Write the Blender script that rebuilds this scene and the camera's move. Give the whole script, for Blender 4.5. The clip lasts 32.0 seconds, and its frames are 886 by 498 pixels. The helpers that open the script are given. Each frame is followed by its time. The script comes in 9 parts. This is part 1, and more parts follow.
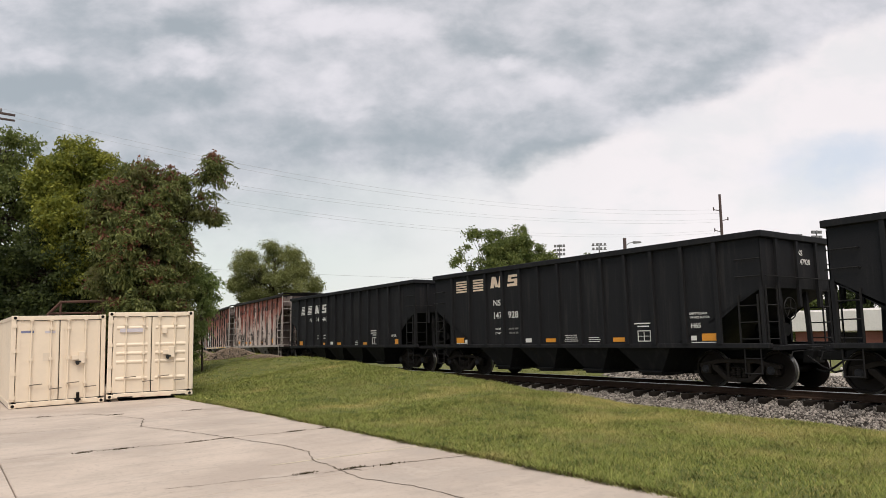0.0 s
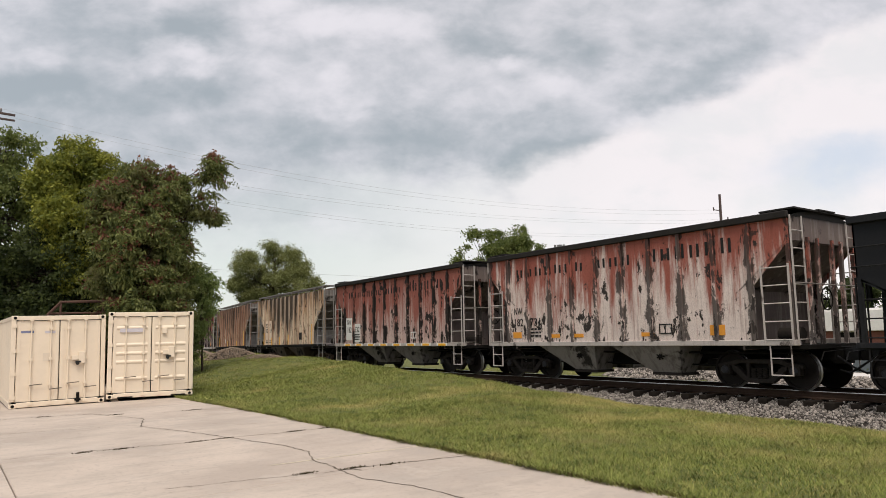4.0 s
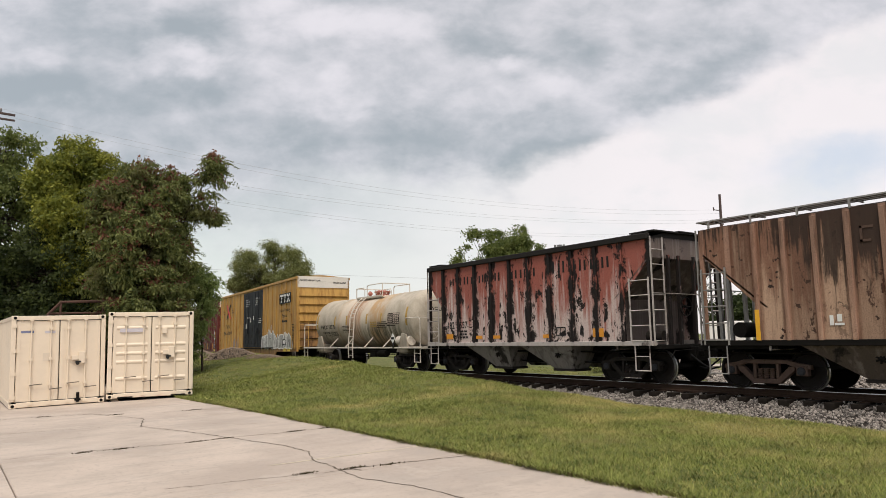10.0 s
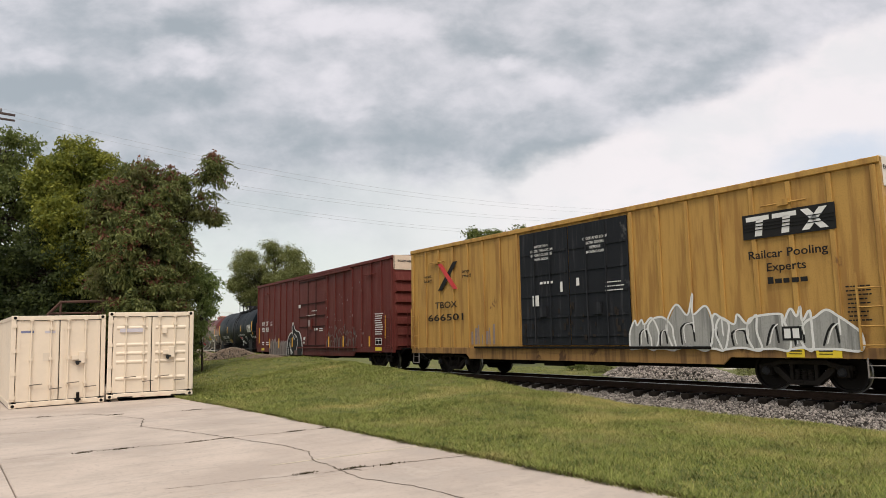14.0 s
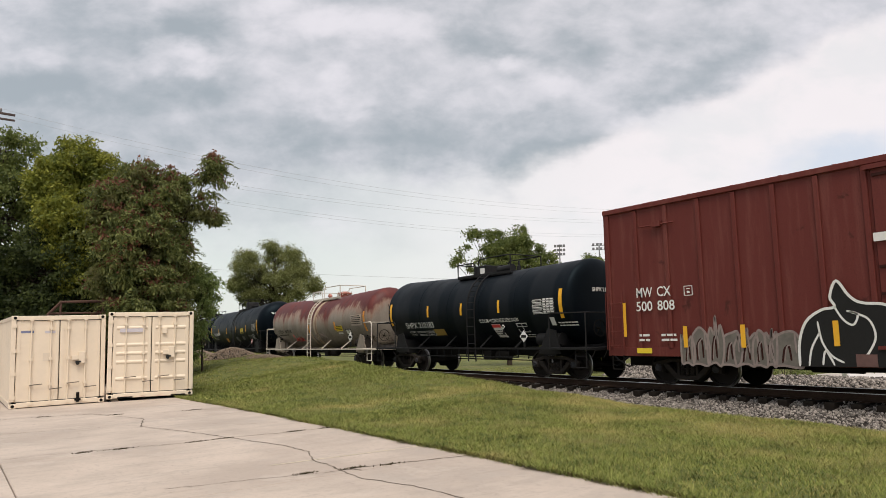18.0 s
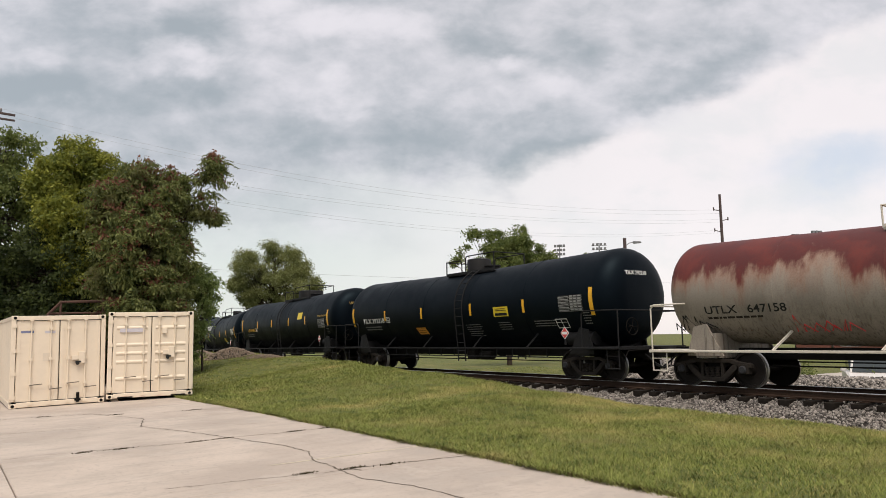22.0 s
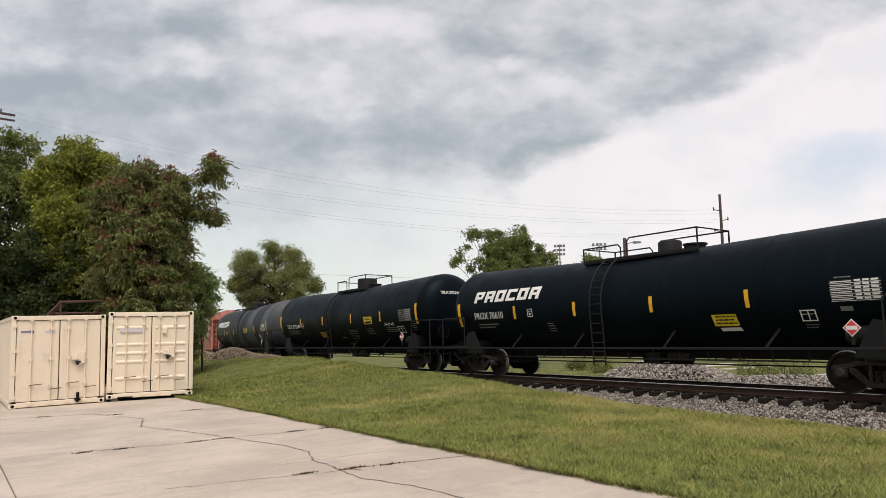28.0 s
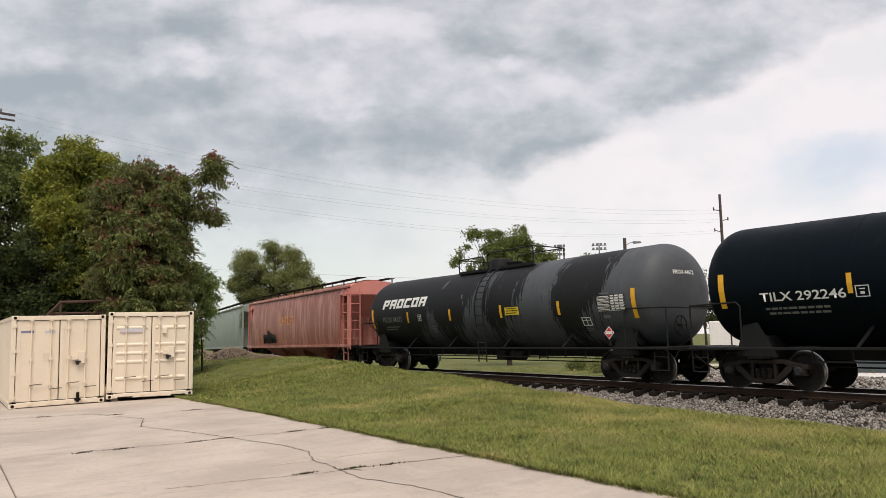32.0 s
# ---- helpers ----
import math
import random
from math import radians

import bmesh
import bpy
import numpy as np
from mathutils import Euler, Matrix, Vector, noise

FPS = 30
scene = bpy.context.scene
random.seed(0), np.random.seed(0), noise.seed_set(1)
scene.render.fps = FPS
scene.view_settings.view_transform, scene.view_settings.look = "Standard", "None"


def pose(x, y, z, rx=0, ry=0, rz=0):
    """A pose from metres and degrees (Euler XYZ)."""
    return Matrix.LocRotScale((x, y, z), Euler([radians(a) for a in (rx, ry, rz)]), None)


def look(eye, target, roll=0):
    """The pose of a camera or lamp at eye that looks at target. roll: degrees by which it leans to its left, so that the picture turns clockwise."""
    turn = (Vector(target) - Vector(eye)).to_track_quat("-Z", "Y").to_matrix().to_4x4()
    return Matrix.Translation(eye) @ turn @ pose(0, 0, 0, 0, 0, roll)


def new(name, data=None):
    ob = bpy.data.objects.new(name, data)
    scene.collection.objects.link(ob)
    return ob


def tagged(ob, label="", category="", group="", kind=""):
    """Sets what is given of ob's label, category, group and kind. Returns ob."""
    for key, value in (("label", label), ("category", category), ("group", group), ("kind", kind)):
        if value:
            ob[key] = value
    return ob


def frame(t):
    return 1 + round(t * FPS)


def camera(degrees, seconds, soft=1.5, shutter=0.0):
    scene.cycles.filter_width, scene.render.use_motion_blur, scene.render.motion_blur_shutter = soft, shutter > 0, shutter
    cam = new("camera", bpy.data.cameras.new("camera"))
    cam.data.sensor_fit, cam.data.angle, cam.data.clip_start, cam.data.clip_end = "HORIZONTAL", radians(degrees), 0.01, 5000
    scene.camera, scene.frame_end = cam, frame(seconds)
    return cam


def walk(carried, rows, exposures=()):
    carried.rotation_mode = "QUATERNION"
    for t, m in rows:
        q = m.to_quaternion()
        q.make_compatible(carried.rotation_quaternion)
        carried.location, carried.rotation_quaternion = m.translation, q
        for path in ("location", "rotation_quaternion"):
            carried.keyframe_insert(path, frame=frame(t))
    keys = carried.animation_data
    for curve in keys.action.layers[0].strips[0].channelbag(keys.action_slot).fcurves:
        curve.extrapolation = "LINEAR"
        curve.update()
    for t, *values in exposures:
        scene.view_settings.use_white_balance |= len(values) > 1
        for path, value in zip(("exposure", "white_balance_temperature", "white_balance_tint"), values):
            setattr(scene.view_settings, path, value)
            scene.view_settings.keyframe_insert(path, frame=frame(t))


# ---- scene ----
# Rail top near the camera is z = 0; x runs along the track, y away from the camera.
cam = camera(64.585, 32.0, 0.8)
EYE = pose(0, 0, 1.33, 97.07, 0, 54.587) @ pose(0, 0, 0, 0, 0, -0.69)
walk(cam, [(0, EYE), (32, EYE)], [(0, 0.12), (32, 0.12)])

# ---- world, sun ----
world = bpy.data.worlds.new("overcast_sky")
scene.world = world
world.use_nodes = True


class Nodes:
    """A small writer of shader nodes."""

    def __init__(self, tree):
        self.tree = tree

    def add(self, kind, ins=None, **props):
        n = self.tree.nodes.new("ShaderNode" + kind)
        for k, v in props.items():
            setattr(n, k, v)
        for k, v in (ins or {}).items():
            self.put(n.inputs[k], v)
        return n

    def put(self, socket, v):
        if isinstance(v, bpy.types.NodeSocket):
            self.tree.links.new(v, socket)
        elif isinstance(v, (tuple, list)) and len(v) == 3 and socket.type == "RGBA":
            socket.default_value = (*v, 1)
        else:
            socket.default_value = v

    def math(self, op, a, b=0.0, clamp=False):
        return self.add("Math", {0: a, 1: b}, operation=op, use_clamp=clamp).outputs[0]

    def mix(self, fac, a, b, blend="MIX"):
        n = self.add("Mix", data_type="RGBA", blend_type=blend)
        self.put(n.inputs[0], fac)
        self.put(n.inputs[6], a)
        self.put(n.inputs[7], b)
        return n.outputs[2]

    def ramp(self, fac, lo, hi):
        return self.add("MapRange", {0: fac, 1: lo, 2: hi}, interpolation_type="SMOOTHSTEP").outputs[0]

    def noise(self, vec, scale, detail=4.0, rough=0.55, dist=0.0):
        return self.add("TexNoise", {"Vector": vec, "Scale": scale, "Detail": detail, "Roughness": rough, "Distortion": dist}).outputs[0]

    def stretch(self, vec, scale, offset=(0, 0, 0)):
        return self.add("Mapping", {"Vector": vec, "Scale": scale, "Location": offset}).outputs[0]

    def dot(self, vec, v):
        return self.add("VectorMath", {0: vec, 1: v}, operation="DOT_PRODUCT").outputs["Value"]


DARK_MASSES = (
    (0.00, 0.155, 0.21, 0.045, 0, -0.42), (0.13, 0.125, 0.10, 0.028, 8, -0.30), (-0.366, 0.325, 0.07, 0.034, 0, -0.42), (-0.56, 0.235, 0.13, 0.030, -4, -0.34),
    (-0.31, 0.235, 0.11, 0.032, 0, -0.26), (0.037, 0.300, 0.055, 0.032, 0, -0.40), (0.18, 0.285, 0.09, 0.032, -8, -0.20), (0.32, 0.235, 0.10, 0.030, 22, -0.30),
    (0.42, 0.285, 0.09, 0.026, 22, -0.14), (0.32, 0.325, 0.07, 0.024, 0, -0.10), (-0.20, 0.165, 0.12, 0.035, 0, -0.20))
PALE_MASSES = (
    (-0.38, 0.275, 0.055, 0.026, 0, 0.34), (-0.61, 0.325, 0.10, 0.034, 0, 0.16), (-0.60, 0.285, 0.10, 0.018, 0, 0.10), (-0.18, 0.335, 0.11, 0.030, 0, 0.36),
    (-0.068, 0.305, 0.07, 0.032, 0, 0.34), (0.094, 0.270, 0.035, 0.016, 0, 0.36), (0.142, 0.235, 0.05, 0.020, 10, 0.26), (-0.52, 0.185, 0.11, 0.026, 0, 0.02),
    (-0.18, 0.235, 0.06, 0.022, 0, 0.24), (0.255, 0.265, 0.05, 0.016, 10, 0.22))


def build_sky():
    t = world.node_tree
    t.nodes.clear()
    n = Nodes(t)
    way = n.add("TexCoord").outputs["Generated"]
    m3 = EYE.to_3x3()
    right, up, fwd = m3.col[0], m3.col[1], -m3.col[2]
    sky = n.add("TexSky", sky_type="NISHITA", sun_disc=False, sun_elevation=radians(48), sun_rotation=radians(200))
    # the cloud deck is laid out on a plane square to the view
    deep = n.math("MAXIMUM", n.dot(way, tuple(fwd)), 0.25)
    u = n.math("DIVIDE", n.dot(way, tuple(right)), deep)
    v = n.math("DIVIDE", n.dot(way, tuple(up)), deep)
    deck = n.add("CombineXYZ", {0: u, 1: v, 2: 0.0}).outputs[0]
    stir = n.add("TexNoise", {"Vector": n.stretch(deck, (5.0, 8.0, 1.0)), "Scale": 1.0, "Detail": 5.0, "Roughness": 0.6}).outputs["Color"]
    stir = n.add("VectorMath", {0: stir, 1: (0.5, 0.5, 0.5)}, operation="SUBTRACT").outputs[0]
    stirred = n.add("VectorMath", {0: stir, 1: (0.17, 0.13, 0.0), 2: deck}, operation="MULTIPLY_ADD").outputs[0]

    def mass(u0, v0, ru, rv, lean, weight):
        """A soft ragged cloud mass: its middle, half widths, lean in degrees and weight."""
        m = n.add("Mapping", {"Vector": stirred, "Location": (u0, v0, 0.0), "Rotation": (0.0, 0.0, radians(lean)), "Scale": (ru, rv, 1.0)}, vector_type="TEXTURE")
        far = n.add("VectorMath", {0: m.outputs[0]}, operation="LENGTH").outputs["Value"]
        return n.math("MULTIPLY", n.ramp(far, 1.5, 0.1), weight)

    big = n.noise(n.stretch(deck, (2.4, 4.6, 1.0), (1.3, 4.7, 0.0)), 1.0, 3.0, 0.5, 0.15)
    mid = n.noise(n.stretch(deck, (7.0, 11.0, 1.0), (3.1, 0.4, 2.0)), 1.0, 6.0, 0.56, 0.25)
    tuft = n.noise(n.stretch(deck, (15.0, 24.0, 1.0), (5.5, 1.9, 3.0)), 1.0, 5.0, 0.55, 0.2)
    tone = n.math("ADD", n.math("MULTIPLY", n.math("SUBTRACT", mid, 0.5), 1.1), n.math("ADD", n.math("MULTIPLY", n.math("SUBTRACT", tuft, 0.5), 0.85), n.math("MULTIPLY", n.math("SUBTRACT", big, 0.5), 0.5)))
    tone = n.math("ADD", tone, n.math("SUBTRACT", 0.52, n.math("MULTIPLY", n.ramp(u, -0.05, -0.50), 0.24)))
    for u0, v0, ru, rv, lean, weight in DARK_MASSES + PALE_MASSES:
        tone = n.math("ADD", tone, mass(u0, v0, ru, rv, lean, weight))
    # under the cloud's slanting lower edge the sky is bright
    wu = n.add("SeparateXYZ", {0: stirred}).outputs
    rise = n.math("MULTIPLY", n.math("MAXIMUM", wu[0], 0.09), 0.43)
    edge = n.math("SUBTRACT", n.math("ADD", rise, 0.060), wu[1])
    breach = n.math("MULTIPLY", n.ramp(edge, -0.022, 0.030), n.math("ADD", 0.42, n.math("MULTIPLY", n.ramp(u, -0.22, 0.06), 0.58)))
    veil = n.ramp(edge, 0.0, 0.12)
    breach = n.math("MAXIMUM", breach, veil)
    cloud = n.mix(n.ramp(tone, -0.10, 1.02), (0.330, 0.356, 0.368), (0.725, 0.688, 0.706))
    low = n.mix(n.ramp(u, -0.25, 0.30), (0.650, 0.676, 0.640), (0.835, 0.765, 0.752))
    low = n.mix(mass(0.57, 0.120, 0.11, 0.040, 8, 0.95), low, (0.57, 0.610, 0.68))
    low = n.mix(n.math("MULTIPLY", n.ramp(mid, 0.44, 0.66), 0.55), low, (0.690, 0.685, 0.672))
    cloud = n.mix(n.math("MULTIPLY", breach, 0.94), cloud, low)
    tint = n.mix(0.02, cloud, sky.outputs[0])
    bg = n.add("Background", {"Color": tint, "Strength": 1.0})
    out = n.add("OutputWorld")
    t.links.new(bg.outputs[0], out.inputs[0])


build_sky()
sun_data = bpy.data.lights.new("sun", "SUN")
sun_data.energy, sun_data.angle, sun_data.color = 3.0, radians(30), (1.0, 0.89, 0.765)
sun = new("sun", sun_data)
sun.matrix_world = look((0, 0, 30), (-12.2, 9, 0))

# ---- materials ----
MATS = {}


def material(name):
    m = bpy.data.materials.new(name)
    m.use_nodes = True
    n = Nodes(m.node_tree)
    MATS[name] = m
    return m, n, m.node_tree.nodes["Principled BSDF"]


def bump(n, bsdf, height, strength, dist=0.02):
    b = n.add("Bump", {"Height": height, "Strength": strength, "Distance": dist})
    n.put(bsdf.inputs["Normal"], b.outputs[0])


def paint(name, base, wear, rust=(0.10, 0.045, 0.025), amount=0.4, spots=0.25, rough=0.55, streak=3.0, seed=0.0, metal=0.0, coat=0.0, course=0.0):
    """Weathered paint on steel: streaks that run down, blotches, fine dirt. course: width of shell plates, lightened by
    turns as glossy bands.
    """
    m, n, b = material(name)
    co = n.stretch(n.add("TexCoord").outputs["Object"], (1, 1, 1), (seed, seed * 0.7, 0))
    runs = n.noise(n.stretch(co, (streak, streak, 0.22)), 2.0, 5.0, 0.6)
    blot = n.noise(co, 1.3, 6.0, 0.62, 0.3)
    fine = n.noise(co, 34.0, 3.0, 0.6)
    c = n.mix(n.ramp(runs, 0.62 - amount * 0.35, 0.80 - amount * 0.25), base, wear)
    c = n.mix(n.ramp(blot, 0.70 - spots * 0.3, 0.76 - spots * 0.25), c, rust)
    c = n.mix(n.math("MULTIPLY", n.ramp(fine, 0.45, 0.7), 0.35), c, tuple(v * 0.55 for v in base))
    # every other plate is lighter: its gloss is put into the colour
    if course:
        along = n.math("ADD", n.add("SeparateXYZ", {0: co}).outputs[0], n.math("MULTIPLY", n.math("SUBTRACT", blot, 0.5), 0.10))
        turn = n.math("ABSOLUTE", n.math("SUBTRACT", n.math("FRACT", n.math("DIVIDE", along, course)), 0.5))
        c = n.mix(n.math("MULTIPLY", n.ramp(turn, 0.20, 0.28), 0.6), c, tuple(v * 2.0 for v in wear))
    n.put(b.inputs["Base Color"], c)
    n.put(b.inputs["Roughness"], n.math("ADD", n.math("MULTIPLY", blot, 0.35), rough - 0.17))
    b.inputs["Metallic"].default_value = metal
    b.inputs['Specular IOR Level'].default_value = 0.10 if name.startswith('black') else 0.22
    if name.startswith('black'):
        b.inputs['Specular Tint'].default_value = (0.50, 0.78, 1.0, 1)
    if coat:
        b.inputs["Coat Weight"].default_value = coat
    bump(n, b, n.math("ADD", fine, n.math("MULTIPLY", blot, 2.0)), 0.12, 0.01)
    return m


def plain(name, base, rough=0.6, grain=20.0, vary=0.25, metal=0.0, strength=0.15):
    m, n, b = material(name)
    co = n.add("TexCoord").outputs["Object"]
    g = n.noise(co, grain, 4.0, 0.6)
    s = n.noise(co, grain * 0.08, 3.0, 0.6)
    c = n.mix(n.math("MULTIPLY", n.ramp(g, 0.35, 0.7), vary), base, tuple(v * 0.5 for v in base))
    c = n.mix(n.math("MULTIPLY", n.ramp(s, 0.4, 0.7), vary), c, tuple(min(1, v * 1.35) for v in base))
    n.put(b.inputs["Base Color"], c)
    b.inputs["Roughness"].default_value = rough
    b.inputs["Metallic"].default_value = metal
    if max(base) < 0.07:
        b.inputs["Specular IOR Level"].default_value = 0.13
    bump(n, b, g, strength, 0.01)
    return m


def flaked(name, red, pale, dark, seed, tar=0.5, rib=0.5, first=0.0, pitch=1.0, pale_level=0.5, rib_colour=None, soot=0.0, streak=0.3):
    """Old covered-hopper paint: colour above, chalky below, soot in runs beside the ribs, tar and bare patches.
    first, pitch: where the ribs stand."""
    m, n, b = material(name)
    raw = n.add("TexCoord").outputs["Object"]
    xyz = n.add("SeparateXYZ", {0: raw}).outputs
    co = n.stretch(raw, (1, 1, 1), (seed * 3.7, 0, seed * 0.13))
    runs = n.noise(n.stretch(co, (2.4, 2.4, 0.22)), 1.7, 6.0, 0.68)
    thin = n.noise(n.stretch(co, (9.0, 9.0, 0.45)), 1.6, 4.0, 0.65)
    blot = n.noise(n.stretch(co, (1.0, 1.0, 0.6)), 2.4, 8.0, 0.70, 0.5)
    fine = n.noise(co, 42.0, 3.0, 0.6)
    worn = n.math("ADD", n.math("MULTIPLY", xyz[2], -0.17), n.math("ADD", n.math("MULTIPLY", runs, 1.35), n.math("MULTIPLY", thin, 0.35)))
    c = n.mix(n.ramp(worn, 0.62 - pale_level * 0.45, 0.95 - pale_level * 0.45), red, pale)
    c = n.mix(n.math("MULTIPLY", n.ramp(thin, 0.52, 0.70), streak), c, tuple(v * 0.42 for v in red))
    # soot beside each rib, wider near the top
    f = n.math("ABSOLUTE", n.math("SUBTRACT", n.math("FRACT", n.math("ADD", n.math("DIVIDE", n.math("SUBTRACT", xyz[0], first), pitch), 0.5)), 0.5))
    near = n.math("SUBTRACT", n.math("ADD", n.math("MULTIPLY", f, 1.0), n.math("MULTIPLY", n.math("SUBTRACT", blot, 0.5), 1.1)), n.math("MULTIPLY", n.math("SUBTRACT", runs, 0.5), 0.5))
    if not soot:
        c = n.mix(n.math("MULTIPLY", n.ramp(near, 0.02 + rib * 0.16, -0.02 + rib * 0.10), min(1.0, rib * 1.6)), c, rib_colour or dark)
    spots = n.math("ADD", n.math("MULTIPLY", blot, 0.85), n.math("MULTIPLY", n.noise(n.stretch(co, (3.0, 3.0, 0.55)), 1.2, 6.0, 0.65), 0.45))
    spots = n.math("ADD", spots, n.math("MULTIPLY", n.ramp(xyz[2], 2.5, 1.3), 0.05))
    c = n.mix(n.ramp(spots, 0.83 - tar * 0.17, 0.855 - tar * 0.17), c, dark)
    if soot:
        # sooty runs of uneven length from the roof, thickest in the car's middle
        wide = n.noise(n.stretch(co, (1.0, 1.0, 0.30)), 1.3, 5.0, 0.62, 0.3)
        middle = n.ramp(n.math("ABSOLUTE", n.math("ADD", xyz[0], 0.7)), 3.6, 0.6)
        top = n.math("ADD", n.math("MULTIPLY", xyz[2], 0.16), n.math("ADD", n.math("MULTIPLY", wide, 0.55), n.math("ADD", n.math("MULTIPLY", thin, 0.62), n.math("MULTIPLY", blot, 0.24))))
        top = n.math("ADD", top, n.math("MULTIPLY", middle, 0.26))
        c = n.mix(n.math("MULTIPLY", n.ramp(blot, 0.50, 0.64), 0.35), c, tuple(v * 0.7 for v in red))
        c = n.mix(n.ramp(n.noise(n.stretch(co, (1, 1, 1), (3, 0, 7)), 5.5, 3.0, 0.5), 0.655, 0.675), c, dark)
        # each panel has aged in its own way, and rust runs down beside the ribs
        which = n.math("FLOOR", n.math("DIVIDE", n.math("SUBTRACT", xyz[0], first), pitch))
        age = n.add("TexWhiteNoise", {"W": n.math("ADD", which, seed)}, noise_dimensions="1D").outputs[0]
        c = n.mix(n.math("MULTIPLY", n.ramp(age, 0.35, 1.0), 0.50), c, tuple(v * 0.40 for v in red))
        c = n.mix(n.math("MULTIPLY", n.math("MULTIPLY", n.ramp(age, 0.40, 0.0), n.ramp(worn, 0.10, 0.60)), 0.45), c, tuple(v * 0.95 for v in pale))
        edge = n.math("MULTIPLY", n.ramp(f, 0.235, 0.13), n.ramp(runs, 0.36, 0.60))
        c = n.mix(n.math("MULTIPLY", edge, 0.62), c, (red[0] * 0.55, red[1] * 0.36, red[2] * 0.28))
        c = n.mix(n.math("MULTIPLY", n.ramp(top, 1.44 - soot * 0.25, 1.58 - soot * 0.25), 0.92), c, dark)
        panel = n.math("SUBTRACT", 1.0, n.ramp(f, 0.085, 0.12))
        c = n.mix(n.math("MULTIPLY", panel, 0.55), c, n.mix(n.ramp(runs, 0.45, 0.68), rib_colour, tuple(v * 0.35 for v in red)))
    c = n.mix(n.math("MULTIPLY", n.ramp(fine, 0.42, 0.7), 0.30), c, tuple(v * 0.16 for v in red))
    n.put(b.inputs["Base Color"], c)
    b.inputs["Roughness"].default_value = 0.8
    b.inputs["Specular IOR Level"].default_value = 0.3
    bump(n, b, n.math("ADD", fine, n.math("MULTIPLY", blot, 3.0)), 0.25, 0.012)
    return m


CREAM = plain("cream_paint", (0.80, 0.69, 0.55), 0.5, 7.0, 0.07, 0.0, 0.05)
# a darker, greyer cream for walls, roof, rails and rating plate
CREAM_DARKER = plain("darker_cream", (0.70, 0.61, 0.50), 0.55, 6.0, 0.15, 0.0, 0.08)
SEAL = plain("black_rubber_seal", (0.03, 0.03, 0.03), 0.8)
GRIME = plain("grimy_steel", (0.009, 0.008, 0.007), 0.8, 25.0, 0.4)
GRIME_LIGHT = plain("dusty_steel", (0.031, 0.026, 0.023), 0.8, 18.0, 0.5)
WHEEL = plain("wheel_steel", (0.016, 0.013, 0.012), 0.65, 30.0, 0.4, 0.0)
TREAD = plain("polished_tread", (0.35, 0.34, 0.33), 0.35, 40.0, 0.2, 0.9)
RAIL_SIDE = plain("rusty_rail_side", (0.045, 0.028, 0.020), 0.85, 30.0, 0.5)
RAIL_TOP = plain("polished_rail_head", (0.50, 0.49, 0.48), 0.28, 50.0, 0.2, 0.9)
TIE = plain("tarred_tie_wood", (0.020, 0.016, 0.013), 0.9, 14.0, 0.5, 0.0, 0.5)
COAL = plain("coal", (0.018, 0.018, 0.019), 0.55, 9.0, 0.4, 0.0, 0.8)
BLACK_HOPPER = paint("black_hopper_paint", (0.0200, 0.0195, 0.0212), (0.031, 0.0295, 0.0300), (0.026, 0.023, 0.021), 0.35, 0.2, 0.65, 3.0)
BLACK_TANK = paint("black_tank_paint", (0.0026, 0.0042, 0.0066), (0.0046, 0.0064, 0.0090), (0.009, 0.010, 0.011), 0.25, 0.0, 0.48, 2.0)
BANDED_TANK = paint("black_banded_tank_paint", (0.0042, 0.0060, 0.0084), (0.0075, 0.0084, 0.0098), (0.009, 0.010, 0.011), 0.25, 0.0, 0.48, 2.0, course=2.2)
BLACK_TRIM = plain("black_trim_paint", (0.018, 0.018, 0.019), 0.6, 20.0, 0.3)
WHITE = plain("white_lettering", (0.75, 0.75, 0.73), 0.6, 20.0, 0.12)
PEACH = plain("faded_white_lettering", (0.78, 0.62, 0.48), 0.6, 20.0, 0.2)
FADED = plain("faint_lettering", (0.16, 0.16, 0.155), 0.7, 20.0, 0.2)
BLACK_INK = plain("black_lettering", (0.02, 0.02, 0.02), 0.6, 20.0, 0.2)
TABLE_GREY = plain("dim_table_print", (0.30, 0.30, 0.29), 0.7, 20.0, 0.2)
CAP_STEEL = plain("bearing_cap_steel", (0.046, 0.046, 0.051), 0.6, 30.0, 0.3)
STRIPE = plain("yellow_reflector", (0.80, 0.42, 0.02), 0.45, 20.0, 0.12)
ORANGE = plain("orange_placard", (0.72, 0.30, 0.03), 0.5, 20.0, 0.15)
YELLOW = plain("yellow_placard", (0.78, 0.58, 0.03), 0.5, 20.0, 0.1)
RED_SIGN = plain("red_placard", (0.60, 0.05, 0.05), 0.5, 20.0, 0.1)
GHOST_BROWN = plain("faint_brown_lettering", (0.085, 0.048, 0.034), 0.8, 9.0, 0.6)
NW_RIBS = dict(first=-4.47, pitch=8.94 / 9)
SOU_RIBS = dict(first=-3.97, pitch=7.94 / 11)
NW_RED = flaked("flaked_red_paint", (0.31, 0.105, 0.080), (0.58, 0.44, 0.40), (0.012, 0.011, 0.010), 0.0, 0.56, 0.72, pale_level=0.70, streak=0.35, **NW_RIBS)
NW_PALE = flaked("chalky_red_paint", (0.31, 0.095, 0.070), (0.70, 0.60, 0.56), (0.03, 0.026, 0.024), 4.0, 0.56, 0.55, pale_level=0.90, streak=0.45, **NW_RIBS)
NW_DARK = flaked("tarred_red_paint", (0.33, 0.105, 0.080), (0.60, 0.49, 0.46), (0.009, 0.008, 0.008), 8.0, 0.55, 1.15, pale_level=0.74, streak=0.12, **NW_RIBS)
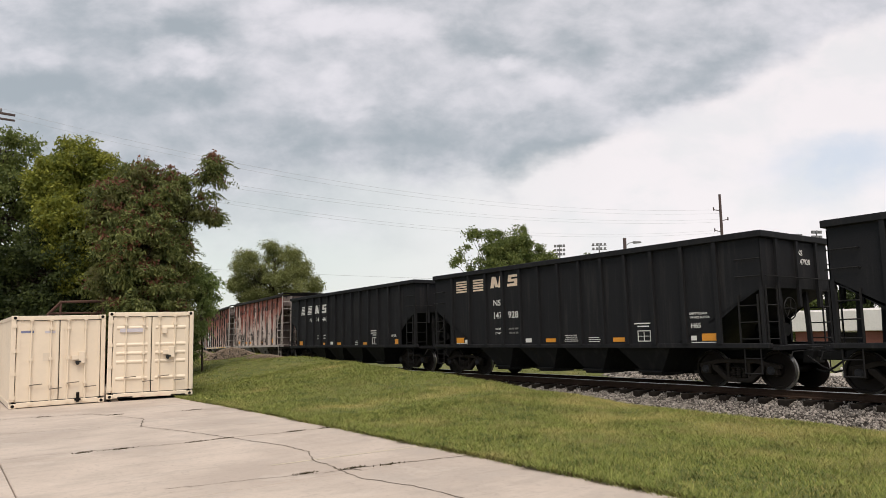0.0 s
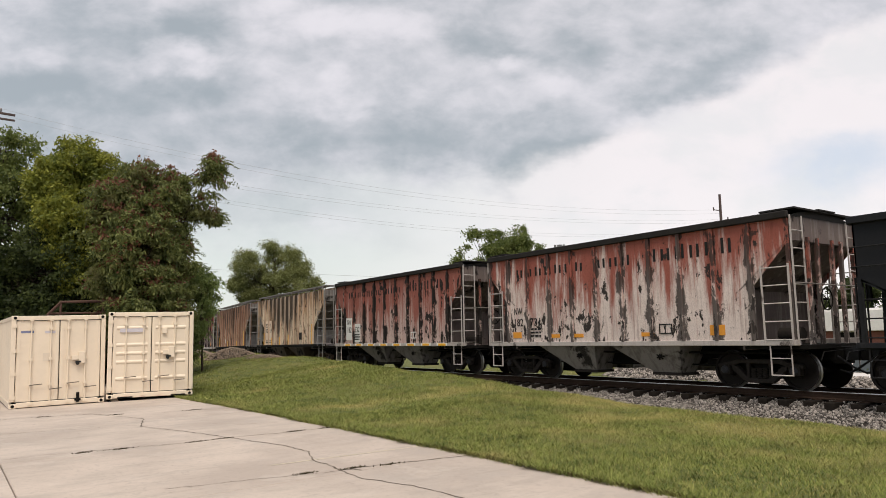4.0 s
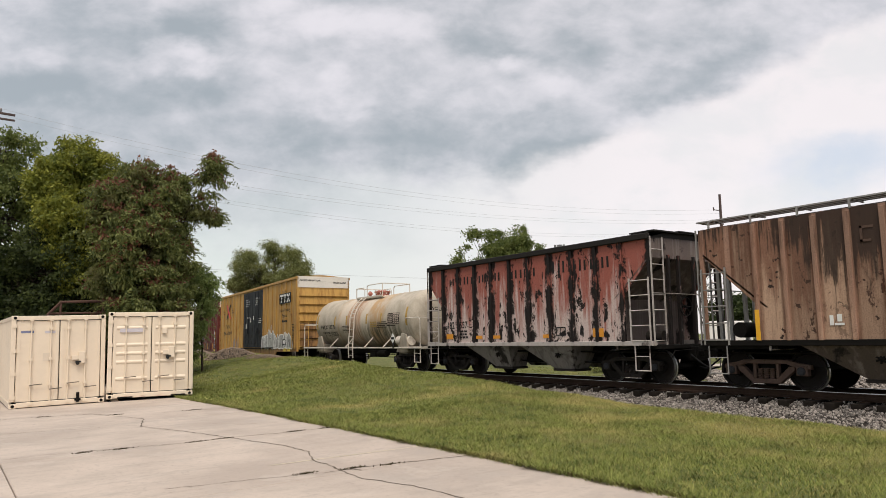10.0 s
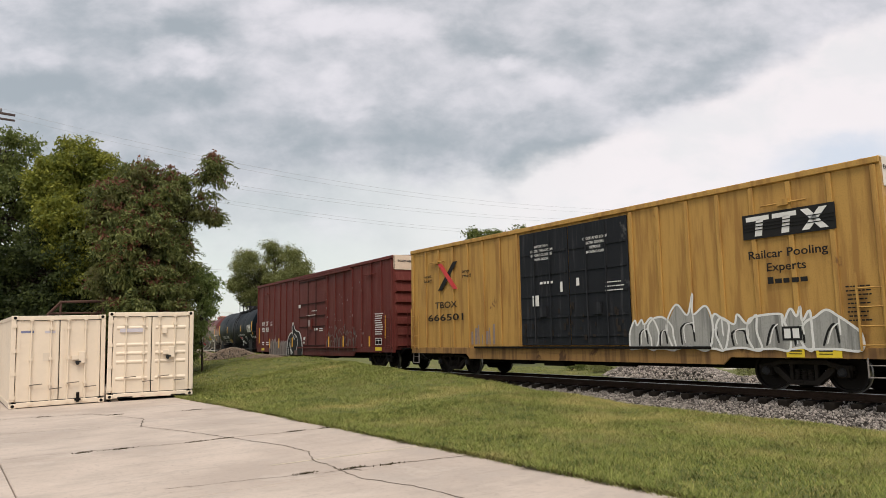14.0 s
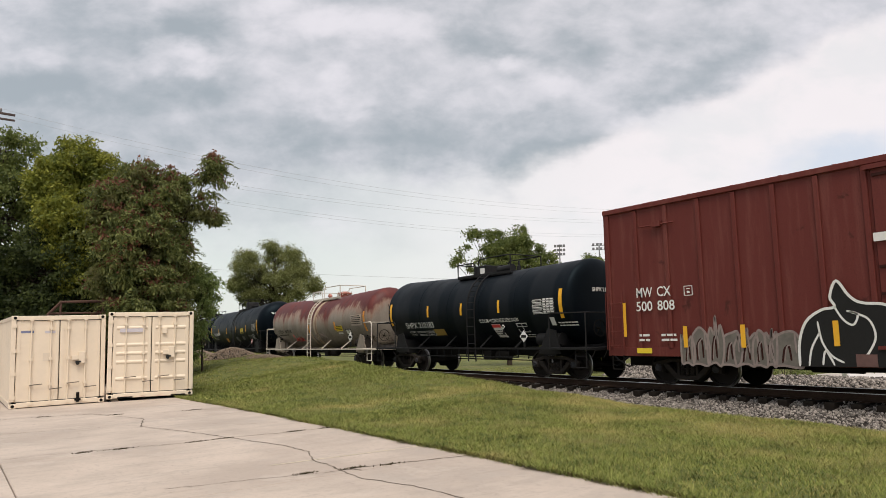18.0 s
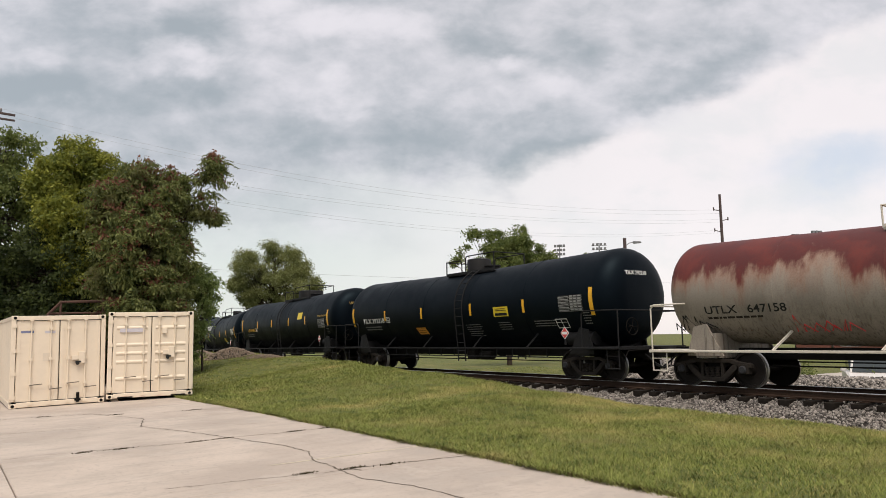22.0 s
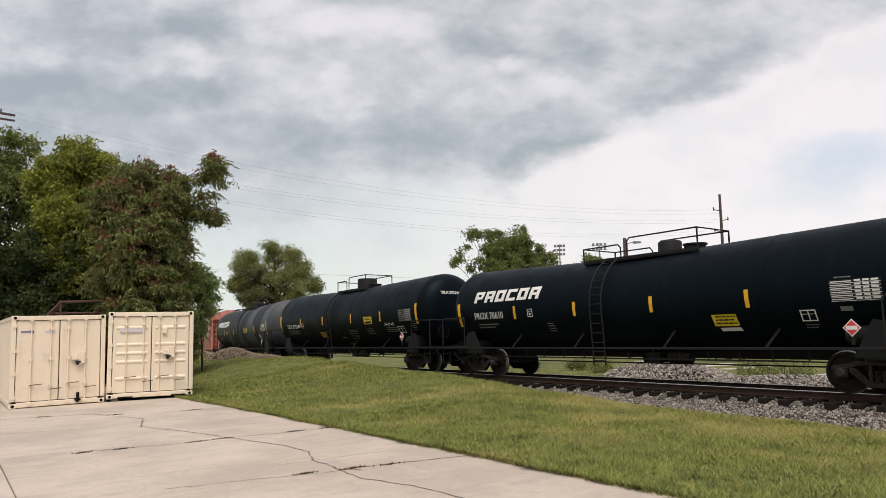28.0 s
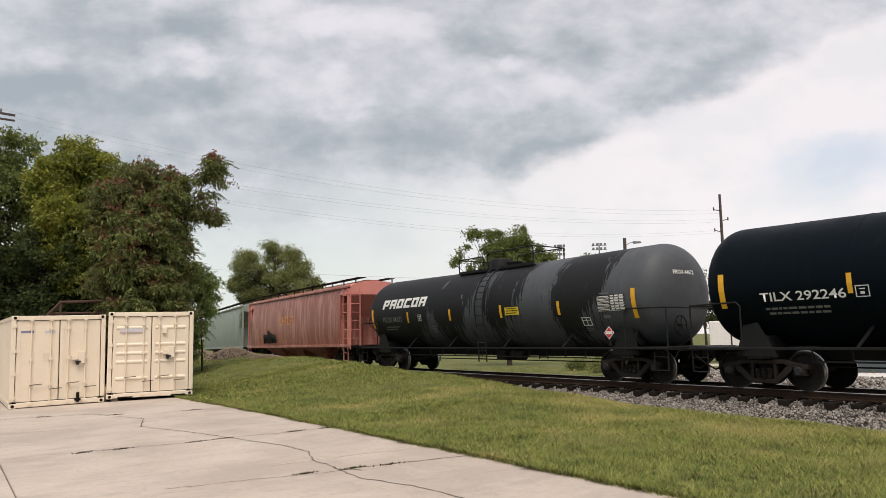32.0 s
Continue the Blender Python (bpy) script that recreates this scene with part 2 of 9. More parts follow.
SOU_TAN = flaked("stained_tan_paint", (0.46, 0.285, 0.165), (0.78, 0.64, 0.48), (0.022, 0.017, 0.014), 12.0, 0.60, 0.35, pale_level=0.98, rib_colour=(0.70, 0.56, 0.44), soot=0.80, **SOU_RIBS)
SOU_BROWN = flaked("stained_brown_paint", (0.235, 0.122, 0.080), (0.50, 0.335, 0.235), (0.034, 0.022, 0.017), 16.0, 0.42, 0.30, pale_level=0.80, rib_colour=(0.46, 0.28, 0.205), soot=0.68, streak=0.55, **SOU_RIBS)
SLOPE_DARK = paint("sooty_slope_sheet", (0.150, 0.118, 0.108), (0.24, 0.205, 0.19), (0.014, 0.012, 0.011), 0.4, 0.45, 0.8, 3.0, 2.0)
RUST_TRUCK = plain("rust_brown_truck_steel", (0.098, 0.060, 0.046), 0.85, 18.0, 0.5)
# stone dust, darkened to paint in the shade between loose stones
STONE_DUST_SHADE = plain("shade_darkened_stone_dust", (0.035, 0.030, 0.027), 0.95, 10.0, 0.5)
HOPPER_GREY = paint("dusty_grey_paint", (0.24, 0.22, 0.205), (0.13, 0.115, 0.105), (0.022, 0.019, 0.017), 0.5, 0.48, 0.75, 3.0)
ROOF_TAR = plain("tarred_roof_edge", (0.022, 0.020, 0.019), 0.7, 16.0, 0.4)
GALV = plain("dull_galvanised_steel", (0.30, 0.29, 0.28), 0.55, 20.0, 0.3, 0.5)
BOX_YELLOW = paint("yellow_boxcar_paint", (0.49, 0.290, 0.082), (0.34, 0.185, 0.055), (0.19, 0.10, 0.045), 0.55, 0.14, 0.55, 2.5, 5.0)
SILL_BROWN = paint("dirty_yellow_sill_paint", (0.34, 0.195, 0.070), (0.17, 0.095, 0.045), (0.10, 0.055, 0.030), 0.6, 0.35, 0.7, 2.5, 3.0)
END_DIRTY = paint("grimy_yellow_end_paint", (0.27, 0.150, 0.058), (0.11, 0.060, 0.034), (0.06, 0.036, 0.024), 0.65, 0.40, 0.75, 2.0, 6.0)
BOX_WHITE = plain("white_boxcar_paint", (0.72, 0.68, 0.62), 0.6, 12.0, 0.15)
BOX_RED = paint("oxide_red_boxcar_paint", (0.128, 0.028, 0.023), (0.155, 0.044, 0.036), (0.070, 0.020, 0.016), 0.45, 0.2, 0.6, 2.5, 9.0)
DOOR_BLACK = paint("black_door_paint", (0.022, 0.023, 0.026), (0.05, 0.05, 0.055), (0.09, 0.09, 0.09), 0.3, 0.1, 0.55, 3.0, 2.0)
SPRAY = paint("silver_spray_paint", (0.36, 0.36, 0.34), (0.20, 0.20, 0.19), (0.30, 0.22, 0.10), 0.4, 0.15, 0.5, 4.0, 1.0)
TANK_WHITE = paint("stained_white_tank_paint", (0.50, 0.45, 0.38), (0.40, 0.32, 0.22), (0.33, 0.27, 0.20), 0.35, 0.1, 0.5, 1.5, 2.2)
WHITE_RAILING = plain("white_railing_paint", (0.62, 0.57, 0.50), 0.6, 20.0, 0.25)


def two_tone(name, top, low, level):
    """A pale tank shell whose red top paint ends in ragged orange runs; a cream band lies under the manway."""
    m, n, b = material(name)
    co = n.add("TexCoord").outputs["Object"]
    xyz = n.add("SeparateXYZ", {0: co}).outputs
    runs = n.noise(n.stretch(co, (3.2, 1.2, 0.30), (3.0, 0, 0)), 1.5, 6.0, 0.68)
    wave = n.noise(n.stretch(co, (0.8, 0.5, 0.2), (1.7, 0, 0)), 1.0, 3.0, 0.5)
    blot = n.noise(n.stretch(co, (1, 1, 0.5), (3.0, 0, 0)), 1.4, 7.0, 0.65, 0.3)
    thin = n.noise(n.stretch(co, (11.0, 6.0, 0.35)), 1.5, 4.0, 0.6)
    fine = n.noise(co, 30.0, 3.0, 0.6)
    h = n.math("ADD", xyz[2], n.math("ADD", n.math("MULTIPLY", n.math("SUBTRACT", runs, 0.5), 0.75), n.math("ADD", n.math("MULTIPLY", n.math("SUBTRACT", wave, 0.5), 1.9), n.math("MULTIPLY", n.math("SUBTRACT", blot, 0.5), 1.3))))
    pale = n.mix(n.ramp(blot, 0.42, 0.66), low, tuple(v * 0.78 for v in low))
    pale = n.mix(n.math("MULTIPLY", n.ramp(xyz[2], level - 0.5, level - 1.7), n.math("MULTIPLY", n.ramp(thin, 0.50, 0.66), 0.75)), pale, (0.060, 0.055, 0.048))
    pale = n.mix(n.math("MULTIPLY", n.ramp(thin, 0.60, 0.72), 0.4), pale, (0.30, 0.17, 0.09))
    c = n.mix(n.math("MULTIPLY", n.ramp(h, level - 0.62, level + 0.02), 0.55), pale, (0.30, 0.130, 0.075))
    red = n.mix(n.ramp(blot, 0.42, 0.70), top, (top[0] * 1.7, top[1] * 1.9, top[2] * 1.5))
    c = n.mix(n.math("MULTIPLY", n.ramp(h, level - 0.24, level + 0.14), 0.97), c, red)
    band = n.math("MULTIPLY", n.ramp(xyz[0], -0.66, -0.58), n.ramp(xyz[0], 0.54, 0.44))
    gap = n.math("SUBTRACT", 1.0, n.math("MULTIPLY", n.ramp(xyz[0], -0.36, -0.30), n.ramp(xyz[0], 0.06, 0.0)))
    cream = n.mix(n.ramp(runs, 0.48, 0.64), (0.46, 0.38, 0.28), (0.26, 0.13, 0.065))
    c = n.mix(n.math("MULTIPLY", n.math("MULTIPLY", band, gap), n.ramp(runs, 0.70, 0.55)), c, cream)
    c = n.mix(n.math("MULTIPLY", n.ramp(fine, 0.4, 0.7), 0.20), c, (0.075, 0.045, 0.038))
    n.put(b.inputs["Base Color"], c)
    n.put(b.inputs["Roughness"], n.math("ADD", n.math("MULTIPLY", blot, 0.3), 0.42))
    b.inputs["Specular IOR Level"].default_value = 0.3
    bump(n, b, fine, 0.1, 0.01)
    return m


def peeled(name, zc):
    """Grey primer that shows where black paint has peeled off in hanging strips; the paint is left in leaning bands."""
    m, n, b = material(name)
    co = n.add("TexCoord").outputs["Object"]
    xyz = n.add("SeparateXYZ", {0: co}).outputs
    strips = n.noise(n.stretch(co, (6.5, 1.0, 0.36)), 1.6, 6.0, 0.68, 0.5)
    rag = n.noise(n.stretch(co, (1.6, 0.8, 0.8)), 1.5, 6.0, 0.65, 0.4)
    x = n.math("SUBTRACT", xyz[0], n.math("MULTIPLY", n.math("SUBTRACT", xyz[2], zc), 0.30))
    x = n.math("ADD", x, n.math("ADD", n.math("MULTIPLY", n.math("SUBTRACT", rag, 0.5), 0.9), n.math("MULTIPLY", n.math("SUBTRACT", strips, 0.5), 2.6)))
    left = None
    for mid, half in ((-5.4, 2.8), (-1.40, 1.30), (1.60, 1.0), (5.20, 1.15)):
        d = n.math("SUBTRACT", half, n.math("ABSOLUTE", n.math("SUBTRACT", x, mid)))
        left = d if left is None else n.math("MAXIMUM", left, d)
    # lower down only strips are left
    low = n.math("MULTIPLY", n.ramp(xyz[2], zc + 0.15, zc - 1.1), n.math("ADD", 0.25, n.math("MULTIPLY", n.math("SUBTRACT", strips, 0.44), 6.0)))
    v = n.math("SUBTRACT", left, n.math("MAXIMUM", low, 0.0))
    v = n.math("SUBTRACT", v, n.math("MULTIPLY", n.ramp(rag, 0.60, 0.66), 0.8))
    fine = n.noise(co, 24.0, 4.0, 0.6)
    grey = n.mix(n.ramp(rag, 0.3, 0.7), (0.060, 0.066, 0.076), (0.080, 0.086, 0.097))
    c = n.mix(n.ramp(v, 0.0, 0.05), grey, (0.008, 0.0085, 0.010))
    c = n.mix(n.math("MULTIPLY", n.ramp(fine, 0.45, 0.7), 0.2), c, (0.05, 0.05, 0.055))
    n.put(b.inputs["Base Color"], c)
    n.put(b.inputs["Roughness"], n.math("ADD", n.math("MULTIPLY", fine, 0.2), 0.45))
    b.inputs["Specular IOR Level"].default_value = 0.25
    bump(n, b, n.ramp(v, 0.0, 0.05), 0.3, 0.004)
    return m


def stained_white(name, zc):
    """A dirty white tank shell: cream and rust down from the manway, orange to its side, moss low down, darker towards
    the bottom.
    """
    m, n, b = material(name)
    co = n.add("TexCoord").outputs["Object"]
    xyz = n.add("SeparateXYZ", {0: co}).outputs
    runs = n.noise(n.stretch(co, (3.0, 0.8, 0.16)), 1.6, 6.0, 0.68)
    thin = n.noise(n.stretch(co, (12.0, 2.0, 0.30)), 1.6, 4.0, 0.6)
    blot = n.noise(n.stretch(co, (1, 1, 0.6), (5, 0, 0)), 1.5, 7.0, 0.66, 0.3)
    fine = n.noise(co, 30.0, 3.0, 0.6)
    x = n.math("ADD", xyz[0], n.math("MULTIPLY", n.math("SUBTRACT", runs, 0.5), 1.0))
    zone = lambda a, b_, e: n.math("MULTIPLY", n.ramp(x, a - e, a + e), n.ramp(x, b_ + e, b_ - e))
    c = n.mix(n.ramp(blot, 0.38, 0.66), (0.50, 0.445, 0.365), (0.37, 0.33, 0.265))
    c = n.mix(n.math("MULTIPLY", zone(-2.2, 2.6, 0.45), n.ramp(blot, 0.30, 0.62)), c, (0.50, 0.315, 0.155))
    c = n.mix(n.math("MULTIPLY", zone(-1.95, 1.20, 0.14), 0.85), c, (0.62, 0.55, 0.46))
    c = n.mix(n.math("MULTIPLY", zone(-1.10, 0.38, 0.10), n.math("MULTIPLY", n.ramp(thin, 0.34, 0.60), 0.75)), c, (0.40, 0.185, 0.080))
    c = n.mix(n.math("MULTIPLY", n.ramp(thin, 0.58, 0.72), 0.45), c, (0.27, 0.17, 0.09))
    side = n.math("MULTIPLY", n.ramp(xyz[2], zc + 0.15, zc - 0.55), n.math("ADD", 0.35, n.math("MULTIPLY", zone(0.9, 4.0, 0.5), 0.65)))
    c = n.mix(n.math("MULTIPLY", side, n.ramp(runs, 0.40, 0.60)), c, (0.085, 0.080, 0.050))
    # evenly darker towards the bottom of the shell
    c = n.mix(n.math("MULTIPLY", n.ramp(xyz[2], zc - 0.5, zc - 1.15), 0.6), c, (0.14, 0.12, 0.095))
    c = n.mix(n.math("MULTIPLY", n.ramp(fine, 0.4, 0.7), 0.2), c, (0.22, 0.19, 0.15))
    n.put(b.inputs["Base Color"], c)
    n.put(b.inputs["Roughness"], n.math("ADD", n.math("MULTIPLY", blot, 0.3), 0.42))
    b.inputs["Specular IOR Level"].default_value = 0.3
    bump(n, b, fine, 0.1, 0.01)
    return m


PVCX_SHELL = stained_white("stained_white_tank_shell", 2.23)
FADED_STRIPE = plain("faded_mustard_strip", (0.42, 0.27, 0.06), 0.6, 20.0, 0.2)
PLATE_DULL = plain("dull_pale_plate", (0.46, 0.38, 0.32), 0.6, 14.0, 0.25)
DOOR_IRON = plain("dark_red_door_iron", (0.038, 0.013, 0.011), 0.7, 20.0, 0.3)
SPRAY_FAINT = plain("faint_spray_paint", (0.135, 0.070, 0.062), 0.6, 9.0, 0.4)
SPRAY_PALE = plain("pale_spray_lines", (0.27, 0.215, 0.20), 0.6, 9.0, 0.4)
SPRAY_TEAL = plain("pale_teal_spray_paint", (0.150, 0.135, 0.118), 0.6, 7.0, 0.5)
CHUTE_BROWN = paint("sooty_brown_chute_paint", (0.095, 0.074, 0.060), (0.20, 0.165, 0.14), (0.016, 0.013, 0.011), 0.4, 0.5, 0.8, 2.5, 6.0)
SILL_PALE = paint("pale_chalky_sill", (0.46, 0.42, 0.40), (0.26, 0.22, 0.20), (0.05, 0.04, 0.035), 0.3, 0.35, 0.75, 3.0, 4.0)
UTLX_SHELL = two_tone("red_topped_tank_paint", (0.078, 0.012, 0.013), (0.285, 0.250, 0.212), 2.88)
PROX_SHELL = peeled("peeling_tank_paint", 2.54)
# the pale runs paint in upright gloss streaks on the rounded sides
COPPER = paint("copper_red_hopper_paint", (0.31, 0.105, 0.075), (0.50, 0.235, 0.185), (0.16, 0.060, 0.042), 0.60, 0.18, 0.36, 2.2, 4.0)
# copper red lightened to pink: the light on the ends is in the colour
COPPER_LIT_END = plain("pink_lit_hopper_paint", (0.60, 0.22, 0.185), 0.55, 14.0, 0.2)
GREEN_GREY = paint("grey_green_hopper_paint", (0.27, 0.31, 0.27), (0.34, 0.37, 0.33), (0.20, 0.20, 0.17), 0.3, 0.05, 0.5, 2.0, 7.0)


# ---- mesh writing ----
class Shape:
    """Collects corners and faces of one mesh."""

    def __init__(self):
        self.v, self.f = [], []

    def add(self, verts, faces):
        k = len(self.v)
        self.v.extend(verts)
        self.f.extend(tuple(i + k for i in f) for f in faces)
        return self

    def box(self, x0, x1, y0, y1, z0, z1):
        x0, x1 = sorted((x0, x1))
        y0, y1 = sorted((y0, y1))
        z0, z1 = sorted((z0, z1))
        v = [(x, y, z) for z in (z0, z1) for y in (y0, y1) for x in (x0, x1)]
        return self.add(v, [(0, 2, 3, 1), (4, 5, 7, 6), (0, 1, 5, 4), (2, 6, 7, 3), (0, 4, 6, 2), (1, 3, 7, 5)])

    def bar(self, p, q, w, h, up=(0, 0, 1)):
        """A straight bar from p to q, w wide and h high."""
        p, q = Vector(p), Vector(q)
        d = (q - p).normalized()
        u = Vector(up)
        s = d.cross(u)
        if s.length < 1e-4:
            s = d.cross(Vector((0, 1, 0)))
        s.normalize()
        u = s.cross(d)
        v = [tuple(e + s * a * w / 2 + u * b * h / 2) for e in (p, q) for a, b in ((-1, -1), (1, -1), (1, 1), (-1, 1))]
        return self.add(v, [(0, 1, 2, 3), (7, 6, 5, 4), (0, 4, 5, 1), (1, 5, 6, 2), (2, 6, 7, 3), (3, 7, 4, 0)])

    def rod(self, p, q, r, seg=6, r2=None):
        p, q = Vector(p), Vector(q)
        d = (q - p).normalized()
        s = d.orthogonal().normalized()
        u = d.cross(s)
        v = []
        for e, rr in ((p, r), (q, r if r2 is None else r2)):
            for i in range(seg):
                a = 2 * math.pi * i / seg
                v.append(tuple(e + (s * math.cos(a) + u * math.sin(a)) * rr))
        f = [(i, (i + 1) % seg, seg + (i + 1) % seg, seg + i) for i in range(seg)]
        f += [tuple(range(seg))[::-1], tuple(range(seg, 2 * seg))]
        return self.add(v, f)

    def path(self, pts, r, seg=6):
        """A bent rod through all points, with mitred bends."""
        p = [Vector(q) for q in pts]
        n = len(p)
        d0 = (p[1] - p[0]).normalized()
        s = d0.orthogonal().normalized()
        v = []
        for i in range(n):
            din = (p[i] - p[i - 1]).normalized() if i else d0
            dout = (p[i + 1] - p[i]).normalized() if i < n - 1 else din
            t = (din + dout)
            t = t.normalized() if t.length > 1e-5 else din
            s = (s - t * s.dot(t))
            s = s.normalized() if s.length > 1e-5 else t.orthogonal().normalized()
            u = t.cross(s)
            k = min(1.6, 1.0 / max(0.5, t.dot(din)))
            v += [tuple(p[i] + (s * math.cos(2 * math.pi * a / seg) + u * math.sin(2 * math.pi * a / seg)) * r * k) for a in range(seg)]
        f = [(i * seg + a, i * seg + (a + 1) % seg, (i + 1) * seg + (a + 1) % seg, (i + 1) * seg + a) for i in range(n - 1) for a in range(seg)]
        f += [tuple(range(seg))[::-1], tuple(range((n - 1) * seg, n * seg))]
        return self.add(v, f)

    def prism(self, outline, y0, y1):
        """An outline in x and z, pushed from y0 to y1."""
        n = len(outline)
        v = [(x, y0, z) for x, z in outline] + [(x, y1, z) for x, z in outline]
        f = [(i, (i + 1) % n, n + (i + 1) % n, n + i) for i in range(n)]
        return self.add(v, [tuple(range(n))[::-1], tuple(range(n, 2 * n))] + f)

    def loft(self, outline, x0, x1):
        """An outline in y and z, pushed from x0 to x1."""
        n = len(outline)
        v = [(x0, y, z) for y, z in outline] + [(x1, y, z) for y, z in outline]
        f = [(i, (i + 1) % n, n + (i + 1) % n, n + i) for i in range(n)]
        return self.add(v, [tuple(range(n))[::-1], tuple(range(n, 2 * n))] + f)

    def turned(self, profile, axis="y", seg=24, c=(0, 0, 0)):
        """A profile of (along, radius) turned round an axis through c."""
        v, f = [], []
        for a, r in profile:
            for i in range(seg):
                t = 2 * math.pi * i / seg
                p = (a, r * math.cos(t), r * math.sin(t)) if axis == "x" else ((r * math.cos(t), a, r * math.sin(t)) if axis == "y" else (r * math.cos(t), r * math.sin(t), a))
                v.append((p[0] + c[0], p[1] + c[1], p[2] + c[2]))
        for k in range(len(profile) - 1):
            for i in range(seg):
                j = (i + 1) % seg
                f.append((k * seg + i, k * seg + j, (k + 1) * seg + j, (k + 1) * seg + i))
        f += [tuple(range(seg)), tuple(range((len(profile) - 1) * seg, len(profile) * seg))]
        return self.add(v, f)

    def mesh(self, name, mat, smooth=False, bevel=0.0):
        me = bpy.data.meshes.new(name)
        me.from_pydata(self.v, [], self.f)
        if bevel or smooth:
            bm = bmesh.new()
            bm.from_mesh(me)
            bmesh.ops.recalc_face_normals(bm, faces=bm.faces)
            if bevel:
                bmesh.ops.bevel(bm, geom=bm.edges[:], offset=bevel, segments=1, affect="EDGES", clamp_overlap=True)
            bm.to_mesh(me)
            bm.free()
        else:
            bm = bmesh.new()
            bm.from_mesh(me)
            bmesh.ops.recalc_face_normals(bm, faces=bm.faces)
            bm.to_mesh(me)
            bm.free()
        if smooth:
            me.shade_smooth()
            me.set_sharp_from_angle(angle=radians(38))
        me.materials.append(mat)
        return me


def part(name, shape, mat, parent, label="", smooth=False, bevel=0.0, at=None):
    """One mesh under a thing or a part; shape may be a ready mesh."""
    me = shape.mesh(name, mat, smooth, bevel) if isinstance(shape, Shape) else shape
    ob = new(name, me)
    ob.parent = parent
    if at is not None:
        ob.matrix_basis = at
    if label:
        ob["label"] = label
    return ob


def thing(name, label, category, m=None, group="", kind=""):
    ob = new(name)
    if m is not None:
        ob.matrix_basis = m
    ob.empty_display_size = 0.2
    return tagged(ob, label, category, group, kind)


def letters(parent, text, size, x, z, mat, wrap, width=None, name="lettering", parent_label=""):
    """Words on a car's camera side: the left end of the words at x, their foot at z. wrap gives y for a height."""
    cu = bpy.data.curves.new(name, "FONT")
    cu.body, cu.size, cu.resolution_u, cu.offset = text, size * 1.38, 3, size * 0.018
    tmp = bpy.data.objects.new(name, cu)
    me = bpy.data.meshes.new_from_object(tmp)
    bpy.data.objects.remove(tmp)
    bpy.data.curves.remove(cu)
    co = np.empty(len(me.vertices) * 3, np.float32)
    me.vertices.foreach_get("co", co)
    co = co.reshape(-1, 3)
    k = width / max(co[:, 0].max(), 1e-3) if width else 1.0
    out = np.array([(x + a * k, wrap(x + a * k, z + b), z + b) for a, b, _ in co], np.float32)
    me.vertices.foreach_set("co", out.ravel())
    me.update()
    me.name = name
    me.materials.append(mat)
    ob = new(name, me)
    ob.parent = parent
    return ob


def plates(parent, rects, mat, wrap, name="stencil_bars", label="", t=0.004, lift=0.0):
    """Thin flat patches (x, z, width, height, lean) on a car's camera side, bent to its surface; small print is one mesh."""
    shapes = []
    for x, z, w, h, *lean in rects:
        s = Shape()
        k = max(1, int(h / 0.2))
        d = lean[0] if lean else 0.0
        for i in range(k + 1):
            b, dd = z + h * i / k, d * i / k
            for a in (x + dd, x + w + dd):
                y = wrap(a, b) - lift
                s.v += [(a, y - t, b), (a, y + t, b)]
        for i in range(k):
            j = 4 * i
            s.f += [(j, j + 2, j + 6, j + 4), (j + 1, j + 5, j + 7, j + 3), (j, j + 4, j + 5, j + 1), (j + 2, j + 3, j + 7, j + 6)]
        s.f += [(0, 1, 3, 2), (4 * k, 4 * k + 2, 4 * k + 3, 4 * k + 1)]
        shapes.append(s)
    if name in ("stencil_bars", "test_table", "door_notice") and len(shapes) > 1:
        one = Shape()
        for s in shapes:
            one.add(s.v, s.f)
        ob = part(name, one, mat, parent, label)
        ob["kind"] = "stuff"
        return ob
    return [part(name, s, mat, parent, label) for s in shapes]


def word_rows(x, z, w, rows, h=0.05, gap=0.045, seed=1):
    """Rows of unreadable small print as short bars."""
    rnd = random.Random(seed)
    out = []
    for r in range(rows):
        a = x + rnd.uniform(0, 0.08) * w
        while a < x + w * rnd.uniform(0.8, 1.0):
            l = rnd.uniform(1.2, 4.0) * h
            out.append((a, z - r * (h + gap), min(l, x + w - a + 0.02), h))
            a += l + h * 0.7
    return out


# ---- the track's line ----
TRACK_Y, BEND_END = 17.415, -62.0
STEP = 0.5
S_GRID = np.arange(-400, 160, STEP)


def track_table():
    s = np.maximum(S_GRID, BEND_END)
    turn = -(0.00191956 * np.clip(-14.5 - s, 0, None) + 0.00313279 * np.clip(-38.06 - s, 0, None))
    i0 = int(np.searchsorted(S_GRID, 0))
    dx, dy = np.cos(turn), np.sin(turn)
    x = np.concatenate([[0], np.cumsum((dx[1:] + dx[:-1]) / 2 * STEP)])
    y = np.concatenate([[0], np.cumsum((dy[1:] + dy[:-1]) / 2 * STEP)])
    z = 0.00547 * S_GRID - 0.00021014 * np.clip(-24.96 - s, 0, None) ** 2
    return x - x[i0], y - y[i0] + TRACK_Y, z


TX, TY, TZ = track_table()


def on_track(s):
    return Vector((np.interp(s, S_GRID, TX), np.interp(s, S_GRID, TY), np.interp(s, S_GRID, TZ)))


def heading(s):
    d = on_track(s + 0.5) - on_track(s - 0.5)
    return math.atan2(d.y, d.x)


def centre_y(x):
    return np.interp(x, TX, TY)


def track_z(x):
    return np.interp(x, TX, TZ)


def travelled(t):
    """How far the train has come by t seconds, against 16 s."""
    u = t - 16.0
    return 7.59115 * u - 0.00597087 * u * u + 3.446e-6 * u ** 3

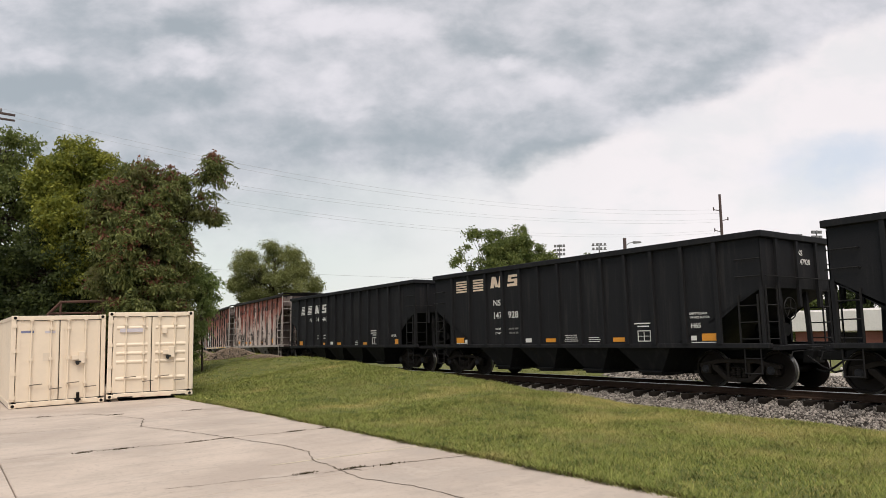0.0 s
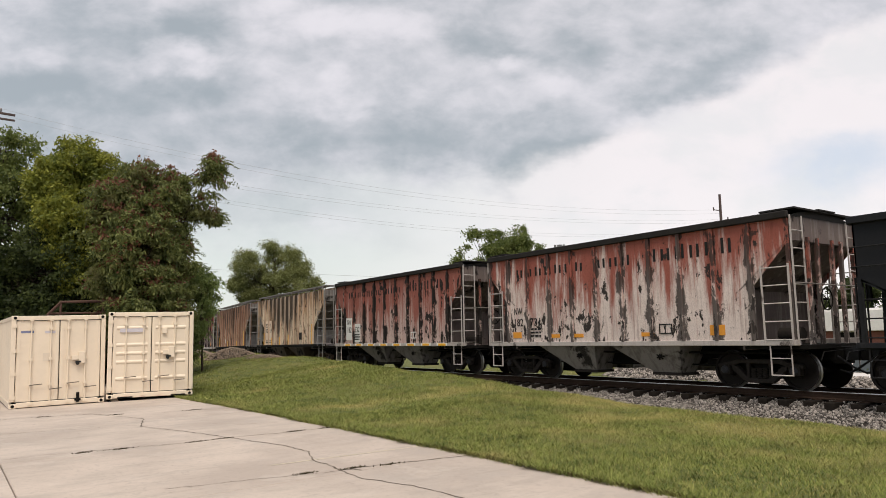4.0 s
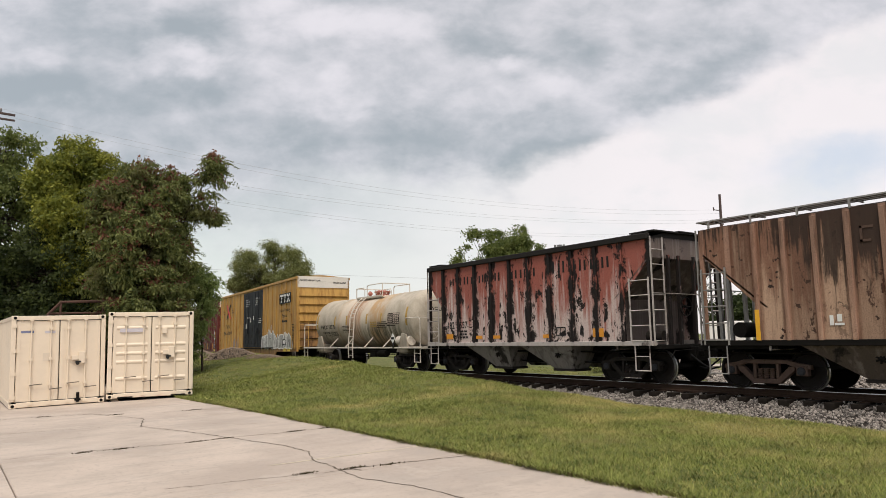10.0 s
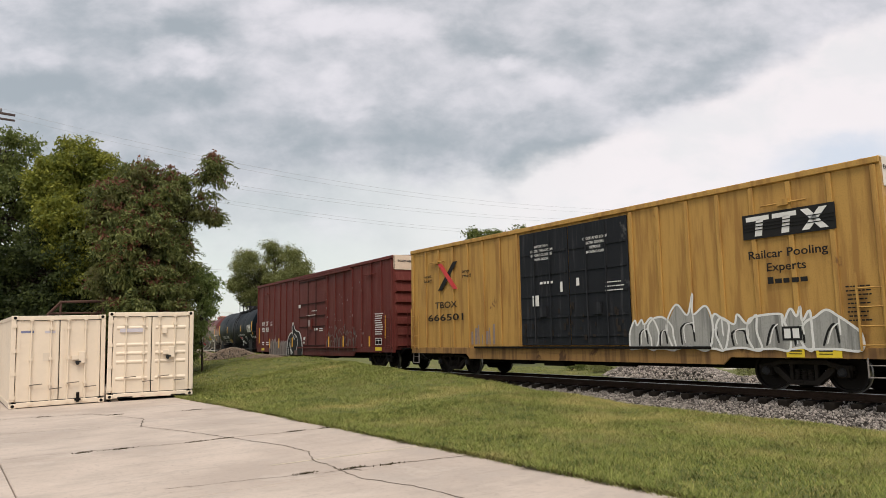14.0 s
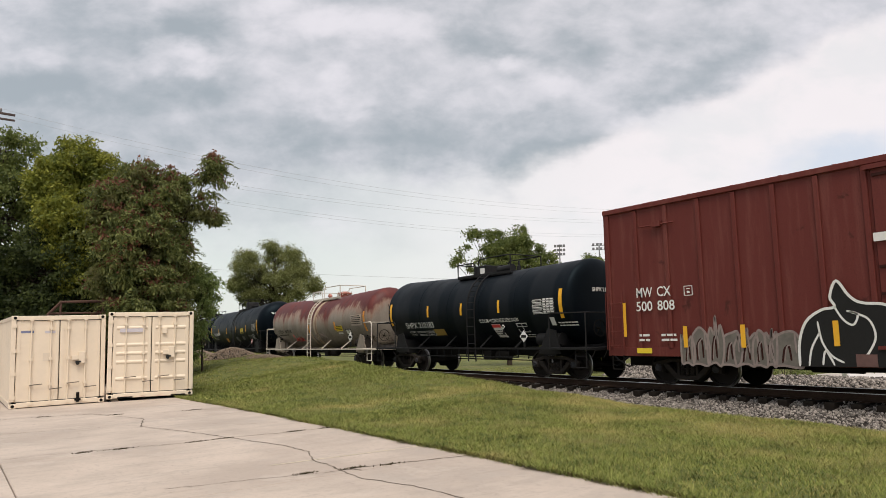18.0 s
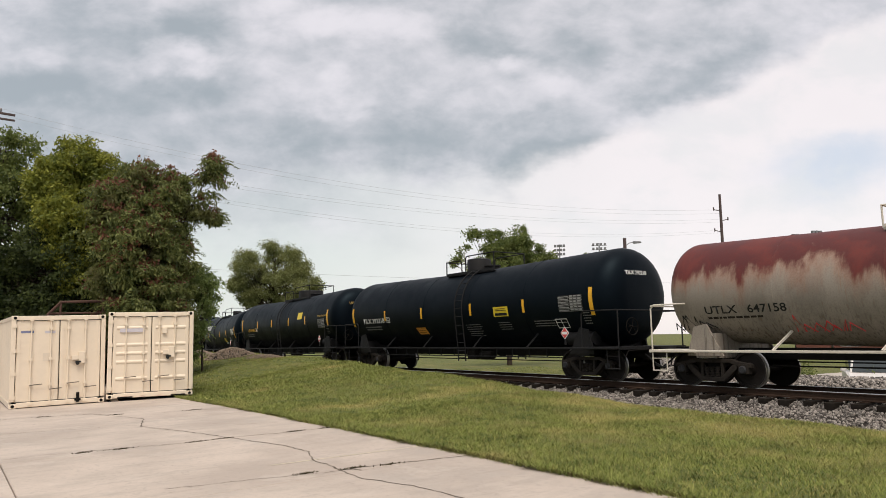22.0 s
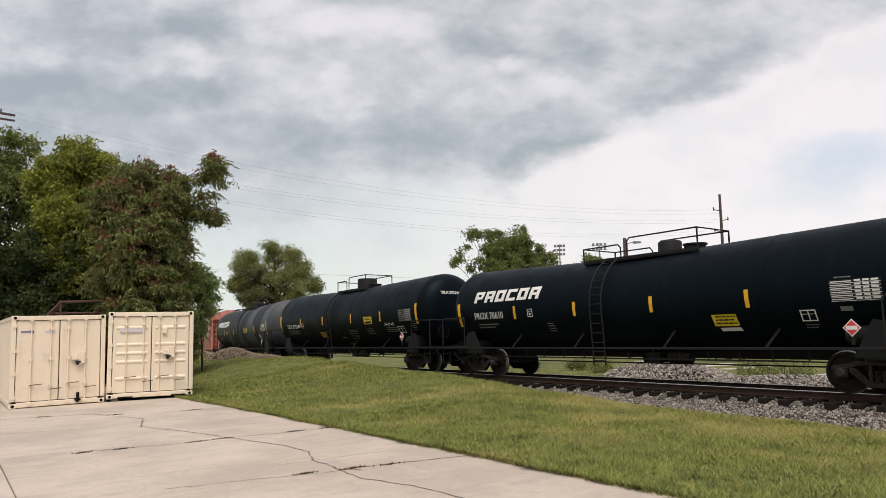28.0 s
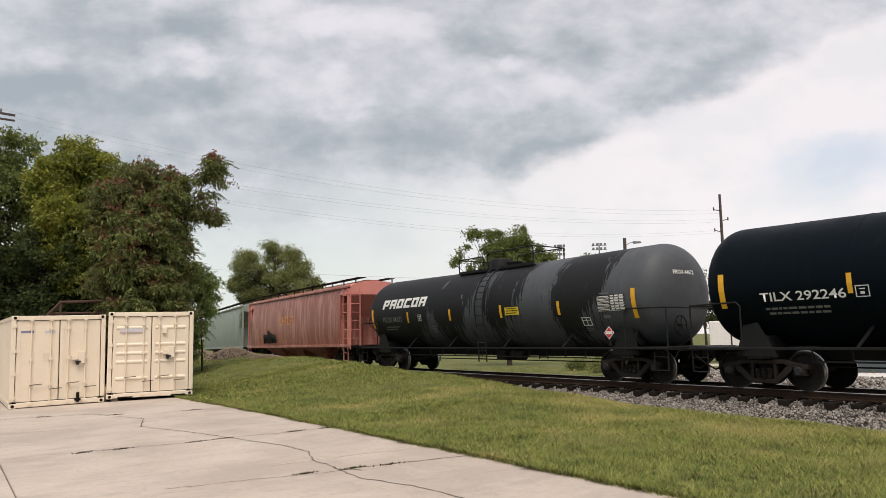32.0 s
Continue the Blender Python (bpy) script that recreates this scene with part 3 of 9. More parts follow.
# ---- ground, pavement, track ----
CREST_X = (-90, -60, -46, -42, -38, -33.5, -30, -25.5, -21, -17.5, -14, -10, -6, 20)
CREST_Z = (0.0, 0.2, 0.40, 0.46, 0.50, 0.40, 0.46, 0.30, 0.15, 0.0, -0.2, -0.40, -0.48, -0.50)
PAVE_Y = 6.1


def pave_z(x, y):
    return -0.39 + 0.006 * np.clip(x, -60, 30) + 0.02 * np.clip(y, -20, PAVE_Y) - 0.008 * np.clip(-15.0 - x, 0, 12)


def ground_z(x, y):
    """Height of the soil at x, y (numpy arrays)."""
    x, y = np.asarray(x, float), np.asarray(y, float)
    lat = y - centre_y(x)
    crest = np.interp(x, CREST_X, CREST_Z)
    base = pave_z(x, np.full_like(x, PAVE_Y)) - 0.015
    top_y = centre_y(x) - 4.2
    u = np.clip((y - PAVE_Y) / np.maximum(top_y - PAVE_Y, 1.0), 0, 1)
    w = u * u * (3 - 2 * u)
    z = base * (1 - w) + crest * w
    z = np.where(y < PAVE_Y - 0.3, pave_z(x, y) - 0.16, z)
    bed = track_z(x) - 0.62
    k = np.clip((lat + 4.0) / 1.6, 0, 1)
    z = np.where(lat > -4.2, z * (1 - k) + np.minimum(z, bed) * k, z)
    far = np.clip((lat - 2.4) / 3.0, 0, 1)
    dip = 0.55 * np.clip((lat - 8.0) / 2.0, 0, 1) * np.clip((x + 17) / 4, 0, 1)
    z = np.where(lat > 0, bed + far * 0.16 - dip, z)
    wob = 0.05 * np.sin(x * 0.9 + 0.4 * y) * np.sin(y * 0.7 - 0.23 * x) + 0.03 * np.sin(2.1 * x + 1.0) * np.sin(1.7 * y)
    edge = np.clip((y - PAVE_Y - 0.3) / 1.5, 0, 1) * (np.abs(lat) > 3.0)
    return z + wob * edge * 0.7


def grid_mesh(name, xs, ys, zf, mat):
    gx, gy = np.meshgrid(xs, ys)
    co = np.stack([gx, gy, zf(gx, gy)], -1).reshape(-1, 3)
    nx, ny = len(xs), len(ys)
    i = (np.arange(ny - 1)[:, None] * nx + np.arange(nx - 1)[None]).ravel()
    quads = np.stack([i, i + 1, i + nx + 1, i + nx], 1)
    return bulk_mesh(name, co, quads, mat, True)


def bulk_mesh(name, co, faces, mat, smooth=False):
    """A mesh from numpy arrays; all faces have the same number of corners."""
    me = bpy.data.meshes.new(name)
    k = faces.shape[1]
    me.vertices.add(len(co))
    me.vertices.foreach_set("co", np.asarray(co, np.float32).ravel())
    me.loops.add(faces.size)
    me.loops.foreach_set("vertex_index", faces.astype(np.int32).ravel())
    me.polygons.add(len(faces))
    me.polygons.foreach_set("loop_start", np.arange(0, faces.size, k, dtype=np.int32))
    me.update(calc_edges=True)
    if smooth:
        me.shade_smooth()
    me.materials.append(mat)
    return me


def grass_material(name, blade):
    m, n, b = material(name)
    g = n.add("NewGeometry").outputs["Position"]
    big = n.noise(g, 0.55, 5.0, 0.65)
    mid = n.noise(g, 2.2, 5.0, 0.65)
    fine = n.noise(g, 26.0, 3.0, 0.6)
    xyz = n.add("SeparateXYZ", {0: g}).outputs
    big = n.math("ADD", big, n.math("MULTIPLY", n.math("MULTIPLY", n.ramp(xyz[1], 6.0, 13.0), n.ramp(xyz[0], -20.0, -9.0)), 0.13))
    green, dry, dark = ((0.216, 0.252, 0.064), (0.56, 0.455, 0.185), (0.078, 0.104, 0.028)) if blade else ((0.140, 0.150, 0.046), (0.33, 0.262, 0.112), (0.070, 0.082, 0.027))
    tuft = n.noise(g, 9.0, 3.0, 0.6)
    c = n.mix(n.ramp(mid, 0.42, 0.68), green, dark)
    c = n.mix(n.math("MULTIPLY", n.ramp(tuft, 0.52, 0.66), 0.55), c, dark)
    c = n.mix(n.math("MULTIPLY", n.ramp(tuft, 0.48, 0.34), 0.45), c, tuple(v * 1.5 for v in green))
    c = n.mix(n.math("MULTIPLY", n.ramp(big, 0.50, 0.74), 0.5), c, dry)
    if blade:
        r = n.add("NewGeometry").outputs["Random Per Island"]
        c = n.mix(n.math("MULTIPLY", n.ramp(r, 0.62, 1.0), 0.45), c, dry)
        c = n.mix(n.math("MULTIPLY", n.ramp(r, 0.45, 0.0), 0.42), c, dark)
        b.inputs["Subsurface Weight"].default_value = 0.0
    else:
        c = n.mix(n.math("MULTIPLY", n.ramp(fine, 0.4, 0.65), 0.6), c, dark)
        bump(n, b, fine, 0.8, 0.04)
    n.put(b.inputs["Base Color"], c)
    b.inputs["Roughness"].default_value = 0.85
    b.inputs["Specular IOR Level"].default_value = 0.2
    return m


def concrete_material():
    m, n, b = material("worn_concrete")
    co = n.add("NewGeometry").outputs["Position"]
    big = n.noise(co, 0.45, 5.0, 0.6)
    mid = n.noise(n.stretch(co, (1.0, 0.35, 1.0)), 2.2, 6.0, 0.65)
    fine = n.noise(co, 90.0, 3.0, 0.6)
    rnd = n.add("ObjectInfo").outputs["Random"]
    c = n.mix(n.ramp(big, 0.35, 0.68), (0.385, 0.322, 0.276), (0.52, 0.440, 0.378))
    grey = n.noise(n.stretch(co, (1, 1, 1), (7, 3, 0)), 0.9, 7.0, 0.7)
    c = n.mix(n.math("MULTIPLY", n.ramp(grey, 0.50, 0.68), 0.45), c, (0.35, 0.315, 0.285))
    smear = n.noise(n.stretch(co, (3.0, 0.4, 1.0), (2, 9, 0)), 1.4, 5.0, 0.65)
    c = n.mix(n.math("MULTIPLY", n.ramp(smear, 0.53, 0.72), 0.28), c, (0.27, 0.235, 0.205))
    c = n.mix(n.math("MULTIPLY", n.ramp(mid, 0.47, 0.70), 0.55), c, (0.33, 0.285, 0.248))
    c = n.mix(n.math("MULTIPLY", n.ramp(n.noise(co, 14.0, 4.0, 0.65), 0.52, 0.68), 0.45), c, (0.30, 0.26, 0.23))
    c = n.mix(n.math("MULTIPLY", n.ramp(n.noise(n.stretch(co, (1, 1, 1), (4, 1, 0)), 1.1, 6.0, 0.68), 0.55, 0.66), 0.25), c, (0.60, 0.53, 0.475))
    spot = n.noise(n.stretch(co, (1, 1, 1), (1, 5, 0)), 3.5, 4.0, 0.6)
    c = n.mix(n.math("MULTIPLY", n.ramp(spot, 0.68, 0.74), 0.55), c, (0.21, 0.185, 0.165))
    c = n.mix(n.math("MULTIPLY", n.ramp(fine, 0.4, 0.75), 0.35), c, (0.33, 0.29, 0.25))
    c = n.mix(n.math("MULTIPLY", rnd, 0.12), c, (0.36, 0.34, 0.31))
    n.put(b.inputs["Base Color"], c)
    b.inputs["Roughness"].default_value = 0.88
    bump(n, b, n.math("ADD", fine, n.math("MULTIPLY", mid, 1.5)), 0.25, 0.006)
    return m


def stone_material():
    m, n, b = material("crushed_stone")
    g = n.add("NewGeometry")
    r = g.outputs["Random Per Island"]
    fine = n.noise(g.outputs["Position"], 30.0, 3.0, 0.6)
    c = n.mix(n.math("POWER", r, 1.3), (0.058, 0.051, 0.046), (0.47, 0.425, 0.385))
    c = n.mix(n.math("MULTIPLY", n.ramp(fine, 0.4, 0.7), 0.5), c, (0.10, 0.09, 0.085))
    n.put(b.inputs["Base Color"], c)
    b.inputs["Roughness"].default_value = 0.9
    return m


GRASS_SOIL, BLADE = grass_material("lawn_soil", False), grass_material("grass_blades", True)
CONCRETE, STONE = concrete_material(), stone_material()
JOINT = plain("dirt_filled_joint", (0.115, 0.092, 0.07), 0.95, 20.0, 0.4)

xs = np.unique(np.concatenate([np.linspace(-3000, -120, 14), np.linspace(-120, -60, 30), np.linspace(-60, 12, 240), np.linspace(12, 60, 16), np.linspace(60, 1500, 10)]))
ys = np.unique(np.concatenate([np.linspace(-400, -20, 10), np.linspace(-20, 6, 20), np.linspace(6.0, 34, 120), np.linspace(34, 120, 24), np.linspace(120, 3000, 12)]))
tagged(new("ground", grid_mesh("ground", xs, ys, ground_z, GRASS_SOIL)), "mown grass ground with dry yellow patches", "ground", kind="structure")


def blades():
    """The lawn's blades, densest beside the pavement."""
    rng = np.random.default_rng(5)
    pts = []
    for x0, x1, y0, y1, per in ((-14, -1, 6.0, 14.9, 1900), (-26, -13, 6.0, 14.9, 950), (-48, -25, 6.0, 14.6, 260), (-34, 4, 21.0, 30.0, 60)):
        k = int((x1 - x0) * (y1 - y0) * per)
        pts.append(np.stack([rng.uniform(x0, x1, k), rng.uniform(y0, y1, k)], 1))
    p = np.concatenate(pts)
    lat = p[:, 1] - centre_y(p[:, 0])
    keep = (lat < -2.75 + 0.35 * np.sin(p[:, 0] * 1.7) * rng.random(len(p))) | (lat > 3.4)
    p = p[keep]
    k = len(p)
    z = ground_z(p[:, 0], p[:, 1])
    tuft = np.sin(p[:, 0] * 23 + 3 * np.sin(p[:, 1] * 7)) * np.sin(p[:, 1] * 21 + 3 * np.sin(p[:, 0] * 9))
    rough = 0.45 * tuft + (np.sin(p[:, 0] * 1.3 + p[:, 1]) * np.sin(p[:, 1] * 1.1 - p[:, 0] * 0.6) + 1) / 2
    near_edge = np.exp(-np.abs(p[:, 1] - PAVE_Y) * 3)
    h = rng.uniform(0.016, 0.062, k) * (0.8 + 0.6 * rough) + 0.04 * near_edge
    lat = p[:, 1] - centre_y(p[:, 0])
    h = h + 0.06 * np.exp(-np.abs(lat + 3.2) * 1.5) * rng.random(k)
    w = rng.uniform(0.004, 0.008, k) * np.where(p[:, 0] < -20, 2.2, np.where(p[:, 0] < -13, 1.5, 1.0))
    a = rng.uniform(0, 2 * np.pi, k)
    lean = rng.normal(0, 0.85, (k, 2)) * h[:, None]
    c = np.stack([p[:, 0], p[:, 1], z - 0.01], 1)
    d = np.stack([np.cos(a) * w, np.sin(a) * w, np.zeros(k)], 1)
    tip = c + np.stack([lean[:, 0], lean[:, 1], h + 0.01], 1)
    co = np.stack([c - d, c + d, tip], 1).reshape(-1, 3)
    return bulk_mesh("grass", co, np.arange(k * 3).reshape(-1, 3), BLADE)


def edge_blades():
    """Dry grass that hangs over the pavement's edge in uneven tufts."""
    rng = np.random.default_rng(8)
    k = 26000
    x = rng.uniform(-30, 0, k)
    reach = 0.04 + 0.10 * (np.sin(x * 3.1) * np.sin(x * 1.3 + 1) + 0.5 * np.sin(x * 11.0) + 1) * rng.random(k)
    y = PAVE_Y + rng.uniform(-0.03, 0.10, k)
    z = pave_z(x, np.minimum(y, PAVE_Y))
    w = rng.uniform(0.004, 0.008, k)
    c = np.stack([x, y, z - 0.01], 1)
    d = np.stack([w, np.zeros(k), np.zeros(k)], 1)
    tip = c + np.stack([rng.normal(0, 0.05, k), -reach, rng.uniform(0.015, 0.06, k)], 1)
    return bulk_mesh("edge_grass", np.stack([c - d, c + d, tip], 1).reshape(-1, 3), np.arange(k * 3).reshape(-1, 3), DRY_BLADE)


DRY_BLADE = plain("dry_edge_grass", (0.150, 0.122, 0.050), 0.9, 3.0, 0.6)
tagged(new("edge_grass", edge_blades()), "dry yellow grass along the pavement's edge", "grass", kind="stuff")
tagged(new("grass", blades()), "short mown grass, green with yellowed tips", "grass", kind="stuff")


def slab_mesh(x0, x1, y0, y1):
    """A concrete bay with slightly worn edges, resting on the sloping ground."""
    g = 0.006
    s = Shape()
    q = [(x0 + g, y0 + g), (x1 - g, y0 + g), (x1 - g, y1 - g), (x0 + g, y1 - g)]
    q2 = [(x0 + g + 0.01, y0 + g + 0.01), (x1 - g - 0.01, y0 + g + 0.01), (x1 - g - 0.01, y1 - g - 0.01), (x0 + g + 0.01, y1 - g - 0.01)]
    zz = lambda a, b, d: float(pave_z(np.array(a), np.array(b))) - d
    v = [(a, b, zz(a, b, 0.14)) for a, b in q] + [(a, b, zz(a, b, 0.012)) for a, b in q] + [(a, b, zz(a, b, 0.0)) for a, b in q2]
    s.add(v, [(0, 1, 5, 4), (1, 2, 6, 5), (2, 3, 7, 6), (3, 0, 4, 7), (4, 5, 9, 8), (5, 6, 10, 9), (6, 7, 11, 10), (7, 4, 8, 11), (8, 9, 10, 11)])
    return s


pavement = thing("pavement", "worn pale concrete pavement with dirt-filled joints and cracks", "pavement", kind="structure")
JX = (-44.9, -40.8, -36.7, -32.6, -28.5, -24.4, -20.3, -16.35, -12.35, -8.1, -4.0, 0.1, 4.2, 8.3, 12.4)
JY = (-15.1, -9.8, -4.5, 0.8, PAVE_Y)
for xa, xb in zip(JX, JX[1:]):
    for ya, yb in zip(JY, JY[1:]):
        part("slab", slab_mesh(xa, xb, ya, yb), CONCRETE, pavement)
s = Shape()
z0 = lambda a, b: float(pave_z(np.array(a), np.array(b)))
for xa in JX[1:-1]:
    s.add([(xa - 0.008, -15, z0(xa, -15) - 0.009), (xa + 0.008, -15, z0(xa, -15) - 0.009), (xa + 0.008, PAVE_Y, z0(xa, PAVE_Y) - 0.009), (xa - 0.008, PAVE_Y, z0(xa, PAVE_Y) - 0.011)], [(0, 1, 2, 3)])
for ya in JY[1:-1]:
    s.add([(-44, ya - 0.01, z0(-44, ya) - 0.009), (12, ya - 0.01, z0(12, ya) - 0.009), (12, ya + 0.01, z0(12, ya) - 0.009), (-44, ya + 0.01, z0(-44, ya) - 0.009)], [(0, 1, 2, 3)])
part("joint_filling", s, JOINT, pavement, "dark dirt in the joints")


def crack(pts, w, seed):
    """A wandering crack as a thin sunken ribbon on the slabs."""
    rnd = random.Random(seed)
    line = []
    for a, b in zip(pts, pts[1:]):
        k = max(2, int(math.dist(a, b) / 0.12))
        for i in range(k):
            f = i / k
            line.append((a[0] + (b[0] - a[0]) * f + rnd.gauss(0, 0.014), a[1] + (b[1] - a[1]) * f + rnd.gauss(0, 0.014)))
    line.append(pts[-1])
    s = Shape()
    for i, (p, q) in enumerate(zip(line, line[1:])):
        d = Vector((q[0] - p[0], q[1] - p[1]))
        if d.length < 1e-4:
            continue
        n = Vector((-d.y, d.x)).normalized() * w * rnd.uniform(0.5, 1.3)
        e = [(p[0] - n.x, p[1] - n.y), (p[0] + n.x, p[1] + n.y), (q[0] + n.x, q[1] + n.y), (q[0] - n.x, q[1] - n.y)]
        s.add([(a, b, z0(a, b) + 0.004) for a, b in e], [(0, 1, 2, 3)])
    return s


for i, (pts, w) in enumerate((
        (((-19.6, 3.1), (-18.6, 3.35), (-17.05, 3.78), (-16.2, 3.6), (-15.4, 3.4), (-14.2, 3.75), (-13.2, 4.0), (-12.36, 4.17), (-11.5, 4.36), (-10.6, 4.55), (-9.93, 4.55), (-9.21, 4.3), (-8.41, 4.26), (-8.1, 4.45)), 0.010),
        (((-8.41, 4.26), (-7.6, 4.2), (-6.9, 4.42), (-6.01, 4.5), (-5.0, 4.9)), 0.009),
        (((-8.3, 4.0), (-8.22, 4.94), (-8.05, 5.5), (-7.95, 6.0)), 0.009),
        (((-12.7, 1.89), (-12.5, 2.6), (-12.3, 3.57), (-12.36, 4.17), (-12.2, 5.0), (-12.16, 6.05)), 0.009),
        (((-20.2, 0.9), (-20.0, 1.3), (-19.75, 2.1), (-19.5, 2.95), (-18.65, 3.5)), 0.012), (((-18.15, 4.5), (-18.0, 5.1), (-17.65, 5.95)), 0.012), (((-16.5, 1.0), (-16.1, 2.3), (-15.75, 3.4)), 0.006),
        (((-8.75, 2.2), (-8.5, 3.3), (-8.3, 4.0)), 0.006), (((-12.75, 0.8), (-12.7, 1.89)), 0.006), (((-14.6, 4.6), (-14.0, 5.0), (-13.6, 5.9)), 0.005))):
    part("crack", crack(pts, w, i), JOINT, pavement, "dark weathered crack")
WEED = plain("dead_joint_weeds", (0.060, 0.050, 0.026), 0.9, 9.0, 0.5)
s = Shape()
rnd = random.Random(3)
for x, y in ((-12.33, 4.11), (-12.31, 3.63), (-12.47, 2.47), (-8.18, 4.92), (-8.3, 4.45), (-19.8, 2.1), (-18.62, 3.55), (-8.42, 3.83), (-12.2, 5.3), (-18.05, 5.2), (-12.16, 5.95), (-12.53, 1.9)):
    for _ in range(70):
        a, b = x + rnd.gauss(0, 0.02), y + rnd.gauss(0, 0.09)
        an, h = rnd.uniform(0, 6.3), rnd.uniform(0.008, 0.028)
        s.add([(a - 0.01 * math.cos(an), b - 0.01 * math.sin(an), z0(a, b)), (a + 0.01 * math.cos(an), b + 0.01 * math.sin(an), z0(a, b)), (a + rnd.gauss(0, 0.02), b + rnd.gauss(0, 0.02), z0(a, b) + h)], [(0, 1, 2)])
part("painted_line", Shape().add([(a, b, z0(a, b) + 0.003) for a, b in ((-9.30, 3.7), (-9.26, 3.7), (-9.10, 6.0), (-9.14, 6.0))], [(0, 1, 2, 3)]), plain("worn_yellow_line", (0.50, 0.44, 0.33), 0.9, 9.0, 0.3), pavement, "faint worn yellow line")
tagged(part("joint_weeds", s, WEED, None), "small dark weeds growing in pavement joints", "weeds", kind="stuff")


# ballast, ties and rails
def ballast_z(x, y):
    lat = np.abs(y - centre_y(x))
    return track_z(x) - 0.235 - 0.085 * np.clip((lat - 1.02) / 0.22, 0, 1) - 0.24 * np.clip(lat - 1.25, 0, 1.9) - 0.02 * (np.sin(x * 7) * np.sin(y * 6))


def strip_mesh(name, s0, s1, ds, lats, zf, mat):
    ss = np.arange(s0, s1 + ds, ds)
    rows = []
    for sv in ss:
        p, h = on_track(sv), heading(sv)
        rows.append([(p.x - l * math.sin(h), p.y + l * math.cos(h)) for l in lats])
    g = np.array(rows)
    co = np.concatenate([g, zf(g[..., 0], g[..., 1])[..., None]], -1).reshape(-1, 3)
    ny, nx = len(ss), len(lats)
    i = (np.arange(ny - 1)[:, None] * nx + np.arange(nx - 1)[None]).ravel()
    return bulk_mesh(name, co, np.stack([i, i + nx, i + nx + 1, i + 1], 1), mat, True)


roadbed = tagged(new("track_bed", strip_mesh("track_bed", -140, 40, 1.0, np.linspace(-3.1, 3.1, 15), ballast_z, STONE_DUST_SHADE)), "grey crushed stone bed of the railway track", "track bed", kind="structure")


def pebbles(pts, size, seed):
    """Angular stones at the given places: one mesh, each stone a rough octahedron."""
    rng = np.random.default_rng(seed)
    k = len(pts)
    base = np.array([(1, 0, 0), (-1, 0, 0), (0, 1, 0), (0, -1, 0), (0, 0, 1), (0, 0, -1)], float)
    tri = np.array([(0, 2, 4), (2, 1, 4), (1, 3, 4), (3, 0, 4), (2, 0, 5), (1, 2, 5), (3, 1, 5), (0, 3, 5)])
    a = rng.normal(size=(k, 3, 3))
    qm, _ = np.linalg.qr(a)
    sc = size * rng.uniform(0.55, 1.25, (k, 1, 1)) * rng.uniform(0.6, 1.1, (k, 6, 1))
    co = np.einsum("nij,kj->nki", qm, base) * sc + pts[:, None, :]
    f = (tri[None] + 6 * np.arange(k)[:, None, None]).reshape(-1, 3)
    return co.reshape(-1, 3), f


def scatter_bed():
    rng = np.random.default_rng(11)
    out = []
    for s0, s1, l0, l1, per in ((-21, 1, -2.95, -1.1, 640), (-21, 1, -1.2, 0.9, 110), (-40, -21, -2.6, 2.6, 60), (-26, 2, 0.9, 3.0, 120)):
        k = int((s1 - s0) * (l1 - l0) * per)
        sv, l = rng.uniform(s0, s1, k), rng.uniform(l0, l1, k)
        x, y = np.interp(sv, S_GRID, TX), np.interp(sv, S_GRID, TY)
        out.append(np.stack([x, y + l, ballast_z(x, y + l) + rng.uniform(-0.01, 0.02, k)], 1))
    p = np.concatenate(out)
    return bulk_mesh("ballast", *pebbles(p, 0.036, 12), STONE)


tagged(new("ballast", scatter_bed()), "loose grey and brown crushed stone beside the rails", "ballast", kind="stuff")

track = thing("railway_track", "railway track with worn shiny rails on dark wooden ties", "railway track", kind="structure")
tie_mesh = Shape().box(-0.115, 0.115, -1.32, 1.32, -0.36, -0.19).mesh("tie", TIE, bevel=0.012)
plate_mesh = Shape().box(-0.10, 0.10, -0.19, 0.19, -0.19, -0.172).mesh("tie_plate", RAIL_SIDE)
for i in range(-100, 12):
    s0_ = i * 0.53
    p, h = on_track(s0_), heading(s0_)
    m = pose(p.x, p.y + random.uniform(-0.07, 0.05), p.z + random.uniform(-0.008, 0.0), 0, 0, math.degrees(h) + random.uniform(-0.8, 0.8))
    part("tie", tie_mesh, TIE, track, at=m)
    if i > -60:
        for l in (-0.755, 0.755):
            part("tie_plate", plate_mesh, RAIL_SIDE, track, at=m @ pose(0, l, 0))


def rail_shape(l, outline):
    s = Shape()
    n = len(outline)
    ss = np.concatenate([np.arange(-140, -62, 6.0), np.arange(-62, 30, 1.5)])
    v, f = [], []
    for sv in ss:
        p, h = on_track(sv), heading(sv)
        v += [(p.x - (l + a) * math.sin(h), p.y + (l + a) * math.cos(h), p.z + b) for a, b in outline]
    for k in range(len(ss) - 1):
        f += [(k * n + i, k * n + (i + 1) % n, (k + 1) * n + (i + 1) % n, (k + 1) * n + i) for i in range(n)]
    return s.add(v, f)


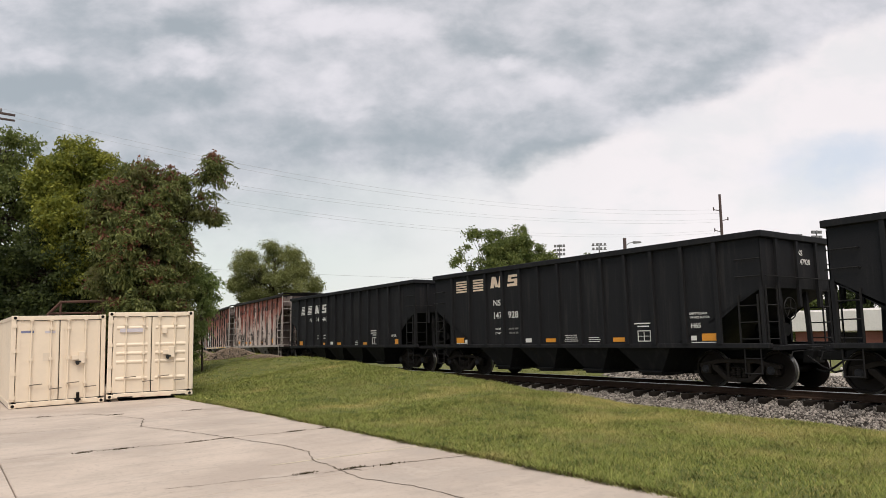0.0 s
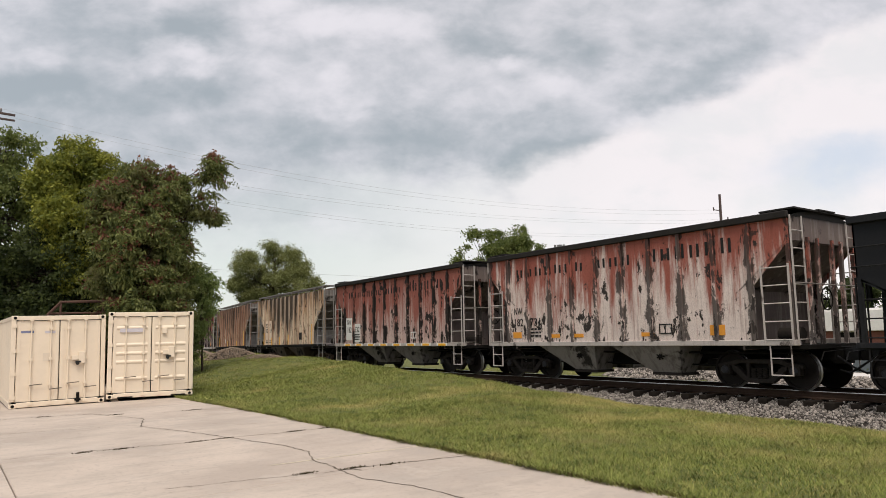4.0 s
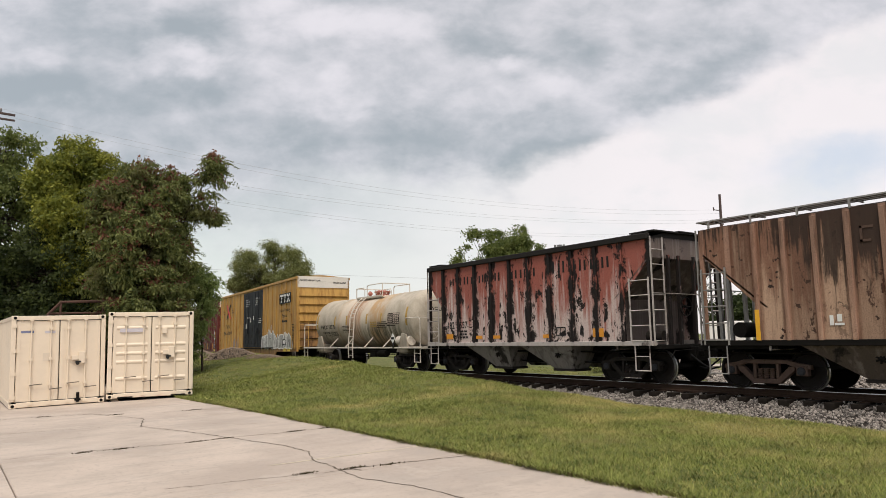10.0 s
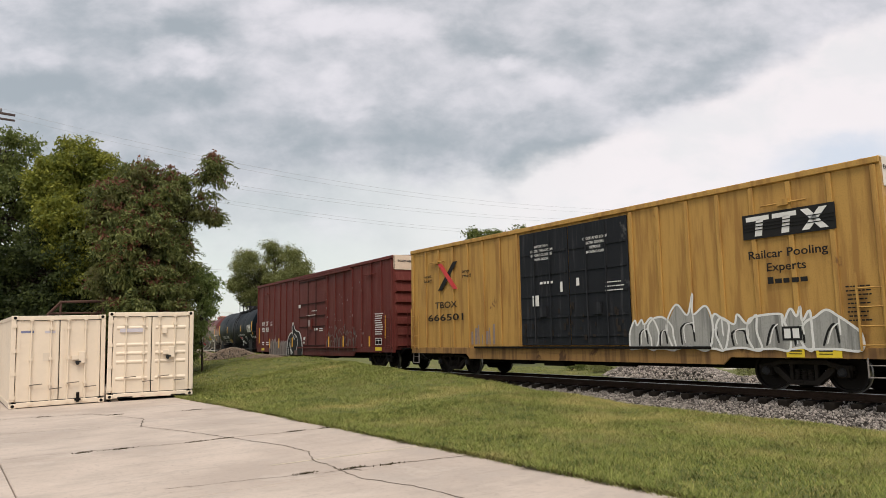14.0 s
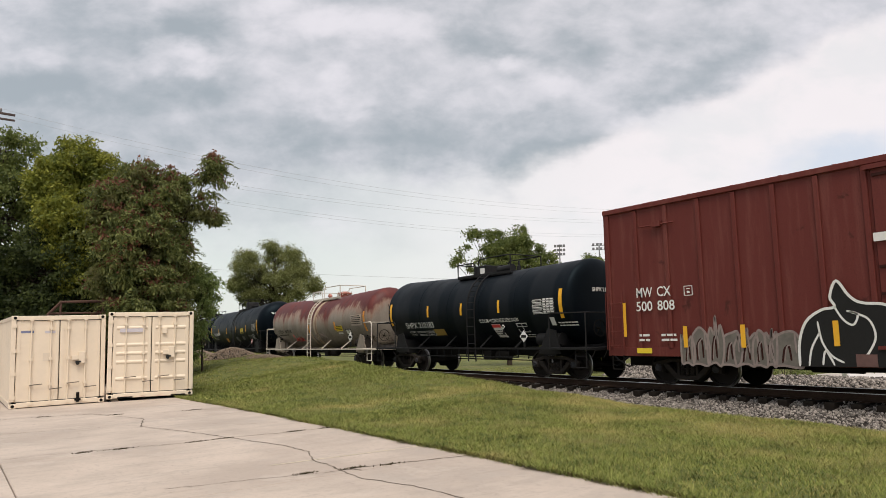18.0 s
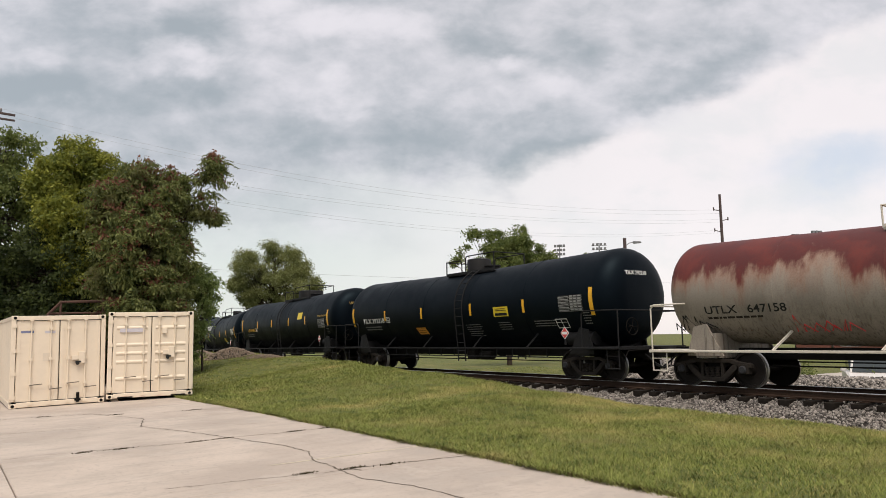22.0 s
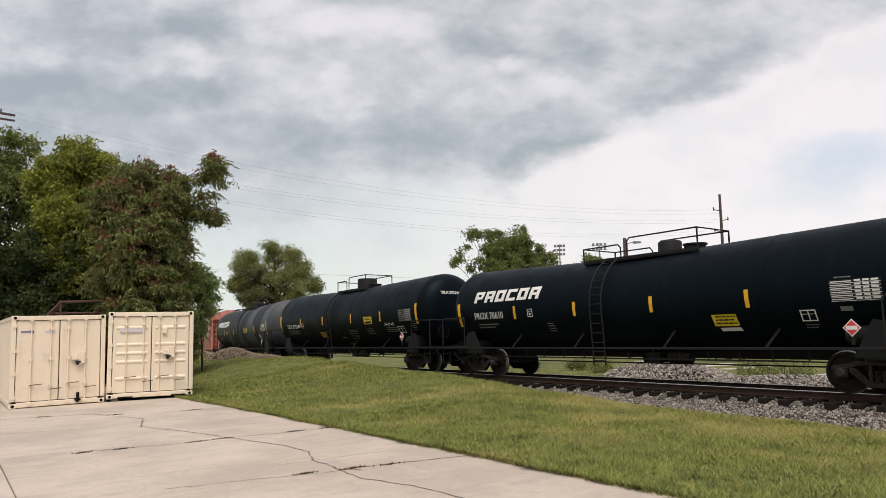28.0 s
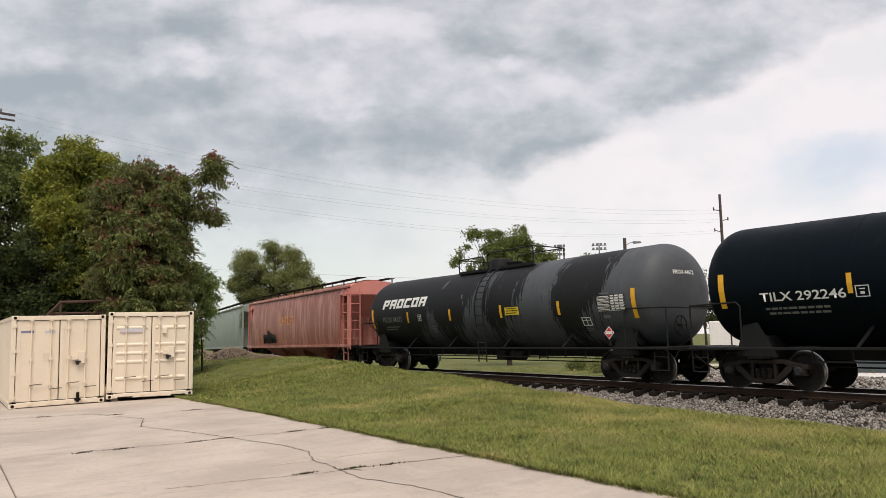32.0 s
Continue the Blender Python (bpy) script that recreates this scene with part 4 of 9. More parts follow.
for l in (-0.755, 0.755):
    rail = part("rail", rail_shape(l, [(-0.075, -0.172), (0.075, -0.172), (0.075, -0.16), (0.012, -0.135), (0.010, -0.045), (0.035, -0.035), (0.035, -0.010), (-0.035, -0.010), (-0.035, -0.035), (-0.010, -0.045), (-0.012, -0.135), (-0.075, -0.16)]), RAIL_SIDE, track, "rusty brown rail")
    part("rail_head", rail_shape(l, [(-0.034, -0.010), (0.034, -0.010), (0.030, 0.0), (-0.030, 0.0)]), RAIL_TOP, rail, "polished steel running surface")

# ---- shipping containers on the pavement ----
BLUE_INK = plain("blue_lettering", (0.20, 0.22, 0.36), 0.6, 20.0, 0.15)
PALE_BLUE = plain("faded_blue_panel", (0.58, 0.55, 0.60), 0.6, 20.0, 0.15)
DARK_HOLE = plain("dark_recess", (0.012, 0.011, 0.010), 0.9)
GREY_WOOD = plain("grey_timber", (0.16, 0.13, 0.10), 0.9, 14.0, 0.4)


def container(label, m, ribbed):
    """A twenty-foot steel box; its door end lies along local x, its length along local y."""
    W, H, D = 2.44, 2.59, 6.06
    c = thing("shipping_container", label, "shipping container", m, "containers on the pavement")
    b = 0.010
    for x in (0, W - 0.12):
        part("door_post", Shape().box(x, x + 0.12, 0.0, 0.16, 0.18, H - 0.12), CREAM, c, bevel=b)
        part("rear_post", Shape().box(x, x + 0.12, D - 0.16, D, 0.18, H - 0.12), CREAM, c, bevel=b)
    part("door_header", Shape().box(0.178, W - 0.178, 0.012, 0.14, H - 0.13, H - 0.005), CREAM, c, bevel=b)
    part("door_sill", Shape().box(0.178, W - 0.178, 0.006, 0.14, 0.012, 0.15), CREAM, c, bevel=b)
    part("rear_wall", Shape().box(0.12, W - 0.12, D - 0.10, D - 0.05, 0.1, H - 0.1), CREAM_DARKER, c)
    for x in (0.0, W - 0.178):
        for y in (-0.004, D - 0.174):
            for z in (0.0, H - 0.118):
                k = part("corner_casting", Shape().box(x, x + 0.178, y, y + 0.178, z, z + 0.122), CREAM, c, bevel=0.012)
                if y < 0:
                    part("casting_hole", Shape().turned([(y - 0.003, 0.045), (y + 0.002, 0.045)], "y", 12, (x + 0.089, 0, z + 0.06)), DARK_HOLE, k)
    for x, sgn in ((0.0, 1), (W, -1)):
        s = Shape()
        n = 22
        pts = []
        for i in range(n):
            y = 0.16 + (D - 0.32) * i / n
            st = (D - 0.32) / n
            pts += [(y, 0.012), (y + st * 0.35, 0.012), (y + st * 0.5, 0.048), (y + st * 0.85, 0.048)]
        pts.append((D - 0.16, 0.012))
        v = [(x + sgn * d, y, 0.14) for y, d in pts] + [(x + sgn * d, y, H - 0.10) for y, d in pts]
        s.add(v, [(i, i + 1, len(pts) + i + 1, len(pts) + i) for i in range(len(pts) - 1)])
        part("side_wall", s, CREAM_DARKER, c, "corrugated side wall")
        part("bottom_rail", Shape().box(x, x + sgn * 0.06, 0.16, D - 0.16, 0.01, 0.15), CREAM_DARKER, c)
        part("top_rail", Shape().box(x, x + sgn * 0.06, 0.16, D - 0.16, H - 0.11, H - 0.01), CREAM_DARKER, c)
    part("roof", Shape().box(0.06, W - 0.06, 0.16, D - 0.16, H - 0.04, H - 0.012), CREAM_DARKER, c)
    part("floor_frame", Shape().box(0.06, W - 0.06, 0.14, D - 0.14, 0.05, 0.14), GRIME, c)
    for k, (x0, x1) in enumerate(((0.135, W / 2 - 0.012), (W / 2 + 0.012, W - 0.135))):
        door = part("door", Shape().box(x0, x1, 0.045, 0.09, 0.165, H - 0.145), CREAM, c, "cream steel door leaf", bevel=0.006)
        part("door_gasket", Shape().box(x0 - 0.006, x0 + 0.006, 0.056, 0.085, 0.165, H - 0.145).box(x1 - 0.006, x1 + 0.006, 0.056, 0.085, 0.165, H - 0.145).box(x0, x1, 0.03, 0.06, 0.150, 0.166).box(x0, x1, 0.052, 0.085, H - 0.16, H - 0.138), SEAL, door, "black rubber seal")
        part("door_frame_bar", Shape().box(x0 + 0.02, x0 + 0.10, 0.028, 0.045, 0.19, H - 0.17).box(x1 - 0.10, x1 - 0.02, 0.028, 0.045, 0.19, H - 0.17), CREAM, door)
        if ribbed:
            for z in (0.52, 1.02, 1.28, 1.54, 2.05):
                part("door_rib", Shape().add([(x0 + 0.10, 0.044, z), (x1 - 0.10, 0.044, z), (x1 - 0.10, 0.024, z + 0.045), (x0 + 0.10, 0.024, z + 0.045), (x1 - 0.10, 0.024, z + 0.075), (x0 + 0.10, 0.024, z + 0.075), (x1 - 0.10, 0.044, z + 0.12), (x0 + 0.10, 0.044, z + 0.12)], [(0, 1, 2, 3), (3, 2, 4, 5), (5, 4, 6, 7), (0, 3, 5, 7), (1, 6, 4, 2)]), CREAM, door)
        for f in (0.34, 0.80) if k == 0 else (0.20, 0.62):
            x = x0 + (x1 - x0) * f
            rod = part("lock_rod", Shape().rod((x, 0.0, 0.10), (x, 0.0, H - 0.10), 0.019, 8), CREAM, door)
            for z in (0.10, 0.62, 1.35, 2.22, H - 0.12):
                part("rod_guide", Shape().box(x - 0.05, x + 0.05, -0.022, 0.03, z - 0.035, z + 0.035), CREAM, rod)
            zz = 0.62 if f < 0.5 else 0.48
            part("lock_handle", Shape().bar((x - 0.02, -0.03, zz), (x + 0.30, -0.03, zz + 0.02), 0.018, 0.025), GREY_WOOD, rod, "dull grey lock handle")
        for z in (0.30, 0.95, 1.60, 2.30):
            xh = 0.02 if k == 0 else W - 0.02
            part("hinge", Shape().box(xh - 0.03 if k else xh - 0.01, xh + 0.12 if not k else xh + 0.01, -0.014, 0.026, z - 0.05, z + 0.05), CREAM, door)
    lock = part("lock_box", Shape().box(W / 2 + 0.32, W / 2 + 0.50, -0.05, 0.03, 1.28, 1.42).box(W / 2 + 0.50, W / 2 + 0.66, -0.05, 0.03, 1.18, 1.52), CREAM, c, "cream padlock housing", bevel=0.008)
    part("padlock", Shape().turned([(-0.07, 0.03), (-0.07, 0.05), (-0.04, 0.05)], "y", 12, (W / 2 + 0.47, 0, 1.18)).box(W / 2 + 0.42, W / 2 + 0.56, -0.06, 0.0, 1.20, 1.25), SEAL, lock)
    if ribbed:
        part("placard_holder", Shape().box(W / 2 + 0.30, W / 2 + 0.44, -0.02, 0.03, 1.92, 2.10), CREAM, c, bevel=0.006)
        part("decal", Shape().box(0.32, 1.02, 0.0085, 0.0105, 1.98, 2.09), PALE_BLUE, c, "faded blue sticker")
        for x in (0.30, 1.80):
            part("fork_pocket", Shape().box(x, x + 0.42, 0.002, 0.006, 0.012, 0.05), DARK_HOLE, c)
        for x in (0.12, W - 0.22):
            part("support_block", Shape().box(x, x + 0.2, 0.05, 0.4, -0.075, 0.0), GREY_WOOD, c, "grey timber block")
            part("support_block", Shape().box(x, x + 0.2, D - 0.4, D - 0.05, -0.075, 0.0), GREY_WOOD, c, "grey timber block")
    else:
        part("decal", Shape().box(0.20, 0.56, 0.0405, 0.0425, 2.10, 2.16), BLUE_INK, c, "blue brand sticker")
        part("decal", Shape().box(0.84, 1.12, 0.0405, 0.0425, 2.08, 2.15), PALE_BLUE, c, "faded blue sticker")
        part("rating_plate", Shape().box(0.80, 1.02, 0.040, 0.0425, 1.28, 1.52), CREAM_DARKER, c)
        part("chain_lock", Shape().box(1.68, 1.76, -0.05, 0.0, 0.06, 0.34).box(1.64, 1.80, -0.04, 0.0, 0.10, 0.16), GRIME, c, "dark hanging lock and chain")
    return c


container("cream container with flat double doors on concrete", pose(-23.30, 1.63, -0.555, 0, 0, 90.0) @ pose(0, 0, 0, 0, -1.3, 0), False)
container("cream container with ribbed doors on timber blocks", pose(-23.20, 4.10, -0.43, 0, 0, 80.0) @ pose(0, 0, 0, 0, -0.8, 0), True)


# ---- trees ----
def leaf_material(name, a, b_, c_):
    m, n, b = material(name)
    g = n.add("NewGeometry")
    r = g.outputs["Random Per Island"]
    big = n.noise(g.outputs["Position"], 0.9, 3.0, 0.6)
    c = n.mix(r, a, b_)
    c = n.mix(n.ramp(big, 0.45, 0.70), c, c_)
    n.put(b.inputs["Base Color"], c)
    b.inputs["Roughness"].default_value = 0.6
    b.inputs["Specular IOR Level"].default_value = 0.3
    thin = n.add("BsdfTranslucent", {"Color": n.mix(0.5, c, b_)})
    both = n.add("MixShader", {0: 0.35, 1: b.outputs[0], 2: thin.outputs[0]})
    n.put(m.node_tree.nodes["Material Output"].inputs[0], both.outputs[0])
    return m


BARK = plain("tree_bark", (0.055, 0.042, 0.032), 0.95, 12.0, 0.5, 0.0, 0.6)
# dark green, deepened so the colour carries the shade among the trees
LEAF_DARK = leaf_material("dark_green_shaded_leaves", (0.016, 0.027, 0.010), (0.085, 0.112, 0.030), (0.022, 0.036, 0.012))
LEAF_YELLOW = leaf_material("yellow_green_leaves", (0.060, 0.088, 0.014), (0.370, 0.375, 0.062), (0.110, 0.142, 0.026))
LEAF_RED = leaf_material("reddish_green_leaves", (0.040, 0.066, 0.020), (0.250, 0.275, 0.088), (0.115, 0.110, 0.044))
LEAF_MID = leaf_material("mid_green_leaves", (0.050, 0.080, 0.020), (0.240, 0.275, 0.080), (0.090, 0.122, 0.034))
LEAF_FROND = leaf_material("pale_frond_leaves", (0.090, 0.140, 0.040), (0.37, 0.44, 0.150), (0.150, 0.205, 0.064))
LEAF_OLIVE = leaf_material("olive_green_leaves", (0.105, 0.130, 0.042), (0.315, 0.325, 0.125), (0.160, 0.180, 0.066))
SEED = leaf_material("rusty_seed_clusters", (0.115, 0.046, 0.030), (0.235, 0.112, 0.066), (0.145, 0.064, 0.042))


def leaf_cloud(centres, radii, per, size, rng, droop=0.3, aspect=0.45):
    """Leaves as small folded diamonds round clump centres."""
    k = len(centres) * per
    c = np.repeat(centres, per, 0)
    r = np.repeat(radii, per)[:, None]
    d = rng.normal(size=(k, 3))
    d /= np.linalg.norm(d, axis=1, keepdims=True)
    p = c + d * r * rng.uniform(0.05, 1.22, (k, 1)) ** 0.75 * np.array([1.0, 1.0, 0.70])
    along = rng.normal(size=(k, 3))
    along[:, 2] -= droop * 2
    along /= np.linalg.norm(along, axis=1, keepdims=True)
    side = np.cross(along, rng.normal(size=(k, 3)))
    side /= np.linalg.norm(side, axis=1, keepdims=True) + 1e-9
    s = size * rng.uniform(0.6, 1.3, (k, 1))
    q = np.stack([p, p + along * s * 0.5 + side * s * aspect * 0.5, p + along * s, p + along * s * 0.5 - side * s * aspect * 0.5], 1)
    return q.reshape(-1, 3)


def fronds(centres, radii, per, length, rng):
    """Feather leaves: two rows of narrow drooping leaflets on an arching stalk."""
    k = len(centres) * per
    c = np.repeat(centres, per, 0)
    d = rng.normal(size=(k, 3))
    d[:, 2] = np.abs(d[:, 2]) * 0.7
    d /= np.linalg.norm(d, axis=1, keepdims=True)
    p0 = c + d * np.repeat(radii, per)[:, None] * rng.uniform(0.1, 0.9, (k, 1))
    L = length * rng.uniform(0.6, 1.3, (k, 1))
    out = []
    flat = d * np.array([1, 1, 0.5])
    flat /= np.linalg.norm(flat, axis=1, keepdims=True)
    across = np.cross(flat, np.array([0, 0, 1.0]))
    across /= np.linalg.norm(across, axis=1, keepdims=True) + 1e-9
    sag = rng.uniform(0.25, 0.9, (k, 1))
    for i in range(8):
        f = (i + 1) / 8
        q = p0 + flat * L * f + np.array([0, 0, -1.0]) * L * sag * f * f
        for sg in (-1, 1):
            a = across * sg * 0.8 + flat * 0.45 + rng.normal(0, 0.35, (k, 3)) + np.array([0, 0, -0.45])
            a /= np.linalg.norm(a, axis=1, keepdims=True)
            w = np.cross(a, rng.normal(size=(k, 3)))
            w /= np.linalg.norm(w, axis=1, keepdims=True) + 1e-9
            s = L * 0.30 * (1 - 0.3 * f)
            out.append(np.stack([q, q + a * s * 0.4 + w * s * 0.17, q + a * s, q + a * s * 0.4 - w * s * 0.17], 1))
    return np.concatenate(out).reshape(-1, 3)


def quads_mesh(name, co, mat):
    return bulk_mesh(name, co, np.arange(len(co)).reshape(-1, 4), mat)


def tree(name, label, base, blobs, leaf, seed, clumps=90, per=90, size=0.16, style="leaf", trunk_r=0.16, fork=0.35, clump_r=0.55, extra=None, trunks=1, droop=0.3):
    """blobs: ellipsoids (dx, dy, z, rx, ry, rz) of the crown, against the base."""
    rng = np.random.default_rng(seed)
    rnd = random.Random(seed)
    zb = float(ground_z(np.array(base[0]), np.array(base[1])))
    t = thing(name, label, "tree" if name == "tree" else "bush", pose(base[0], base[1], zb - 0.05))
    vol = np.array([b[3] * b[4] * b[5] for b in blobs])
    vol = vol ** 0.62
    pick = rng.choice(len(blobs), clumps, p=vol / vol.sum())
    bl = np.array(blobs)[pick]
    d = rng.normal(size=(clumps, 3))
    d /= np.linalg.norm(d, axis=1, keepdims=True)
    rad = rng.uniform(0.25, 1.0, (clumps, 1)) ** 0.45
    cen = bl[:, :3] + d * rad * bl[:, 3:6] * rng.uniform(0.88, 1.08, (clumps, 1))
    cen[:, 2] = np.maximum(cen[:, 2], 0.3)
    top = max(b[2] + b[5] * 0.5 for b in blobs)
    s = Shape()
    stems = []
    for k in range(trunks):
        ox, oy = (rnd.uniform(-0.8, 0.8), rnd.uniform(-0.8, 0.8)) if trunks > 1 else (0, 0)
        mx, my = blobs[0][0] * 0.6 + ox * 0.8, blobs[0][1] * 0.6 + oy * 0.8
        stem = [Vector((ox, oy, 0)), Vector((ox + (mx - ox) * 0.3, oy + (my - oy) * 0.3, top * 0.25)), Vector((mx * 0.8 + rnd.uniform(-0.2, 0.2), my * 0.8, top * 0.55)), Vector((mx, my, top * 0.85))]
        rr = [trunk_r * 1.15, trunk_r * 0.9, trunk_r * 0.6, trunk_r * 0.25]
        for a, b, ra, rb in zip(stem, stem[1:], rr, rr[1:]):
            s.rod(a, b, ra, 8, rb)
        stems.append(stem)
    for i in range(0, clumps, 2):
        stem = stems[i % trunks]
        f = rnd.uniform(fork, 0.95) * 2.99
        a = stem[int(f)].lerp(stem[int(f) + 1], f - int(f))
        e = Vector(cen[i])
        mid = a.lerp(e, 0.5) + Vector((rnd.uniform(-0.2, 0.2), rnd.uniform(-0.2, 0.2), 0.25))
        r0 = trunk_r * 0.28
        s.rod(a, mid, r0, 5, r0 * 0.6)
        s.rod(mid, e, r0 * 0.6, 4, r0 * 0.2)
    part("trunk", s, BARK, t)
    rr = np.full(clumps, clump_r) * rng.uniform(0.6, 1.25, clumps)
    if style == "frond":
        co = np.concatenate([fronds(cen, rr, per, size, rng), leaf_cloud(cen, rr, per * 15, size * 0.42, rng, 0.9, 0.32)])
    else:
        co = leaf_cloud(cen, rr, per, size, rng, droop)
    crown = part("crown", quads_mesh("crown", co, leaf), leaf, t)
    crown["kind"] = "stuff"
    if extra:
        n = int(clumps * 0.5)
        co = leaf_cloud(cen[:n] + np.array([0.1, -0.1, 0.24]), rr[:n] * 0.9, 34, 0.12, rng, 0.6, 0.8)
        sd = part("seed_cluster", quads_mesh("seed_cluster", co, extra), extra, t, "rusty brown seed clusters")
        sd["kind"] = "stuff"
    return t


tree("tree", "reddish-green tree with feathery leaves and brown seed clusters", (-31.2, 6.6),
     [(0, -0.2, 6.1, 1.7, 1.8, 2.0), (1.0, -0.2, 5.5, 0.9, 1.5, 1.3), (0, 0.3, 7.8, 1.4, 1.7, 0.9), (0, -0.1, 8.9, 0.9, 0.8, 0.55), (0.1, 1.0, 8.7, 0.8, 0.7, 0.4), (0.3, 2.1, 8.7, 0.5, 0.55, 0.35), (0.5, 2.7, 9.0, 0.4, 0.40, 0.30), (0.6, 2.85, 9.5, 0.3, 0.30, 0.25),
      (0.6, 3.1, 8.7, 0.25, 0.25, 0.40), (0.5, 2.45, 8.0, 0.25, 0.3, 0.3), (0.6, 2.9, 7.2, 0.2, 0.25, 0.2), (0.4, 2.1, 7.4, 0.3, 0.3, 0.3), (0.3, 1.5, 7.9, 0.4, 0.4, 0.35), (0.3, 1.3, 6.4, 0.5, 0.5, 0.7), (0.4, 1.75, 5.9, 0.35, 0.4, 0.35), (0.4, 1.6, 5.0, 0.5, 0.45, 0.5), (0.6, 2.75, 7.3, 0.3, 0.3, 0.2), (0.7, 2.75, 9.55, 0.35, 0.4, 0.25), (0.3, 1.2, 4.0, 0.8, 0.8, 0.8), (0, -0.2, 4.2, 1.7, 1.9, 1.5), (0.2, 0.2, 2.9, 1.7, 1.9, 1.5), (-0.2, -1.1, 7.7, 1.1, 0.9, 0.9)],
     LEAF_RED, 21, 540, 6, 0.54, "frond", 0.13, 0.3, 0.38, SEED, 3)
tree("tree", "bright yellow-green leafy tree behind the containers", (-34.6, 4.2), [(0, 0.6, 7.6, 1.6, 1.9, 1.8), (0, 0.2, 9.9, 1.2, 0.9, 1.3), (0, 1.2, 9.5, 1.2, 1.0, 1.2), (0, 2.0, 9.1, 1.0, 0.9, 1.0), (0, -0.7, 9.0, 1.2, 0.9, 1.4), (1.7, 0.3, 6.0, 0.9, 1.3, 1.5), (1.8, -0.6, 7.3, 0.8, 0.9, 0.9), (1.9, 0.9, 4.4, 0.8, 1.2, 1.0)], LEAF_YELLOW, 22, 520, 150, 0.17, "leaf", 0.15, 0.3, 0.42)
tree("tree", "tall dark green leafy tree with bright tips", (-38.0, 1.2), [(0, 0, 7.4, 2.3, 2.8, 3.0), (0, 0.9, 11.2, 1.2, 1.4, 0.8), (0, 0.2, 10.0, 1.2, 1.4, 1.0), (0.4, -1.6, 5.2, 2.2, 2.2, 2.6), (0.6, 0.8, 4.2, 1.8, 1.8, 2.2), (0.3, 1.6, 8.8, 1.0, 1.0, 1.0), (1.5, 2.6, 5.2, 1.8, 2.2, 2.4)], LEAF_MID, 23, 440, 140, 0.19, "leaf", 0.18, 0.3, 0.50)
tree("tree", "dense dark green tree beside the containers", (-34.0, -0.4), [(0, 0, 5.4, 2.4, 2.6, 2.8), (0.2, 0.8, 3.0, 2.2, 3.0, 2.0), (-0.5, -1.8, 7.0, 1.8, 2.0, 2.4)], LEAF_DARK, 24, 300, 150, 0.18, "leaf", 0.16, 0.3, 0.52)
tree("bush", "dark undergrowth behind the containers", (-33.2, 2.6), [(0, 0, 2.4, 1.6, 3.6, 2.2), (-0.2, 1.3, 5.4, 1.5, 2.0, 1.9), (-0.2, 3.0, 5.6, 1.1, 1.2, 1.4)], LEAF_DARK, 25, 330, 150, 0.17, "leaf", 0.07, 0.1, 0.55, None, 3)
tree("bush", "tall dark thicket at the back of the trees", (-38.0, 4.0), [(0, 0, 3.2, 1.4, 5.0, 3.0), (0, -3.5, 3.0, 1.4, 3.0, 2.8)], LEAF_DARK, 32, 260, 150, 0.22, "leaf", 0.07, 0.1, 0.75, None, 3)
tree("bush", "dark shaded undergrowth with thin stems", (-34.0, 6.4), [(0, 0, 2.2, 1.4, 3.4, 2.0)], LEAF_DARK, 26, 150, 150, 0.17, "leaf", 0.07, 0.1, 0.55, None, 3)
tree("bush", "tall feathery green bush at the lawn's end", (-32.2, 9.2), [(0, -0.1, 4.1, 0.8, 0.8, 0.8), (0, 0.45, 4.0, 0.5, 0.45, 0.65), (0, 0.5, 3.2, 0.5, 0.5, 0.6), (0, -0.5, 1.9, 0.9, 0.9, 1.5)], LEAF_FROND, 27, 125, 6, 0.44, "frond", 0.05, 0.15, 0.36, None, 3)
tree("tree", "olive green tree beyond the curve of the track", (-66.0, 26.4), [(0, 0.2, 7.4, 3.0, 3.2, 2.5), (0.5, -3.0, 9.7, 1.3, 1.1, 1.2), (0, -0.5, 10.9, 0.9, 0.8, 0.9), (0, 1.3, 10.5, 1.3, 1.4, 0.9), (0, 3.0, 9.0, 1.3, 1.2, 1.3), (0, -3.7, 7.9, 0.9, 0.8, 1.0), (0, 4.2, 7.7, 0.8, 0.7, 0.9), (0, -2.6, 6.4, 0.9, 0.9, 0.9)], LEAF_OLIVE, 28, 300, 230, 0.18, "leaf", 0.25, 0.3, 0.74, droop=0.1)
tree("tree", "round green tree behind the railway track", (-35.5, 30.5), [(0, 0, 6.0, 2.5, 2.7, 2.0), (-1.3, -1.7, 8.7, 0.45, 0.45, 0.6), (-1.7, -2.5, 7.7, 0.6, 0.5, 0.4), (-1.9, -2.9, 7.0, 0.5, 0.4, 0.4), (-0.8, -0.9, 8.8, 0.4, 0.4, 0.35), (-0.3, -0.3, 8.9, 0.3, 0.3, 0.3), (-0.3, -0.3, 7.6, 1.4, 1.4, 0.8), (0.4, 0.6, 7.9, 1.2, 1.2, 0.8), (0.5, 0.7, 8.8, 0.5, 0.5, 0.5), (0.9, 1.4, 7.5, 0.9, 0.9, 0.7), (0, 0, 6.7, 1.7, 1.8, 0.9), (1.4, 2.2, 6.7, 0.9, 0.9, 0.8), (1.8, 2.6, 5.9, 0.6, 0.6, 0.6)], LEAF_MID, 29, 380, 110, 0.18, "leaf", 0.16, 0.25, 0.46, droop=0.1)
tree("tree", "small green tree far behind the track", (-52.5, 57.0), [(0, 0, 9.2, 1.7, 1.7, 1.6)], LEAF_MID, 30, 60, 90, 0.28, "leaf", 0.15, 0.3, 0.5)
